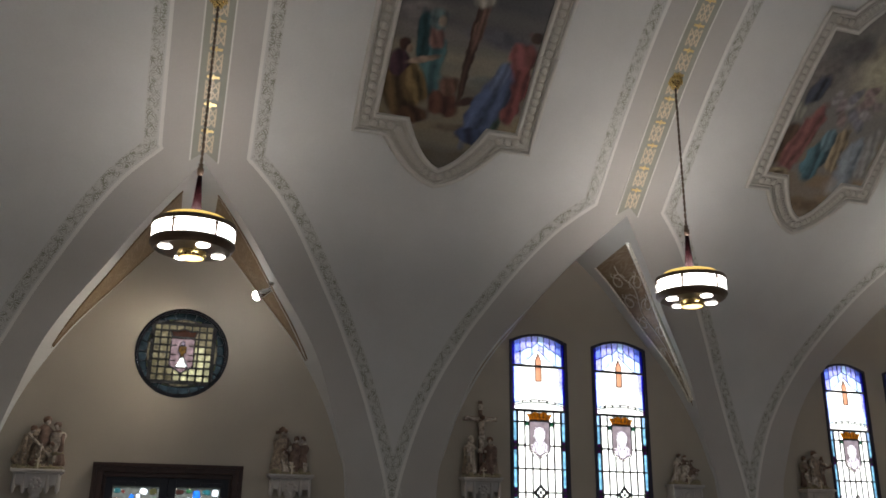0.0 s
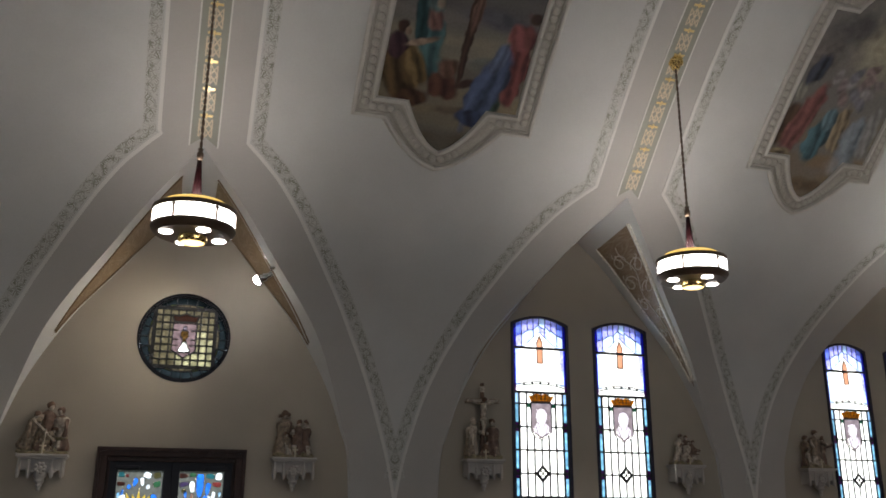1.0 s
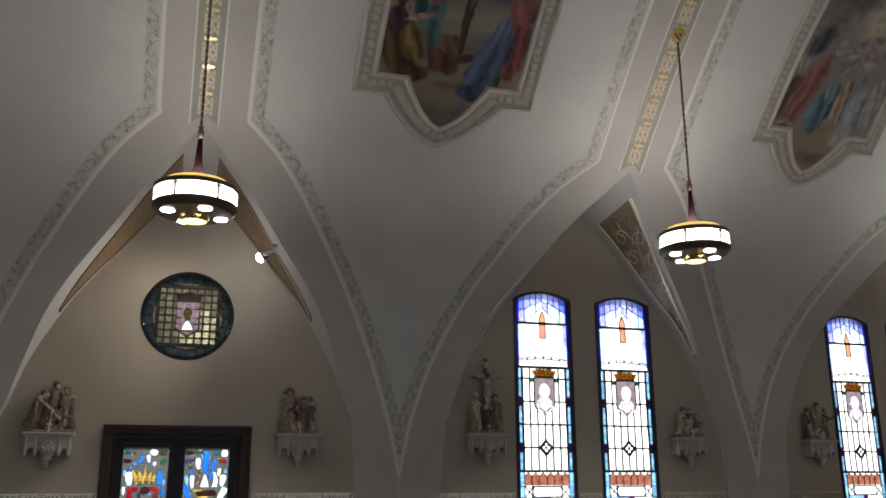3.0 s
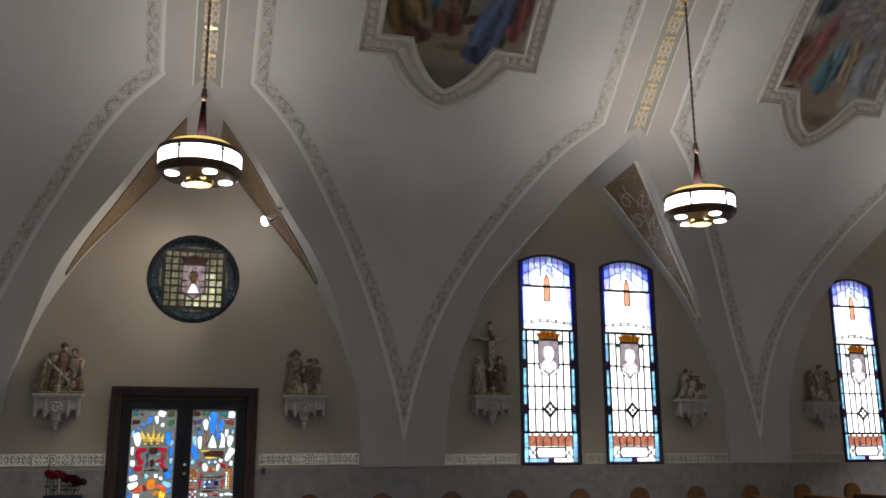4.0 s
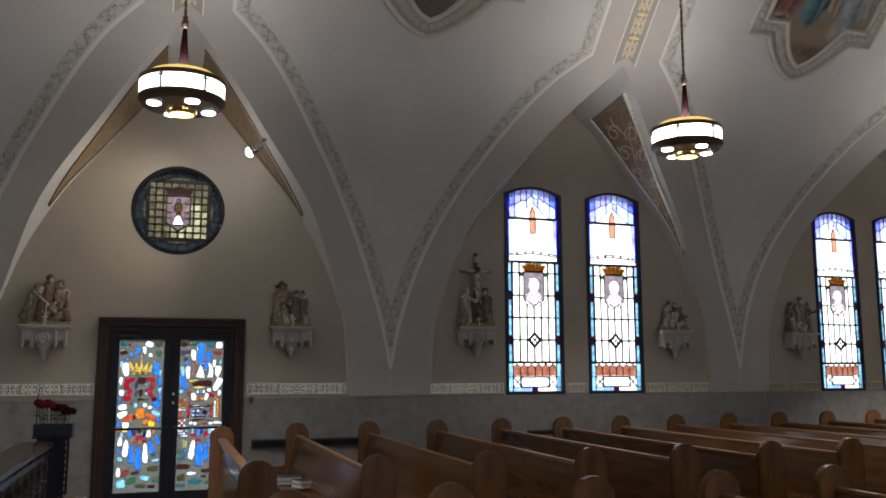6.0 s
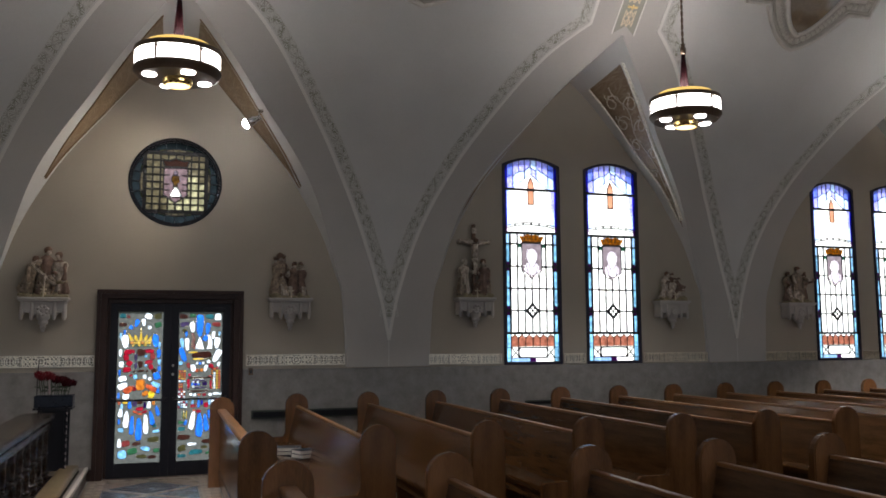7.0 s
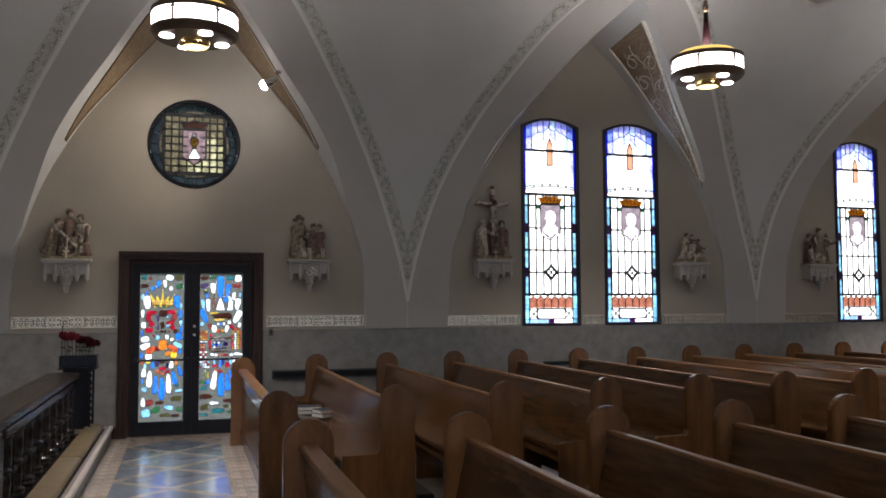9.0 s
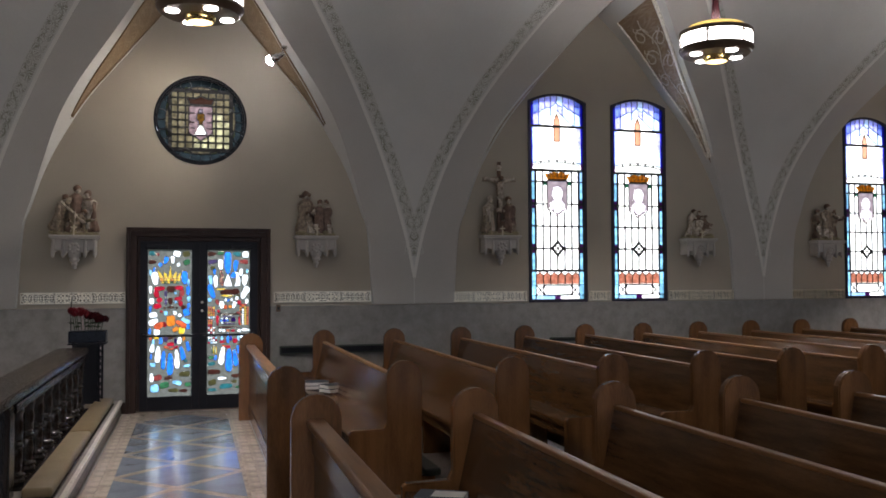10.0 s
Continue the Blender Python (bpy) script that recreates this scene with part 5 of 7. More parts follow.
        half = 0.105 * (1 - abs(z0 + 0.0025 - 0.785) / 0.115)
        sheet(web, -half, half, z0, z0 + 0.005, -0.009, lobes, 0.005)
    part("quatrefoil_lead", web, M["lead"], win)
    for p, q in zip(dia, dia[1:] + dia[:1]):
        bar(lead, p, q, 0.013, -0.013)
    # foot: orange arcade, inscription and corner crosses
    px = np.linspace(-W + 0.075, W - 0.075, 7)
    for i in range(6):
        a, b = px[i] + 0.004, px[i + 1] - 0.004
        pane(win, [(a, 0.265), (b, 0.265), (b, 0.39), ((a + b) / 2, 0.44), (a, 0.39)], "orange")
        bar(lead, (px[i], 0.39), ((a + b) / 2, 0.44), 0.008)
        bar(lead, ((a + b) / 2, 0.44), (px[i + 1], 0.39), 0.008)
        bar(lead, (px[i], 0.25), (px[i], 0.40), 0.008)
        pane(win, [(px[i], 0.392), ((a + b) / 2, 0.442), (px[i + 1], 0.392), (px[i + 1], Z1), (px[i], Z1)], "white", 0.009, 0.003)
    for s in (-1, 1):
        for k, colour in ((0, "cyan"), (1, "cyan")):
            pane(win, rect(*sorted((s * W, s * (W - 0.07))), (c0, 0.25)[k], (0.25, Z1)[k]), colour)
        bar(lead, (s * (W - 0.075), c0), (s * (W - 0.075), Z1), 0.009)
        q0, q1 = sorted((s * (W - 0.08), s * (W - 0.20)))
        pane(win, rect(q0, q1, 0.105, 0.25), "white")
        bar(lead, (q0, 0.105), (q1, 0.25), 0.013)
        bar(lead, (q0, 0.25), (q1, 0.105), 0.013)
        bar(lead, (s * (W - 0.20), 0.105), (s * (W - 0.20), 0.25), 0.008)
        pane(win, rect(*sorted((s * 0.05, s * (W - 0.08))), c0, 0.095), "pale" if s < 0 else "white")
    cut_pane(win, -0.235, 0.235, 0.10, 0.252, "lavender", [tablet], 0.002)
    pane(win, tablet, "white", -0.008, 0.006, "inscription_tablet")
    for z, w in ((0.195, 0.15), (0.16, 0.09)):
        for k in range(4):
            part("inscription_bar", boxed(-w + 2 * w * k / 4, -w + 2 * w * (k + 0.8) / 4, -0.0095, -0.0082, z, z + 0.017), M["faint_ink"], win, "unreadable dark lettering")
    for p, q in zip(tablet, tablet[1:] + tablet[:1]):
        bar(lead, p, q, 0.007, -0.011)
    pane(win, rect(-0.045, 0.045, c0, 0.095), "violet")
    bar(lead, (-W, 0.10), (W, 0.10), 0.009)
    bar(lead, (-W, 0.255), (W, 0.255), 0.009)
    for z in (Z1, Z2, Z3):
        bar(lead, (-W, z), (W, z), 0.034, -0.020, 0.014)
    bmesh.ops.recalc_face_normals(lead, faces=lead.faces[:])
    part("leading", lead, M["lead"], win)
    return win


first = lancet_window("window_1", WINDOWS[0][0])
for i, (wx, ws, hs) in enumerate(WINDOWS[1:]):
    w = copy_thing(first, pose(wx, WALL + 0.012, WIN_Z0) @ Matrix.Diagonal((ws, 1, hs, 1)))
    w.name = "window_%d" % (i + 2)

# ---- round window ----
rx, rz, rr = ROUND
rose = thing("window_5", (rx, WALL + 0.03, rz), "round stained glass window with a shield, dimly backlit", "window", kind="structure")
ringbm = bmesh.new()
ring_flat(ringbm, 0, 0, 0.560, 0.588, -0.035, 0.05, 64)
ring_flat(ringbm, 0, 0, 0.535, 0.559, -0.012, 0.05, 64)
bmesh.ops.recalc_face_normals(ringbm, faces=ringbm.faces[:])
part("window_frame", ringbm, M["ring"], rose, "thin black metal ring")
q = 0.385
for i in range(24):
    b0 = bmesh.new()
    for j in range(6):
        for k in range(9):
            a0, a1 = 2 * math.pi * (i + j / 6) / 24, 2 * math.pi * (i + (j + 1) / 6) / 24
            r0, r1 = 0.44 + 0.012 * k, 0.452 + 0.012 * k
            am, rm = (a0 + a1) / 2, (r0 + r1) / 2
            if max(abs(rm * math.cos(am)), abs(rm * math.sin(am))) > q + 0.004:
                b0.faces.new([b0.verts.new((r * math.cos(a), 0.004, r * math.sin(a))) for r, a in ((r0, a0), (r1, a0), (r1, a1), (r0, a1))])
    part("pane", b0, G["dim_blue"], rose)
lead = bmesh.new()
NC = 8
cells = np.linspace(-q, q, NC + 1)
sh = [(-0.15, 0.20), (-0.15, -0.17), (-0.07, -0.215), (0, -0.27), (0.07, -0.215), (0.15, -0.17), (0.15, 0.20)]
top_crown = [(-0.14, 0.205), (0.14, 0.205), (0.175, 0.30), (0.09, 0.285), (0, 0.32), (-0.09, 0.285), (-0.175, 0.30)]
cloth = [(-0.075, -0.19), (0.085, -0.185), (0.035, -0.08), (0.012, -0.045), (-0.012, -0.045), (-0.03, -0.09)]
chalice = [(-0.045, 0.09), (0.045, 0.09), (0.05, 0.02), (0.02, -0.02), (0.03, -0.058), (-0.03, -0.058), (-0.02, -0.02), (-0.05, 0.02)]
roundel = [(0.026 * math.cos(a), 0.128 + 0.026 * math.sin(a)) for a in np.linspace(0, 2 * math.pi, 12, endpoint=False)]
# cells low down get lighter glass: the sun patch behind, put into the colour
for i in range(NC):
    for j in range(NC):
        cut_pane(rose, cells[i], cells[i + 1], cells[j], cells[j + 1], "sunny" if math.hypot(cells[i] - 0.08, cells[j] + 0.24) < 0.27 else "cream", [sh, top_crown])
for i in range(24):
    a = 2 * math.pi * i / 24
    if max(abs(math.cos(a)), abs(math.sin(a))) * 0.45 > q:
        bar(lead, (0.44 * math.cos(a), 0.44 * math.sin(a)), (0.55 * math.cos(a), 0.55 * math.sin(a)), 0.009)
for i in range(NC + 1):
    wd = 0.050 if i in (0, NC) else 0.023
    runs = np.linspace(-q, q, 65)
    for a, b in zip(runs, runs[1:]):
        m = (a + b) / 2
        if not inside((cells[i], m), sh) and not inside((cells[i], m), top_crown):
            bar(lead, (cells[i], a), (cells[i], b), wd)
        if not inside((m, cells[i]), sh) and not inside((m, cells[i]), top_crown):
            bar(lead, (a, cells[i]), (b, cells[i]), wd)
for k in range(4):
    rot = Matrix.Rotation(math.pi / 2 * k, 2)
    for i in range(5):
        u0, u1 = -0.21 + 0.084 * i, -0.21 + 0.084 * (i + 1)
        pts = [(u0, q + 0.01), (u1, q + 0.01), (u1, min(0.44, math.sqrt(0.44 ** 2 - min(0.19, u1 * u1)) + 0.04)), (u0, min(0.44, math.sqrt(0.44 ** 2 - min(0.19, u0 * u0)) + 0.04))]
        pts = [tuple(rot @ Vector(p)) for p in pts]
        pane(rose, pts, "olive" if i in (0, 4) else "cream", 0.0)
        bar(lead, pts[0], pts[3], 0.010)
for k in range(4):
    ring_flat(lead, 0, 0, 0.435, 0.449, -0.008, 0.012, 12, math.pi / 2 * k - 0.5, math.pi / 2 * k + 0.5)
sb = bmesh.new()
for k in range(36):
    z0 = -0.268 + 0.013 * k
    half = 0.15 if z0 > -0.17 else 0.15 * max(0.02, (z0 + 0.275) / 0.105) ** 0.8
    sheet(sb, -half, half, z0, z0 + 0.013, -0.003, [cloth, chalice, roundel], 0.007)
part("shield", sb, G["pink"], rose)
for p, r in zip(sh, sh[1:] + sh[:1]):
    bar(lead, p, r, 0.016, -0.015)
pane(rose, top_crown, "brown", -0.012, 0.008, "crown")
pane(rose, cloth, "white", -0.015, 0.004, "cloth")
pane(rose, chalice, "gilt", -0.016, 0.004, "chalice")
pane(rose, roundel, "haze", -0.016, 0.004, "roundel")
for shape, wd in ((top_crown, 0.020), (cloth, 0.006), (chalice, 0.007), (roundel, 0.006)):
    for p, r in zip(shape, shape[1:] + shape[:1]):
        bar(lead, p, r, wd, -0.019)
for z in (-0.10, -0.02, 0.10):
    for e in (-1, 1):
        bar(lead, (e * 0.15, z), (e * 0.075, z), 0.006, -0.012)
bmesh.ops.recalc_face_normals(lead, faces=lead.faces[:])
part("leading", lead, M["lead"], rose)

# ---- double door ----
dx = (DOOR[0] + DOOR[1]) / 2
door = thing("door_1", (dx, WALL, 0), "closed dark double door with faceted stained glass panels", "door", kind="structure")
HW = (DOOR[1] - DOOR[0]) / 2
casing = bmesh.new()
for s in (-1, 1):
    box(casing, *sorted((s * HW, s * (HW - 0.115))), -0.075, 0.10, 0, DOOR[2], 0.008)
    box(casing, *sorted((s * (HW + 0.012), s * (HW - 0.035))), -0.095, -0.04, 0, DOOR[2] + 0.012, 0.006)
    box(casing, *sorted((s * (HW - 0.115), s * (HW - 0.185))), 0.012, 0.10, 0, DOOR[2] - 0.10, 0.006)
box(casing, -HW + 0.002, HW - 0.002, -0.078, 0.098, DOOR[2] - 0.10, DOOR[2] - 0.002, 0.008)
box(casing, -HW - 0.014, HW + 0.014, -0.098, -0.042, DOOR[2] - 0.035, DOOR[2] + 0.014, 0.006)
box(casing, -HW + 0.117, HW - 0.117, -0.038, 0.097, DOOR[2] - 0.155, DOOR[2] - 0.10, 0.006)
part("door_frame", casing, M["door_wood"], door)
part("threshold", boxed(-HW + 0.115, HW - 0.115, -0.03, 0.10, 0.0, 0.012, 0.003), M["bronze"], door)


def pebble(out, u, v, w, h, colour, lean=0.0):
    """A hand-cut lump of glass: a rounded, uneven block, long ones flaring outwards."""
    r = random.Random(int(1000 * u + 7700 * v))
    pts = []
    for i in range(12):
        a = 2 * math.pi * (i + 0.5) / 12
        x = math.copysign(abs(math.cos(a)) ** 0.55, math.cos(a)) * w * 0.58 * r.uniform(0.88, 1.04)
        y = math.copysign(abs(math.sin(a)) ** 0.55, math.sin(a)) * h * 0.56 * r.uniform(0.90, 1.04)
        if h > 1.5 * w:
            x *= 1 - 0.75 * max(0.0, (-y if v > 0.95 else y) / h + 0.05)
        elif w > 1.5 * h:
            y *= 1 - 0.5 * max(0.0, (x if u < 0 else -x) / w + 0.1)
        pts.append((u + x * math.cos(lean) - y * math.sin(lean), v + x * math.sin(lean) + y * math.cos(lean)))
    out.append((pts, colour))


def shrunk(pts, by):
    c = Vector((sum(q[0] for q in pts) / len(pts), sum(q[1] for q in pts) / len(pts)))
    out = []
    for q in pts:
        d = Vector(q) - c
        out.append(tuple(c + d * max(0.1, 1 - by / max(d.length, 0.001))))
    return out


def left_glass():
    o = []
    # crown over two scrolled red letters
    for k in range(5):
        x = -0.104 + 0.052 * k
        tip = (x * 1.5, (1.625, 1.60, 1.675, 1.60, 1.615)[k])
        o.append(([(x - 0.024, 1.515), (x + 0.024, 1.515), (x * 1.2 + 0.016, 1.565), tip, (x * 1.2 - 0.016, 1.565)], "yellow"))
    for k in range(6):
        pebble(o, -0.105 + 0.042 * k, 1.492, 0.034, 0.028, "yellow" if k % 3 else "amber")
        pebble(o, -0.09 + 0.036 * k, 1.458, 0.026, 0.022, "green" if k % 2 else "yellow")
    for u, v, w, h, lean in ((-0.221, 1.832, 0.069, 0.053, 0), (0.193, 0.453, 0.037, 0.039, 0)):
        pebble(o, u, v, w, h, "teal", lean)
    for u, v, w, h, lean in ((-0.152, 1.82, 0.032, 0.034, 0), (0.147, 1.321, 0.055, 0.082, -0.1), (-0.143, 0.241, 0.087, 0.067, 0.2)):
        pebble(o, u, v, w, h, "pink", lean)
    for u, v, w, h, lean in ((0.085, 1.827, 0.087, 0.067, -0.4), (0.03, 1.75, 0.046, 0.096, 0.1), (0.101, 1.689, 0.041, 0.048, 0.3), (-0.186, 1.509, 0.083, 0.154, 0.15), (-0.237, 1.366, 0.037, 0.096, 0), (-0.225, 1.222, 0.051, 0.072, 0), (-0.205, 1.044, 0.087, 0.063, 0.2), (-0.2, 0.954, 0.11, 0.072, 0.5), (0.06, 1.068, 0.046, 0.048, 0), (0.12, 1.036, 0.041, 0.034, 0), (-0.161, 0.824, 0.069, 0.072, 0), (0.117, 0.713, 0.051, 0.087, -0.1), (-0.216, 0.622, 0.051, 0.106, -0.1), (-0.147, 0.537, 0.06, 0.198, -0.06), (0.087, 0.472, 0.057, 0.227, 0.05), (-0.218, 0.248, 0.046, 0.106, 0)):
        pebble(o, u, v, w, h, "white", lean)
    for u, v, w, h, lean in ((0.198, 1.827, 0.083, 0.063, 0.2), (0.182, 0.28, 0.124, 0.063, 0.05), (0.044, 0.077, 0.115, 0.043, 0)):
        pebble(o, u, v, w, h, "olive", lean)
    for u, v, w, h, lean in ((-0.216, 1.723, 0.083, 0.048, 0), (0.166, 1.14, 0.051, 0.048, 0), (0.009, 1.371, 0.092, 0.077, 0), (0.005, 1.219, 0.051, 0.082, 0), (0.009, 1.14, 0.078, 0.024, 0), (-0.067, 1.133, 0.023, 0.024, 0), (0.085, 1.133, 0.023, 0.024, 0), (0.009, 0.754, 0.055, 0.053, 0), (-0.014, 0.236, 0.092, 0.043, 0.1), (0.17, 0.067, 0.092, 0.039, 0)):
        pebble(o, u, v, w, h, "brown", lean)
    for u, v, w, h, lean in ((0.205, 1.718, 0.078, 0.063, 0.4), (-0.067, 0.145, 0.106, 0.072, 0.25), (0.223, 0.145, 0.064, 0.048, 0.1)):
        pebble(o, u, v, w, h, "green", lean)
    for u, v, w, h, lean in ((-0.053, 1.742, 0.051, 0.092, -0.3), (-0.122, 1.687, 0.041, 0.048, -0.4), (-0.196, 1.622, 0.028, 0.063, -0.2), (-0.241, 1.116, 0.028, 0.072, 0), (0.175, 1.518, 0.078, 0.159, 0.12), (0.221, 1.35, 0.046, 0.111, 0), (0.23, 1.157, 0.037, 0.067, 0), (0.202, 1.072, 0.078, 0.087, 0.3), (0.223, 0.887, 0.041, 0.063, 0), (-0.246, 0.839, 0.032, 0.072, 0), (-0.11, 0.718, 0.046, 0.087, 0), (-0.078, 0.465, 0.055, 0.217, -0.03), (0.005, 0.417, 0.074, 0.27, 0), (0.154, 0.549, 0.055, 0.164, 0.2), (0.223, 0.634, 0.046, 0.116, 0.25), (-0.23, 0.513, 0.028, 0.063, 0)):
        pebble(o, u, v, w, h, "sky", lean)
    for u, v, w, h, lean in ((-0.241, 1.581, 0.028, 0.072, 0), (0.225, 1.453, 0.032, 0.082, 0), (0.23, 1.244, 0.037, 0.072, 0), (0.193, 0.964, 0.106, 0.063, -0.5), (0.067, 1.321, 0.028, 0.029, 0), (0.067, 1.205, 0.028, 0.029, 0), (-0.053, 1.065, 0.041, 0.053, 0), (-0.202, 0.704, 0.032, 0.063, 0), (-0.205, 0.41, 0.06, 0.048, -0.2), (0.209, 0.381, 0.078, 0.034, 0.1), (0.09, 0.171, 0.101, 0.053, -0.2), (-0.184, 0.108, 0.092, 0.092, 0.15)):
        pebble(o, u, v, w, h, "pale", lean)
    for u, v, w, h, lean in ((-0.129, 1.379, 0.12, 0.058, 0.1), (-0.168, 1.309, 0.055, 0.082, 0.2), (-0.129, 1.234, 0.06, 0.063, -0.5), (-0.156, 1.157, 0.087, 0.063, 0.1), (0.106, 1.386, 0.106, 0.053, -0.1), (0.101, 1.251, 0.087, 0.048, 0.2), (0.129, 1.191, 0.051, 0.063, 0.3), (-0.106, 1.085, 0.032, 0.024, 0), (-0.064, 0.923, 0.037, 0.063, 0.4), (0.009, 0.665, 0.083, 0.048, 0), (0.069, 0.627, 0.06, 0.029, 0.3)):
        pebble(o, u, v, w, h, "red", lean)
    for u, v, w, h, lean in ((-0.053, 1.309, 0.037, 0.082, 0), (-0.051, 1.205, 0.032, 0.072, 0), (-0.051, 0.73, 0.046, 0.058, 0)):
        pebble(o, u, v, w, h, "lavender", lean)
    for u, v, w, h, lean in ((0.011, 0.966, 0.097, 0.13, 0), (0.069, 0.856, 0.069, 0.053, 0.5), (0.175, 0.742, 0.032, 0.063, 0)):
        pebble(o, u, v, w, h, "amber", lean)
    for u, v, w, h, lean in ((-0.129, 0.906, 0.12, 0.077, 0.5), (0.136, 0.923, 0.133, 0.067, -0.5), (-0.235, 0.754, 0.032, 0.058, 0), (-0.041, 0.627, 0.06, 0.029, -0.3), (0.014, 0.602, 0.051, 0.024, 0)):
        pebble(o, u, v, w, h, "orange", lean)
    for u, v, w, h, lean in ((-0.163, 0.754, 0.055, 0.039, 0), (0.143, 0.839, 0.069, 0.082, 0)):
        pebble(o, u, v, w, h, "yellow", lean)
    for u, v, w, h, lean in ((0.069, 0.713, 0.028, 0.072, 0),):
        pebble(o, u, v, w, h, "violet", lean)
    return o


def right_glass():
    o = []
    # mast, sails and hull of a small boat
    for k in range(12):
        pebble(o, -0.105 + 0.026 * (k % 2), 1.60 - 0.016 * k, 0.024, 0.014, ("red", "pink", "orange")[k % 3])
    o.append(([(-0.015, 1.57), (-0.072, 1.41), (0.038, 1.405), (0.02, 1.49)], "white"))
    o.append(([(0.07, 1.60), (0.115, 1.58), (0.145, 1.50), (0.14, 1.41), (0.072, 1.405), (0.095, 1.47), (0.092, 1.54)], "white"))
    for u, v, w, h, lean in ((-0.22, 1.827, 0.098, 0.058, 0), (0.017, 1.333, 0.224, 0.082, 0.05), (-0.002, 1.041, 0.254, 0.019, 0), (-0.002, 0.872, 0.254, 0.019, 0), (-0.183, 0.294, 0.146, 0.063, 0), (0.09, 0.236, 0.098, 0.048, 0), (0.217, 0.236, 0.073, 0.058, 0)):
        pebble(o, u, v, w, h, "brown", lean)
    for u, v, w, h, lean in ((-0.105, 1.839, 0.073, 0.043, 0), (-0.22, 0.482, 0.063, 0.039, 0), (0.127, 0.089, 0.073, 0.034, 0), (0.212, 0.405, 0.049, 0.072, 0)):
        pebble(o, u, v, w, h, "green", lean)
    for u, v, w, h, lean in ((0.102, 1.827, 0.098, 0.058, -0.1), (-0.212, 0.4, 0.083, 0.048, 0.1), (-0.032, 0.106, 0.151, 0.063, 0.05), (-0.203, 0.063, 0.098, 0.039, 0)):
        pebble(o, u, v, w, h, "teal", lean)
    for u, v, w, h, lean in ((0.21, 1.82, 0.073, 0.082, 0), (-0.107, 1.689, 0.059, 0.13, 0.1), (0.154, 1.586, 0.039, 0.092, -0.15), (0.203, 1.485, 0.068, 0.135, -0.1), (0.203, 1.316, 0.083, 0.159, -0.5), (-0.168, 1.47, 0.049, 0.154, 0.05), (-0.088, 1.164, 0.059, 0.087, 0.25), (-0.041, 1.227, 0.024, 0.034, 0), (0.034, 1.227, 0.024, 0.034, 0), (0.1, 1.248, 0.039, 0.039, -0.4), (0.068, 1.162, 0.044, 0.087, -0.25), (0.229, 1.21, 0.039, 0.063, -0.2), (-0.11, 0.831, 0.034, 0.029, 0), (-0.063, 0.824, 0.034, 0.034, 0), (0.134, 0.824, 0.039, 0.029, 0), (0.203, 0.834, 0.073, 0.029, 0), (0.254, 0.827, 0.024, 0.024, 0), (0.161, 0.754, 0.029, 0.063, 0)):
        pebble(o, u, v, w, h, "white", lean)
    for u, v, w, h, lean in ((-0.085, 0.501, 0.063, 0.222, -0.15), (0.173, 0.67, 0.034, 0.082, 0.3), (-0.081, 0.207, 0.102, 0.034, 0)):
        pebble(o, u, v, w, h, "white", lean)
    for u, v, w, h, lean in ((0.188, 1.726, 0.098, 0.058, -0.1), (-0.144, 1.2, 0.044, 0.063, 0.3), (0.124, 1.053, 0.049, 0.034, 0), (-0.044, 0.694, 0.02, 0.058, 0)):
        pebble(o, u, v, w, h, "pink", lean)
    for u, v, w, h, lean in ((-0.203, 1.726, 0.107, 0.053, 0.2), (-0.002, 1.007, 0.146, 0.019, 0), (-0.002, 0.916, 0.146, 0.019, 0)):
        pebble(o, u, v, w, h, "lavender", lean)
    for u, v, w, h, lean in ((-0.203, 1.646, 0.049, 0.043, 0), (0.095, 1.28, 0.083, 0.022, 0.1), (-0.203, 0.159, 0.088, 0.067, 0.3), (0.066, 0.164, 0.073, 0.034, 0)):
        pebble(o, u, v, w, h, "olive", lean)
    for u, v, w, h, lean in ((-0.015, 1.706, 0.093, 0.255, 0), (0.085, 1.67, 0.059, 0.14, -0.1), (-0.183, 1.598, 0.034, 0.077, 0.1), (-0.222, 1.34, 0.073, 0.183, 0.4), (0.056, 1.55, 0.054, 0.072, -0.5), (-0.005, 1.224, 0.024, 0.034, 0), (-0.01, 0.728, 0.029, 0.12, 0), (-0.166, 0.477, 0.034, 0.063, -0.3), (0.002, 0.439, 0.083, 0.284, 0), (0.083, 0.472, 0.059, 0.202, 0.14), (0.124, 0.578, 0.044, 0.106, 0.25)):
        pebble(o, u, v, w, h, "sky", lean)
    for u, v, w, h, lean in ((0.232, 1.605, 0.029, 0.053, 0), (-0.232, 1.485, 0.044, 0.125, 0.15), (-0.244, 1.229, 0.044, 0.043, 0.4), (-0.085, 0.742, 0.029, 0.077, 0), (0.12, 0.737, 0.029, 0.087, 0), (0.173, 0.574, 0.029, 0.072, 0.2)):
        pebble(o, u, v, w, h, "pale", lean)
    for u, v, w, h, lean in ((-0.095, 1.366, 0.107, 0.022, 0.05), (-0.027, 1.282, 0.127, 0.022, 0)):
        pebble(o, u, v, w, h, "yellow", lean)
    for u, v, w, h, lean in ((-0.12, 1.318, 0.063, 0.024, 0), (0.017, 1.14, 0.039, 0.034, 0)):
        pebble(o, u, v, w, h, "amber", lean)
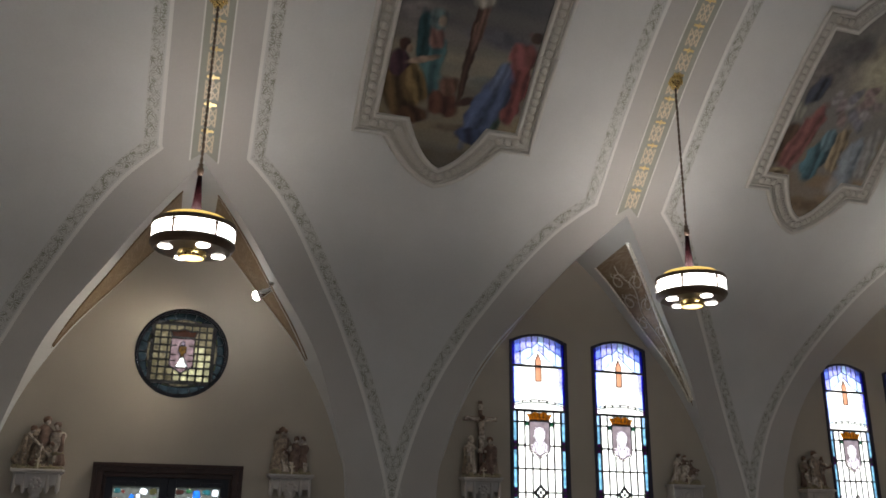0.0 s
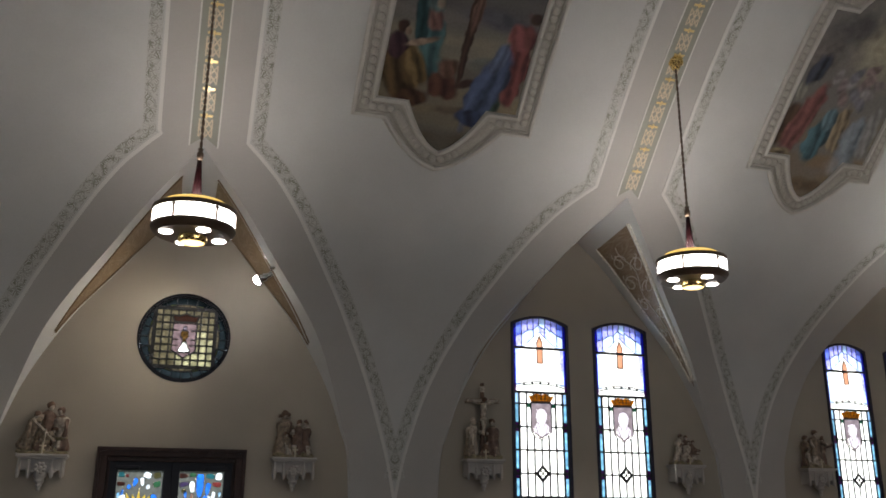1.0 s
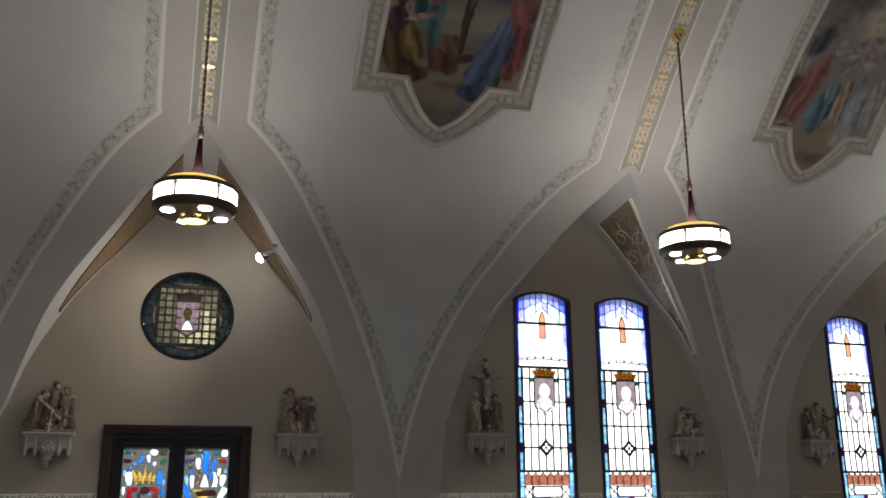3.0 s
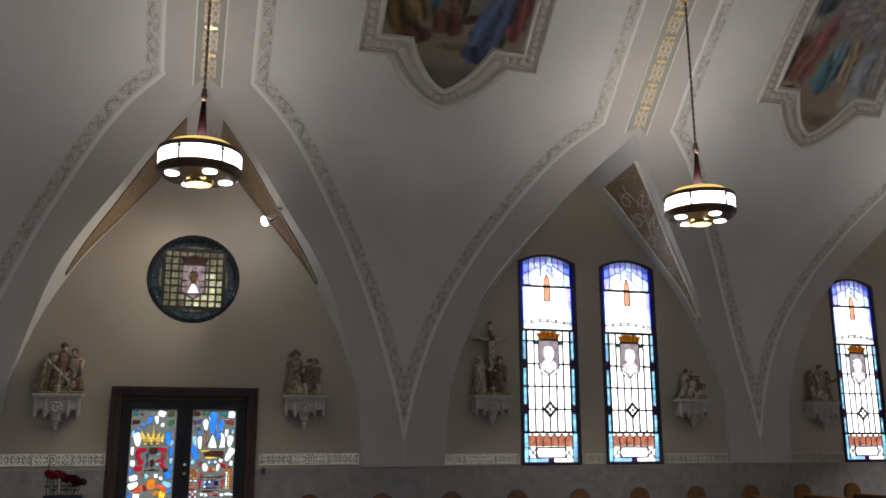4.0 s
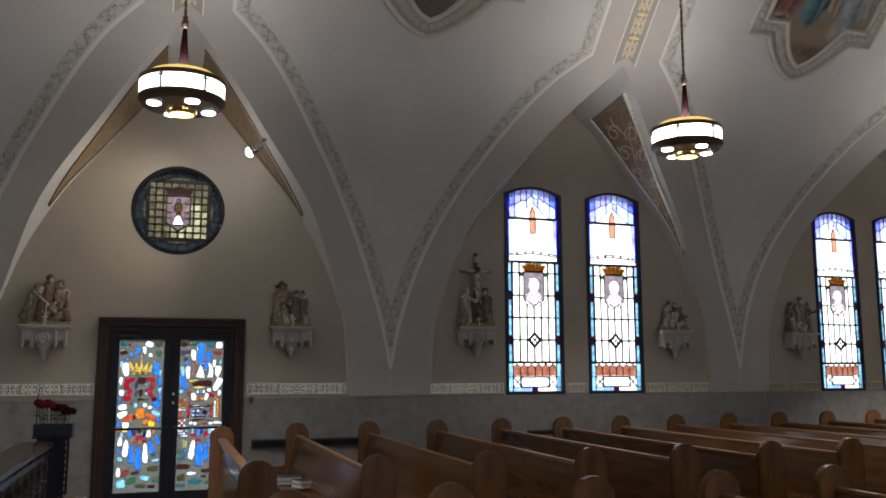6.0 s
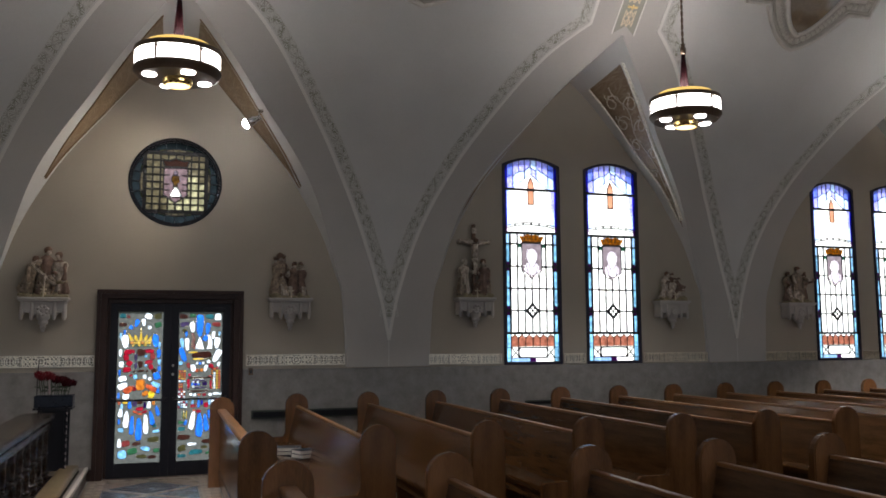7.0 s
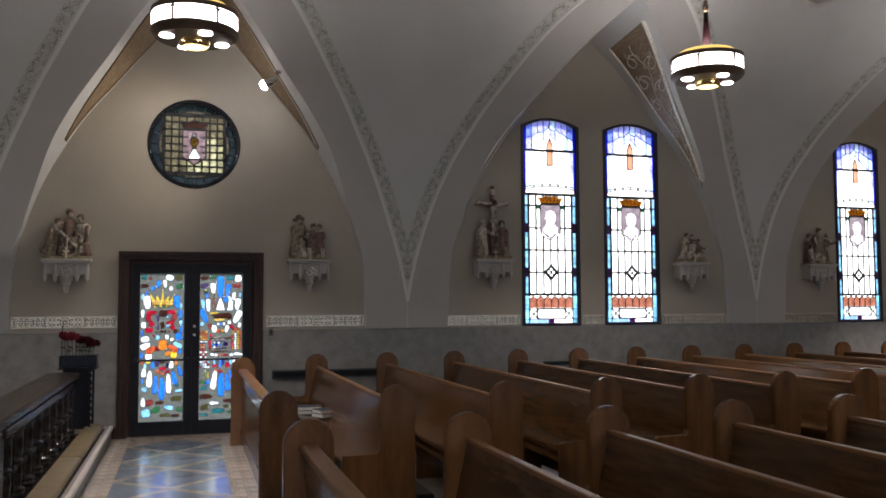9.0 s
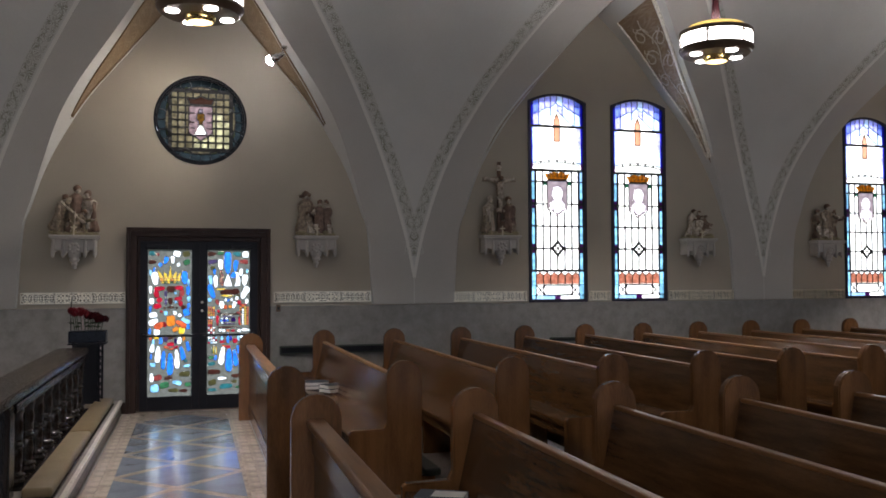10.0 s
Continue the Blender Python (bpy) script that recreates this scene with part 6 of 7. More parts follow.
    for u, v, w, h, lean in ((-0.19, 1.244, 0.034, 0.043, 0.4), (0.134, 1.191, 0.049, 0.048, -0.4), (-0.129, 1.08, 0.034, 0.034, 0), (-0.142, 0.959, 0.034, 0.125, 0), (0.134, 0.954, 0.024, 0.106, 0), (0.054, 0.824, 0.044, 0.029, 0), (0.081, 0.694, 0.049, 0.058, 0), (-0.085, 0.684, 0.049, 0.034, 0), (-0.007, 0.617, 0.054, 0.034, 0)):
        pebble(o, u, v, w, h, "red", lean)
    for u, v, w, h, lean in ((-0.041, 1.133, 0.039, 0.048, 0), (0.181, 1.15, 0.034, 0.034, 0), (-0.007, 0.827, 0.034, 0.024, 0), (-0.061, 0.627, 0.039, 0.024, -0.3)):
        pebble(o, u, v, w, h, "orange", lean)
    for u, v, w, h, lean in ((0.059, 0.966, 0.054, 0.043, 0),):
        pebble(o, u, v, w, h, "violet", lean)
    for u, v, w, h, lean in ((0.029, 0.742, 0.02, 0.082, 0),):
        pebble(o, u, v, w, h, "blue", lean)
    # blocks of amber and white beside the middle emblem
    for x0, z0, nx, nz, colours in ((-0.250, 1.125, 3, 4, ("orange", "amber", "yellow", "orange")), (-0.250, 1.00, 3, 1, ("white", "pale")), (-0.250, 0.96, 2, 3, ("orange", "red", "amber")), (-0.250, 0.865, 3, 3, ("white", "red", "white", "orange")),
                                    (0.150, 1.125, 4, 8, ("amber", "yellow", "amber", "white", "orange")), (0.122, 1.165, 4, 1, ("red", "orange", "white")), (-0.250, 0.735, 4, 3, ("white", "pale", "red", "white"))):
        for j in range(nz):
            for i in range(nx):
                pebble(o, x0 + 0.030 * i, z0 - 0.031 * j, 0.023, 0.024, colours[(3 * i + 5 * j) % len(colours)])
    for k in range(8):
        a = 2 * math.pi * k / 8
        pebble(o, -0.055 + 0.040 * math.cos(a), 0.957 + 0.040 * math.sin(a), 0.024, 0.024, "white" if k % 2 else "sky")
    pebble(o, -0.055, 0.957, 0.03, 0.03, "blue")
    for k in range(4):
        pebble(o, -0.205 + 0.016 * k, 0.58, 0.012, 0.10, "yellow" if k % 2 else "green")
    return o


for side, pieces in ((-1, left_glass()), (1, right_glass())):
    leaf_x = side * 0.367
    w = 0.731
    leaf = bmesh.new()
    lw, gw = w / 2, 0.272
    z0, z1 = 0.005, DOOR[2] - 0.155
    g0, g1 = 0.19, 2.075
    box(leaf, -lw, -gw, -0.01, 0.035, z0, z1, 0.003)
    box(leaf, gw, lw, -0.01, 0.035, z0, z1, 0.003)
    box(leaf, -gw, gw, -0.01, 0.035, z0, g0, 0.003)
    box(leaf, -gw, gw, -0.01, 0.035, g1, z1, 0.003)
    leaf_ob = part("door_leaf", leaf, M["door_metal"], door)
    leaf_ob.location = (leaf_x, 0, 0)
    kept = []
    for pts, colour in pieces:
        mid = (sum(q[0] for q in pts) / len(pts), sum(q[1] for q in pts) / len(pts))
        if not any(inside(mid, k) or sum(inside(q, k) for q in pts) > 3 for k, _ in kept):
            kept.append((pts, colour))
    pieces = [([(max(-0.268, min(0.268, u)), g0 + max(0.01, min(1.88, v))) for u, v in pts], colour) for pts, colour in kept]
    mb = bmesh.new()
    sheet(mb, -gw, gw, g0, g1, 0.004, [shrunk(q, 0.002) for q, _ in pieces], 0.006)
    part("glass_matrix", mb, DG["matrix"], leaf_ob, "grey translucent matrix between the glass")
    for i, (pts, colour) in enumerate(pieces):
        part("pane", prism(pts, "y", 0.0004 * (i % 12) - 0.002, 0.0080 + 0.0004 * (i % 12)), DG[colour], leaf_ob)
    rod = tube([(-gw - 0.05, -0.055, 0.965), (gw + 0.05, -0.055, 0.965)], 0.014)
    part("push_bar", rod, M["door_metal"], leaf_ob)
    for e in (-1, 1):
        part("bar_bracket", boxed(e * (gw + 0.045) - 0.02, e * (gw + 0.045) + 0.02, -0.06, -0.008, 0.94, 0.99, 0.006), M["door_metal"], leaf_ob)
    if side > 0:
        part("meeting_stile", boxed(-lw - 0.03, -lw + 0.025, 0.036, 0.05, 0.005, z1, 0.003), M["door_metal"], leaf_ob)
    part("door_closer", boxed(-0.30 if side < 0 else 0.02, -0.02 if side < 0 else 0.30, -0.065, -0.008, g1 + 0.012, g1 + 0.055, 0.008), M["door_metal"], leaf_ob)
    for z in (1.28, 1.39):
        d = lathe([(0.0, 0.0), (0.018, 0.0), (0.016, 0.012), (0.0, 0.014)], 12)
        bmesh.ops.rotate(d, matrix=Matrix.Rotation(math.pi / 2, 3, "X"), verts=d.verts[:])
        bmesh.ops.translate(d, vec=(-side * (lw - 0.028), -0.008, z), verts=d.verts[:])
        if side > 0:
            # white instead of metal: the lock's highlight is put into its colour
            part("lock", d, M["marble"], leaf_ob)

# ---- corbels and statues ----
def corbel(x, z, w):
    c = thing("corbel", (x, WALL, z), "off-white plaster corbel shelf with scalloped apron and pendant", "corbel", "corbel shelves on the wall")
    h = w / 2
    part("shelf", boxed(-h, h, -0.24, 0.0, -0.034, 0.0, 0.008), M["stone"], c)
    part("moulding", boxed(-h + 0.018, h - 0.018, -0.225, 0.0, -0.056, -0.034, 0.008), M["stone"], c)
    b = h - 0.035
    pts = [(-b, -0.056), (b, -0.056), (b, -0.245)]
    for k in range(4):
        x0, x1 = b - 2 * b * k / 4, b - 2 * b * (k + 1) / 4
        drop = -0.245 if k in (0, 3) else -0.27
        for i in range(1, 7):
            a = math.pi * i / 7
            pts.append(((x0 + x1) / 2 + (x0 - x1) / 2 * math.cos(a), drop + 0.062 * math.sin(a)))
        if k < 3:
            pts.append((x1, -0.255 if k != 1 else -0.30))
    pts.append((-b, -0.245))
    apron = part("apron", prism(pts, "y", -0.185, 0.0), M["stone"], c)
    for s in (-1, 1):
        for k in (0.5, 0.96):
            p = lathe([(0.0, -0.282), (0.012, -0.272), (0.022, -0.245), (0.024, -0.20), (0.016, -0.075), (0.010, -0.058)], 8)
            bmesh.ops.translate(p, vec=(s * k * b, -0.188, 0), verts=p.verts[:])
            part("drop", p, M["stone"], apron, "", True)
    body = lathe([(0.0, -0.425), (0.018, -0.418), (0.026, -0.40), (0.016, -0.385), (0.034, -0.372), (0.036, -0.352), (0.026, -0.340), (0.056, -0.322), (0.060, -0.300), (0.046, -0.286), (0.074, -0.262), (0.080, -0.20), (0.06, -0.10)], 16)
    bmesh.ops.translate(body, vec=(0, -0.135, 0), verts=body.verts[:])
    part("pendant", body, M["stone"], c, "", True)
    d = bmesh.new()
    for i in range(8):
        a = 2 * math.pi * i / 8 + 0.3
        m = Matrix.Translation((0.052 * math.cos(a), -0.215, -0.165 + 0.052 * math.sin(a))) @ Matrix.Diagonal((0.025, 0.016, 0.025, 1))
        bmesh.ops.create_icosphere(d, subdivisions=1, radius=1, matrix=m)
    bmesh.ops.create_icosphere(d, subdivisions=1, radius=1, matrix=Matrix.Translation((0, -0.205, -0.165)) @ Matrix.Diagonal((0.045, 0.020, 0.045, 1)))
    part("rosette", d, M["stone"], apron, "", True)
    g = bmesh.new()
    box(g, -0.008, 0.008, -0.238, -0.226, 0.0, 0.13, 0.002)
    box(g, -0.038, 0.038, -0.238, -0.226, 0.085, 0.101, 0.002)
    cross = tagged(part("small_cross", g, M["old_ivory"]), "small ivory cross standing on a plaster corbel", "cross", "small crosses on the corbels")
    cross.location = (x, WALL, z)
    return c


TONES = [M["statue"], M["statue_dark"], M["statue_cream"], M["statue_russet"], M["statue_moss"]]


def toned(bm, start, tone):
    bm.faces.ensure_lookup_table()
    for f in bm.faces[start:]:
        f.material_index = tone


def draped(bm, x, y, z, h, lean=0.0, turn=0.0, robe=0, cloak=3, hair=1, reach=()):
    """An upright draped form, plain: fluted robe, cloak over one side, head with dark hair, sleeves."""
    v0 = len(bm.verts)
    w = h * 0.150
    f0 = len(bm.faces)
    lathe([(w * 1.20, 0), (w * 1.32, h * 0.08), (w * 1.08, h * 0.28), (w * 0.88, h * 0.48), (w * 1.02, h * 0.60), (w * 1.18, h * 0.70), (w * 0.92, h * 0.77), (w * 0.46, h * 0.81), (w * 0.36, h * 0.85)], 24, bm)
    bm.verts.ensure_lookup_table()
    for v in bm.verts[v0:]:
        a, q = math.atan2(v.co.y, v.co.x), v.co.z / h
        k = 1 + (0.20 * (1 - q) + 0.05) * math.sin(7 * a + 4 * turn + 3.0 * q) * (1.0 if q < 0.75 else 0.0)
        v.co.x, v.co.y = v.co.x * k, v.co.y * 0.78 * k
    bm.faces.ensure_lookup_table()
    for f in bm.faces[f0:]:
        c = f.calc_center_median()
        f.material_index = cloak if c.x + 0.5 * c.z * math.sin(3 * turn + 1) > w * 0.25 or c.z > h * 0.74 else robe
    f0 = len(bm.faces)
    bmesh.ops.create_icosphere(bm, subdivisions=2, radius=h * 0.072, matrix=Matrix.Translation((0, -h * 0.05, h * 0.905)) @ Matrix.Diagonal((0.9, 1, 1.2, 1)))
    toned(bm, f0, 2)
    f0 = len(bm.faces)
    bmesh.ops.create_icosphere(bm, subdivisions=2, radius=h * 0.090, matrix=Matrix.Translation((0, -h * 0.030, h * 0.935)) @ Matrix.Diagonal((0.95, 1, 1.05, 1)))
    toned(bm, f0, hair)
    for side, (hx, hy, hz) in reach:
        f0 = len(bm.faces)
        top, hand = Vector((side * w * 0.95, -w * 0.2, h * 0.71)), Vector((hx, hy, hz))
        mid = (top + hand) / 2 + Vector((side * w * 0.35, -w * 0.25, -h * 0.05))
        tube([top, mid, hand], h * 0.046, 8, bm)
        toned(bm, f0, cloak if side > 0 else robe)
        f0 = len(bm.faces)
        bmesh.ops.create_icosphere(bm, subdivisions=1, radius=h * 0.042, matrix=Matrix.Translation(hand))
        toned(bm, f0, 2)
    bm.verts.ensure_lookup_table()
    m = Matrix.Translation((x, y, z)) @ Matrix.Rotation(lean, 4, "Y") @ Matrix.Rotation(turn, 4, "Z")
    bmesh.ops.transform(bm, matrix=m, verts=bm.verts[v0:])


def rocks(bm, w, seed):
    r = random.Random(seed)
    f0 = len(bm.faces)
    box(bm, -w / 2, w / 2, -0.20, -0.02, 0.0, 0.030, 0.008)
    for i in range(16):
        m = Matrix.Translation((r.uniform(-w / 2.2, w / 2.2), r.uniform(-0.18, -0.05), 0.035)) @ Matrix.Diagonal((r.uniform(0.03, 0.07), 0.04, r.uniform(0.02, 0.055), 1))
        bmesh.ops.create_icosphere(bm, subdivisions=1, radius=1, matrix=m)
    toned(bm, f0, 4)


def statue(x, z, w, build, seed, label):
    bm = bmesh.new()
    rocks(bm, w, seed)
    build(bm)
    for v in bm.verts:
        if v.co.z > 0.06:
            v.co += noise.noise_vector(v.co * 15 + Vector((seed * 3.1, 0, 0))) * 0.014 + noise.noise_vector(v.co * 38) * 0.009
    bmesh.ops.recalc_face_normals(bm, faces=bm.faces[:])
    ob = tagged(part("statue", bm, TONES, smooth=True), label, "statue", "stations on the wall")
    ob.location = (x, WALL, z)
    return ob


def beam(bm, a, b, r, tone):
    f0 = len(bm.faces)
    tube([a, b], r, 4, bm)
    toned(bm, f0, tone)


def fallen_group(bm):
    draped(bm, -0.02, -0.06, 0.06, 0.56, 0.06, 0.5, 0, 3, 1, ((-1, (-0.12, -0.06, 0.30)),))
    draped(bm, 0.17, -0.07, 0.04, 0.52, -0.03, -0.5, 2, 3, 3, ((1, (0.10, -0.08, 0.16)), (-1, (-0.12, -0.08, 0.30))))
    draped(bm, -0.22, -0.10, 0.05, 0.46, 0.22, 0.9, 0, 2, 1, ((1, (0.22, -0.04, 0.22)), (-1, (-0.06, -0.08, 0.14))))
    draped(bm, -0.06, -0.14, 0.02, 0.34, 0.55, 0.2, 3, 0, 1, ((1, (0.10, -0.05, 0.10)),))
    draped(bm, 0.10, -0.14, 0.00, 0.26, -0.75, 0.3, 2, 0, 1)
    beam(bm, (-0.16, -0.17, 0.40), (0.12, -0.17, 0.15), 0.020, 2)
    beam(bm, (0.0, -0.19, 0.30), (0.0, -0.19, 0.03), 0.010, 2)
    beam(bm, (0.13, -0.16, 0.18), (0.24, -0.12, 0.20), 0.020, 4)


def meeting_group(bm):
    draped(bm, -0.15, -0.07, 0.03, 0.56, 0.02, 0.3, 0, 0, 1, ((1, (0.12, -0.10, 0.30)),))
    draped(bm, -0.07, -0.05, 0.08, 0.50, -0.10, 0.9, 3, 0, 0)
    draped(bm, 0.03, -0.12, 0.03, 0.44, 0.04, 0.2, 2, 3, 1, ((-1, (-0.10, -0.08, 0.26)),))
    draped(bm, 0.13, -0.08, 0.03, 0.45, 0.05, -0.6, 3, 2, 1, ((-1, (-0.14, -0.08, 0.24)),))
    draped(bm, -0.05, -0.15, 0.02, 0.30, -0.25, 0.5, 2, 0, 1)
    beam(bm, (-0.22, -0.10, 0.52), (-0.08, -0.12, 0.54), 0.022, 1)


def stooping_group(bm):
    draped(bm, -0.10, -0.07, 0.03, 0.42, 0.12, 0.4, 0, 2, 1, ((1, (0.16, -0.08, 0.22)),))
    draped(bm, 0.00, -0.06, 0.04, 0.39, 0.16, -0.3, 3, 3, 1)
    draped(bm, -0.17, -0.11, 0.02, 0.30, 0.35, 0.8, 2, 0, 1, ((1, (0.16, -0.05, 0.14)),))
    draped(bm, 0.02, -0.13, 0.02, 0.24, 0.95, 0.2, 0, 2, 1)
    draped(bm, 0.06, -0.10, 0.08, 0.22, 0.95, 0.6, 3, 0, 1)
    draped(bm, -0.04, -0.14, 0.03, 0.33, 0.30, -0.5, 2, 3, 1, ((1, (0.15, -0.06, 0.20)),))
    draped(bm, 0.07, -0.09, 0.03, 0.34, 0.25, 0.3, 0, 3, 1, ((1, (0.13, -0.06, 0.24)),))


def standing_group(bm):
    draped(bm, -0.13, -0.07, 0.03, 0.47, -0.05, 0.4, 3, 0, 1, ((-1, (-0.10, -0.10, 0.26)),))
    draped(bm, 0.00, -0.10, 0.03, 0.55, 0.02, 0.1, 2, 0, 1, ((1, (0.15, -0.10, 0.34)), (-1, (-0.12, -0.10, 0.30))))
    draped(bm, 0.12, -0.06, 0.03, 0.44, 0.16, -0.4, 0, 3, 1, ((1, (0.14, -0.06, 0.38)),))
    draped(bm, -0.14, -0.14, 0.02, 0.26, -0.15, 0.4, 0, 2, 1)
    beam(bm, (0.17, -0.08, 0.42), (0.19, -0.08, 0.50), 0.026, 1)


STATIONS = [
    (-1.420, 2.240, 0.57, 0.55, fallen_group, "painted plaster relief of draped forms under a slanting beam"),
    (1.563, 2.260, 0.58, 0.50, meeting_group, "painted plaster relief of standing draped forms on a corbel"),
    (7.380, 2.276, 0.54, 0.47, stooping_group, "low painted plaster relief of bent draped forms on a corbel"),
    (9.730, 2.265, 0.54, 0.44, standing_group, "painted plaster relief of upright draped forms on a corbel"),
]
for i, (sx, sz, cw, sw, build, label) in enumerate(STATIONS):
    corbel(sx, sz, cw)
    statue(sx, sz, sw, build, i, label)


def crucifix_group(bm):
    f0 = len(bm.faces)
    box(bm, -0.026, 0.026, -0.11, -0.06, 0.03, 1.05, 0.005)
    box(bm, -0.245, 0.245, -0.112, -0.062, 0.775, 0.825, 0.005)
    toned(bm, f0, 1)
    f0 = len(bm.faces)
    box(bm, -0.038, 0.038, -0.12, -0.112, 0.92, 1.00, 0.003)
    for s in (-1, 1):
        tube([(0, -0.13, 0.735), (s * 0.10, -0.14, 0.765), (s * 0.22, -0.13, 0.812)], 0.016, 7, bm)
    tube([(0, -0.135, 0.76), (0.01, -0.145, 0.66), (0, -0.14, 0.56)], 0.040, 10, bm)
    tube([(-0.015, -0.14, 0.52), (-0.012, -0.15, 0.44), (0, -0.135, 0.33)], 0.021, 8, bm)
    tube([(0.018, -0.14, 0.52), (0.016, -0.155, 0.43), (0.005, -0.135, 0.33)], 0.021, 8, bm)
    bmesh.ops.create_icosphere(bm, subdivisions=2, radius=0.052, matrix=Matrix.Translation((0, -0.14, 0.535)) @ Matrix.Diagonal((1, 0.7, 0.8, 1)))
    toned(bm, f0, 2)
    f0 = len(bm.faces)
    bmesh.ops.create_icosphere(bm, subdivisions=2, radius=0.040, matrix=Matrix.Translation((0.012, -0.15, 0.812)))
    toned(bm, f0, 1)
    draped(bm, -0.165, -0.10, 0.03, 0.52, 0.02, 0.5, 0, 2, 2, ((1, (0.06, -0.12, 0.34)),))
    draped(bm, 0.155, -0.10, 0.03, 0.52, -0.02, -0.5, 3, 0, 1, ((-1, (-0.06, -0.12, 0.32)),))
    draped(bm, -0.035, -0.15, 0.02, 0.24, 0.35, 0.4, 3, 1, 1)


corbel(4.172, 2.292, 0.575)
statue(4.172, 2.292, 0.50, crucifix_group, 7, "painted plaster crucifix with two draped forms on a corbel")


# ---- spotlights ----
def spotlight(place, target, watts, angle):
    d = (Vector(target) - Vector(place)).normalized()
    s = thing("spotlight", place, "chromed swivel spotlight, lit, on the side vault", "spotlight", "spotlights in the side vaults")
    q = d.to_track_quat("-Z", "Y").to_matrix().to_4x4()
    can = lathe([(0.0, 0.15), (0.022, 0.147), (0.030, 0.12), (0.036, 0.11), (0.038, 0.07), (0.056, 0.055), (0.062, -0.04), (0.056, -0.04), (0.050, 0.0)], 20)
    bmesh.ops.transform(can, matrix=q, verts=can.verts[:])
    can_ob = part("can", can, M["chrome"], s, "chromed lamp can", True)
    face = bmesh.new()
    bmesh.ops.create_icosphere(face, subdivisions=3, radius=0.060, matrix=q @ Matrix.Translation((0, 0, -0.055)) @ Matrix.Diagonal((1, 1, 0.8, 1)))
    part("bulb", face, M["spot_glow"], can_ob, "lit bulb", True)
    side = Vector((1, 0, 0.35))
    part("arm", tube([Vector((0, 0, 0)) + 0.06 * side.normalized(), 0.10 * side + Vector((0, 0, 0.05)), 0.13 * side + Vector((0.0, 0.0, 0.12))], 0.013), M["chrome"], s)
    part("base", boxed(0.09, 0.16, -0.035, 0.035, 0.13, 0.17, 0.010), M["chrome"], s)
    data = bpy.data.lights.new("spot", "SPOT")
    data.energy, data.color, data.spot_size, data.spot_blend, data.shadow_soft_size = watts, (1.0, 0.90, 0.76), radians(angle), 0.9, 0.04
    ob = new("spot", data)
    ob.matrix_world = look(Vector(place) + d * 0.11, target)


spotlight((0.95, 10.85, 4.45), (-1.45, 11.35, 3.2), 27, 100)


# ---- pews ----
PEW = 0.922
HEAD = [(0.14 * math.cos(a), 0.90 + 0.14 * math.sin(a)) for a in np.linspace(0, math.pi, 13)]


def end_panel(y0, y1, seat=True):
    pts = HEAD + ([(-0.14, 0.56), (-0.165, 0.515), (-0.42, 0.51), (-0.44, 0.49), (-0.44, 0.0)] if seat else [(-0.14, 0.0)]) + [(0.14, 0.0)]
    bm = prism(pts[::-1], "y", y0, y1)
    es = [e for e in bm.edges if abs((e.verts[0].co - e.verts[1].co).y) < 1e-6]
    bmesh.ops.bevel(bm, geom=es, offset=0.008, segments=2, affect="EDGES")
    return bm


def pew(length, label, group):
    p = thing("pew", (0, 0, 0), label, "pew", group)
    part("end_panel", end_panel(0.0, 0.065), M["oak_end"], p)
    part("end_panel", end_panel(length - 0.065, length), M["oak_end"], p)
    back = [(-0.010, 0.885), (0.025, 0.885), (-0.082, 0.42), (-0.117, 0.42)]
    rest = part("backrest", prism(back, "y", 0.066, length - 0.066), M["oak"], p)
    part("top_rail", boxed(-0.018, 0.032, 0.066, length - 0.066, 0.866, 0.894, 0.007), M["oak_rail_lit"], rest)
    seat = [(-0.43, 0.455), (-0.425, 0.47), (-0.105, 0.445), (-0.105, 0.412), (-0.43, 0.425)]
    bench = part("seat", prism(seat, "y", 0.066, length - 0.066), M["oak"], p)
    part("seat_apron", boxed(-0.40, -0.375, 0.066, length - 0.066, 0.33, 0.424, 0.004), M["oak"], bench)
    part("bottom_rail", boxed(-0.01, 0.015, 0.066, length - 0.066, 0.06, 0.40, 0.004), M["oak"], p)
    for s in (1 / 3, 2 / 3):
        part("support", boxed(-0.38, 0.0, length * s - 0.02, length * s + 0.02, 0.0, 0.41, 0.004), M["oak_end"], p)
    k = boxed(0.20, 0.34, 0.15, length - 0.15, 0.09, 0.15, 0.015)
    kn = part("kneeler", k, M["kneeler"], p, "dark green padded kneeler")
    part("kneeler_leg", boxed(0.02, 0.30, 0.18, 0.22, 0.0, 0.09, 0.004), M["oak_end"], kn)
    part("kneeler_leg", boxed(0.02, 0.30, length - 0.22, length - 0.18, 0.0, 0.09, 0.004), M["oak_end"], kn)
    return p


PEWX = [1.59 + PEW * k for k in range(12)]
base_a = pew(4.40, "brown oak pew with rounded end panels, standing beside the wall aisle", "oak pews of the wall block")
base_b = pew(3.90, "brown oak pew with rounded end panels, polished and worn", "oak pews of the nave block")
for k, px in enumerate(PEWX):
    ya, yb = 6.58 + 0.03 * (px - 1.6), 4.87 + 0.03 * (px - 1.6)
    if k == 0:
        base_a.matrix_basis, base_b.matrix_basis = pose(px, ya, 0), pose(px, yb - 3.90, 0)
    else:
        copy_thing(base_a, pose(px, ya, 0))
        if k < 9:
            copy_thing(base_b, pose(px, yb - 3.90, 0))


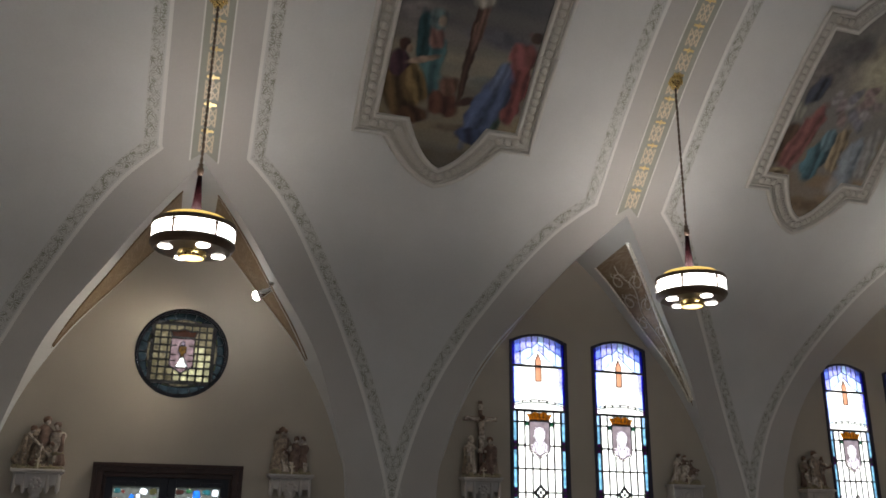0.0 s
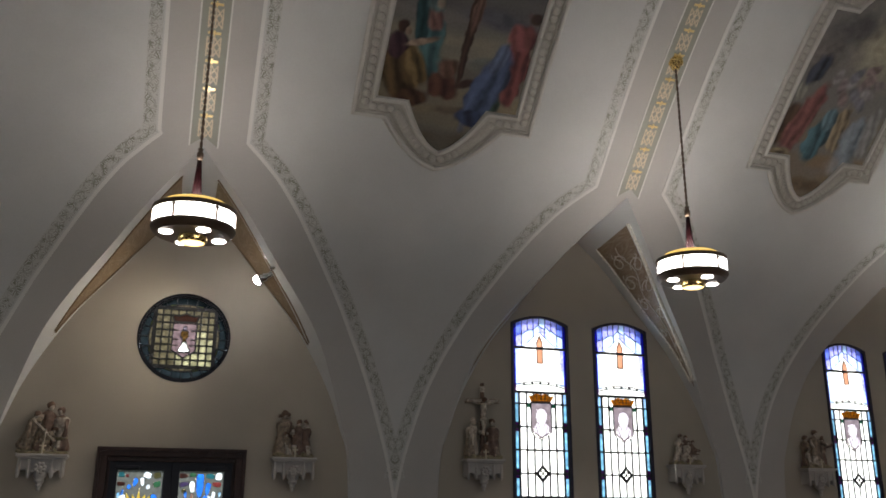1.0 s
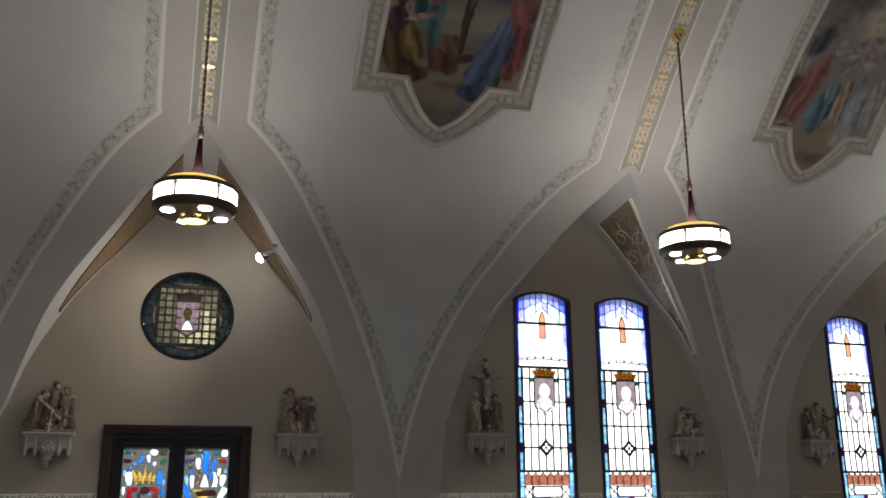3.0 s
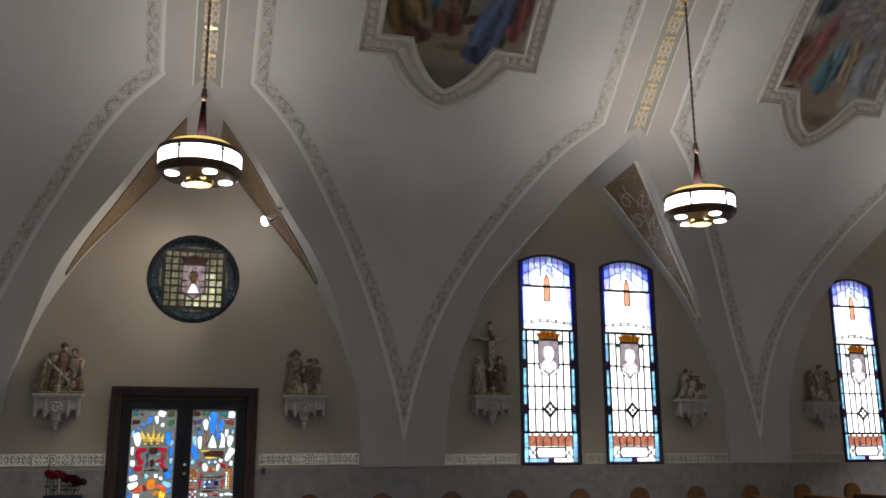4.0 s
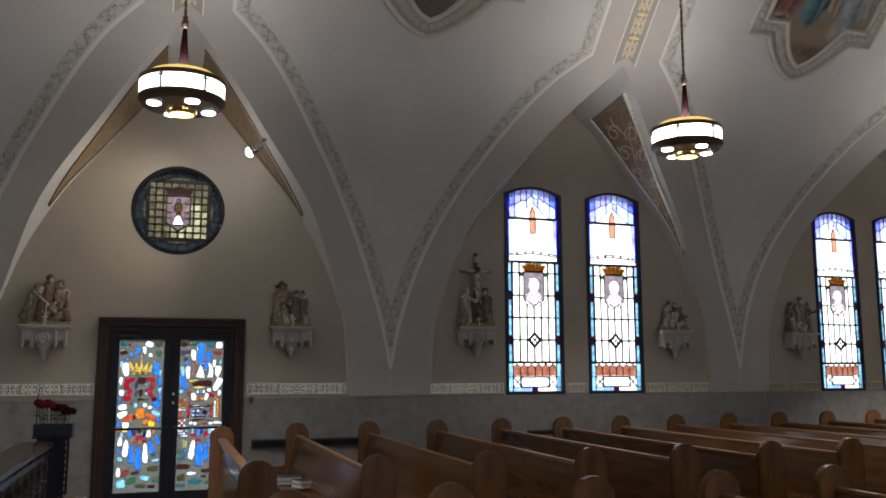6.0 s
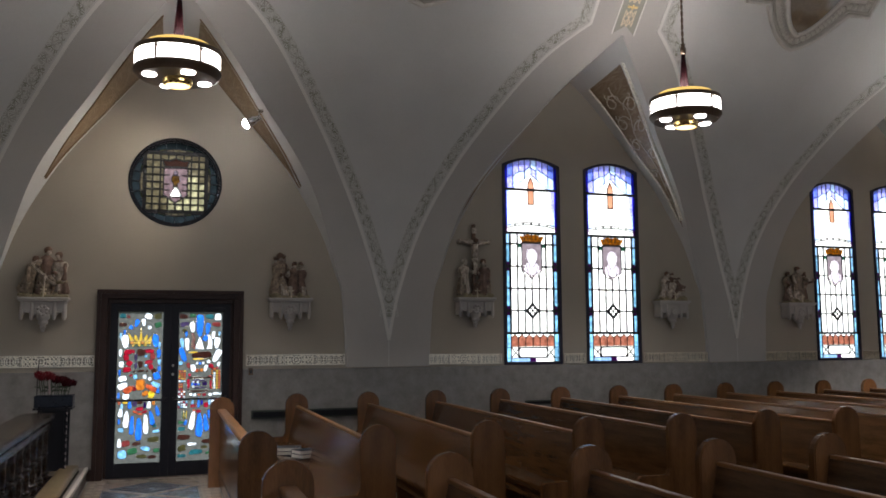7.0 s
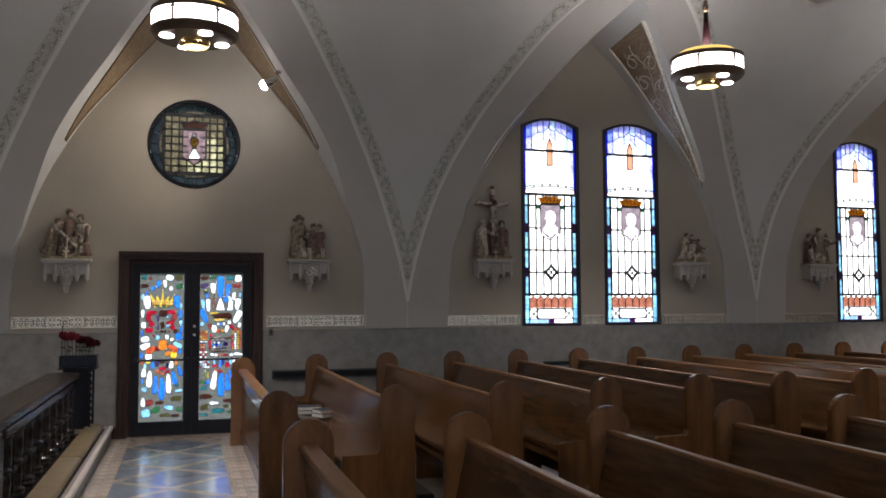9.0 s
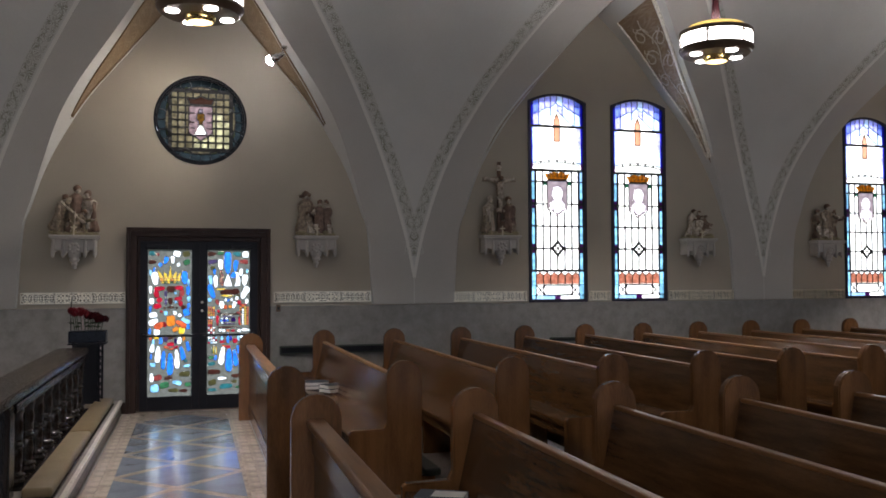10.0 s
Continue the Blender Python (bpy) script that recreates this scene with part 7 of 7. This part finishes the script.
def pew_screen(y0, y1, slats, label):
    s = thing("pew_screen", (0.66, y0, 0), label, "pew screen", "oak screens before the first pews")
    L = y1 - y0
    part("end_panel", end_panel(0.0, 0.065, False), M["oak_end"], s)
    part("end_panel", end_panel(L - 0.065, L, False), M["oak_end"], s)
    part("top_rail", boxed(-0.055, 0.045, 0.066, L - 0.066, 0.86, 0.905, 0.014), M["oak_rail_lit"], s)
    part("upper_rail", boxed(-0.03, 0.02, 0.066, L - 0.066, 0.72, 0.858, 0.006), M["oak"], s)
    part("bottom_rail", boxed(-0.03, 0.02, 0.066, L - 0.066, 0.05, 0.20, 0.006), M["oak"], s)
    if slats:
        n = int((L - 0.13) / 0.19)
        me = None
        for i in range(n):
            y = 0.066 + (L - 0.132) * (i + 0.5) / n
            if me is None:
                o = part("slat", boxed(-0.022, 0.012, -0.065, 0.065, 0.20, 0.72, 0.006), M["oak_end"], s)
                me = o.data
                o.location = (0, y, 0)
            else:
                shared("slat", me, s, (0, y, 0))
    else:
        part("panel", boxed(-0.015, 0.005, 0.066, L - 0.066, 0.20, 0.72), M["oak"], s)
    part("book_ledge", boxed(0.03, 0.24, 0.10, L - 0.10, 0.62, 0.64, 0.005), M["oak"], s)
    return s


pew_screen(6.44, 10.60, True, "slatted oak screen with rounded posts before the wall pews")
pew_screen(0.95, 4.87, False, "panelled oak screen with rounded posts before the nave pews")


def book(x, y, z, rz, w=0.15, d=0.22, t=0.03, label="dark blue hymn book lying on a pew seat"):
    b = thing("hymn_book", (x, y, z), label, "book", "hymn books on the pews", rz=rz)
    part("cover", boxed(-w / 2, w / 2, -d / 2, d / 2, 0, 0.003), M["cover"], b)
    part("cover", boxed(-w / 2, w / 2, -d / 2, d / 2, t - 0.003, t), M["cover"], b)
    part("pages", boxed(-w / 2 + 0.004, w / 2 - 0.004, -d / 2 + 0.004, d / 2 - 0.004, 0.003, t - 0.003), M["paper"], b, "white page edges")
    part("spine", boxed(w / 2 - 0.003, w / 2, -d / 2, d / 2, 0.003, t - 0.003), M["cover"], b)


for k in range(2):
    book(1.31, 9.60, 0.468 + 0.041 * k, 78 + 5 * k, 0.20, 0.28, 0.040)
    book(1.47, 9.29, 0.468 + 0.041 * k, 118 - 6 * k, 0.20, 0.28, 0.040)
book(1.30, 4.54, 0.468, 62, 0.19, 0.27, 0.04)
leaflet = thing("leaflet", (1.34, 4.52, 0.5085), "folded white paper leaflet lying on a hymn book", "leaflet", rz=62)
part("sheet", boxed(-0.06, 0.06, -0.09, 0.09, 0, 0.002), M["paper"], leaflet)

# ---- communion rail ----
step = thing("altar_step", (0, 0, 0), "grey stone step with a white marble edge before the altar rail", "step", kind="structure")
part("riser", boxed(-3.2, -0.872, 6.385, 11.535, 0.0, 0.128), M["floor"], step)
part("nosing", prism([(-3.2, 6.35), (-0.855, 6.35), (-0.855, 11.535), (-0.892, 11.535), (-0.892, 6.395), (-3.2, 6.395)], "z", 0.128, 0.172), M["marble"], step, "white marble edge")
part("tread", boxed(-3.2, -0.893, 6.396, 11.535, 0.129, 0.170), M["altar_floor"], step)
rail = thing("altar_rail", (0, 0, 0), "dark turned-wood altar rail with broad top on balusters", "railing")
part("base_rail", boxed(-1.345, -1.145, 6.8, 10.65, 0.171, 0.215, 0.012), M["dark_wood"], rail)
top = [(-1.52, 0.845), (-1.52, 0.885), (-1.50, 0.90), (-1.19, 0.90), (-1.17, 0.885), (-1.17, 0.845), (-1.21, 0.81), (-1.48, 0.81)]
part("top_rail", prism(top, "y", 5.55, 10.75), M["rail_top"], rail)
part("under_rail", boxed(-1.33, -1.185, 6.65, 10.65, 0.747, 0.811, 0.010), M["dark_wood"], rail)
part("newel_post", boxed(-1.40, -1.20, 6.48, 6.66, 0.171, 0.811, 0.012), M["dark_wood"], rail)
part("newel_post", boxed(-1.40, -1.20, 5.60, 5.76, 0.0, 0.811, 0.012), M["dark_wood"], rail)
bal = lathe([(1.3 * r, z) for r, z in ((0.058, 0.214), (0.058, 0.255), (0.044, 0.262), (0.062, 0.270), (0.062, 0.284), (0.046, 0.295), (0.040, 0.31), (0.047, 0.38), (0.044, 0.465), (0.038, 0.477), (0.054, 0.484), (0.054, 0.500), (0.038, 0.508), (0.047, 0.54), (0.050, 0.64), (0.046, 0.715), (0.055, 0.732), (0.055, 0.748))], 16)
b0 = part("baluster", bal, M["dark_wood"], rail, "", True)
b0.location = (-1.245, 6.86, 0)
for i in range(1, 9):
    shared("baluster", b0.data, rail, (-1.245, 6.86 + 0.445 * i, 0))
for y0, y1 in ((6.46, 8.78), (8.80, 11.12)):
    kp = thing("kneeling_cushion", (0, 0, 0), "long tan leather kneeling cushion on the altar step", "cushion", "kneeling cushions along the altar rail")
    part("pad", boxed(-1.125, -0.925, y0, y1, 0.19, 0.262, 0.024), M["leather"], kp, "", True)
    part("board", boxed(-1.135, -0.918, y0 - 0.012, y1 - 0.005, 0.171, 0.192, 0.004), M["dark_wood"], kp)

# ---- flower stand ----
stand = thing("flower_stand", (-1.20, 10.98, 0.171), "dark stand with a blue planter of dark red roses", "flower stand")
for sx in (-1, 1):
    for sy in (-1, 1):
        part("leg", boxed(sx * 0.14 - 0.018, sx * 0.14 + 0.018, sy * 0.14 - 0.018, sy * 0.14 + 0.018, 0, 0.80, 0.005), M["black"], stand)
part("side_panel", boxed(-0.12, 0.12, -0.10, 0.10, 0.06, 0.78, 0.004), M["black"], stand)
part("top", boxed(-0.21, 0.21, -0.17, 0.17, 0.755, 0.775, 0.006), M["black"], stand)
# reflections along the stand's edge, drawn as small pale blocks
for k in range(9):
    part("bead", boxed(0.148, 0.160, -0.163, -0.158, 0.10 + 0.075 * k, 0.128 + 0.075 * k + 0.012 * (k % 2), 0.002), M["bead"], stand, "pale block drawn for a glint on the stand's edge")
pot = part("planter", boxed(-0.205, 0.205, -0.14, 0.14, 0.776, 0.915, 0.012), M["planter"], stand, "dark blue glazed planter")
part("stake", tube([(-0.185, -0.05, 0.90), (-0.188, -0.05, 1.16), (-0.175, -0.05, 1.30), (-0.155, -0.05, 1.315), (-0.150, -0.05, 1.295)], 0.005, 6), M["black"], pot, "thin dark hooked stake")
part("ribbon", prism([(-0.055, 0.93), (-0.03, 0.93), (-0.045, 1.12), (-0.065, 1.12)], "y", -0.125, -0.121), M["bead"], pot, "pale ribbon among the roses")
rnd = random.Random(7)
for i in range(13):
    bx, by = -0.17 + 0.028 * i + rnd.uniform(-0.01, 0.01), rnd.uniform(-0.10, 0.10)
    bz = 1.150 - 0.30 * (bx + 0.19) + rnd.uniform(-0.03, 0.03)
    part("stem", tube([(bx * 0.8, by * 0.8, 0.90), (bx, by, bz)], 0.005, 5), M["leaf"], pot)
    bm = bmesh.new()
    for q in range(9):
        a, rr = 2.4 * q, 0.010 + 0.0048 * q
        bmesh.ops.create_icosphere(bm, subdivisions=1, radius=0.032, matrix=Matrix.Translation((bx + rr * math.cos(a), by + rr * math.sin(a), bz + 0.012 - 0.003 * q)) @ Matrix.Rotation(a, 4, "Z") @ Matrix.Rotation(0.35, 4, "Y") @ Matrix.Diagonal((0.35, 0.95, 1.25, 1)))
    part("rose", bm, M["rose_bright" if i < 5 else "rose"], pot, "bright red rose" if i < 5 else "")
    for k in range(2):
        a = rnd.uniform(0, 6.28)
        p = Vector((bx * 0.9, by * 0.9, 0.95 + 0.04 * k))
        d = Vector((math.cos(a), math.sin(a), 0.4)) * 0.07
        s = Vector((-math.sin(a), math.cos(a), 0)) * 0.02
        lf = bmesh.new()
        q = [lf.verts.new(v) for v in (p, p + d * 0.5 + s, p + d, p + d * 0.5 - s, p + d * 0.5 + Vector((0, 0, 0.012)))]
        for f in ((0, 1, 4), (1, 2, 4), (2, 3, 4), (3, 0, 4)):
            lf.faces.new([q[j] for j in f])
        part("leaf", lf, M["leaf"], pot)

# ---- aisle floor ----
aisle = thing("aisle_floor", (0, 0, 0), "slate and tan diamond tile floor of the cross aisle", "tile floor", kind="structure")
XL, XR, XC = -0.66, 0.42, -0.12
part("bedding", boxed(-0.845, 0.64, 4.6, 11.53, 0.0, 0.004), M["tile_tan"], aisle)
hw, hp = (XR - XL) / 2, 0.5
dia = [(0, -hp + 0.068), (hw - 0.072, 0), (0, hp - 0.068), (-hw + 0.072, 0)]
tri = [(0, -hp + 0.064), (hw - 0.078, -0.0), (0, hp - 0.064)]
D0 = part("tile", prism(dia, "z", 0.004, 0.0055), M["tile_blue"], aisle)
T0 = part("tile", prism(tri, "z", 0.004, 0.0055), M["tile_blue"], aisle)
D0.location, T0.location = (XC, 4.8 + 0.3, 0), (XL + 0.012, 4.6 + 0.0, 0)
y = 5.3
while y < 11.2:
    shared("tile", D0.data, aisle, (XC, y + 0.5, 0))
    shared("tile", T0.data, aisle, (XL + 0.012, y, 0))
    shared("tile", T0.data, aisle, (XR - 0.012, y, 0), (0, 0, math.pi))
    y += 1.0
S0 = None
for x0, x1 in ((-0.84, -0.74), (-0.738, -0.637), (0.437, 0.536), (0.538, 0.636)):
    y, odd = 4.7, 0
    while y < 11.4:
        if S0 is None:
            S0 = part("border_tile", boxed(-0.048, 0.048, -0.0985, 0.0985, 0.004, 0.0058), M["tile_tan"], aisle)
            S0.location = ((x0 + x1) / 2, y, 0)
        else:
            shared("border_tile", S0.data, aisle, ((x0 + x1) / 2, y, 0))
        y += 0.2

box_ob = thing("thermostat", (1.075, WALL - 0.002, 1.30), "small brown thermostat box on the wall beside the door", "thermostat")
part("body", boxed(-0.028, 0.028, -0.07, 0.0, -0.045, 0.045, 0.006), M["bronze"], box_ob)
part("dial", boxed(-0.015, 0.015, -0.074, -0.07, -0.02, 0.02, 0.002), M["lead"], box_ob)
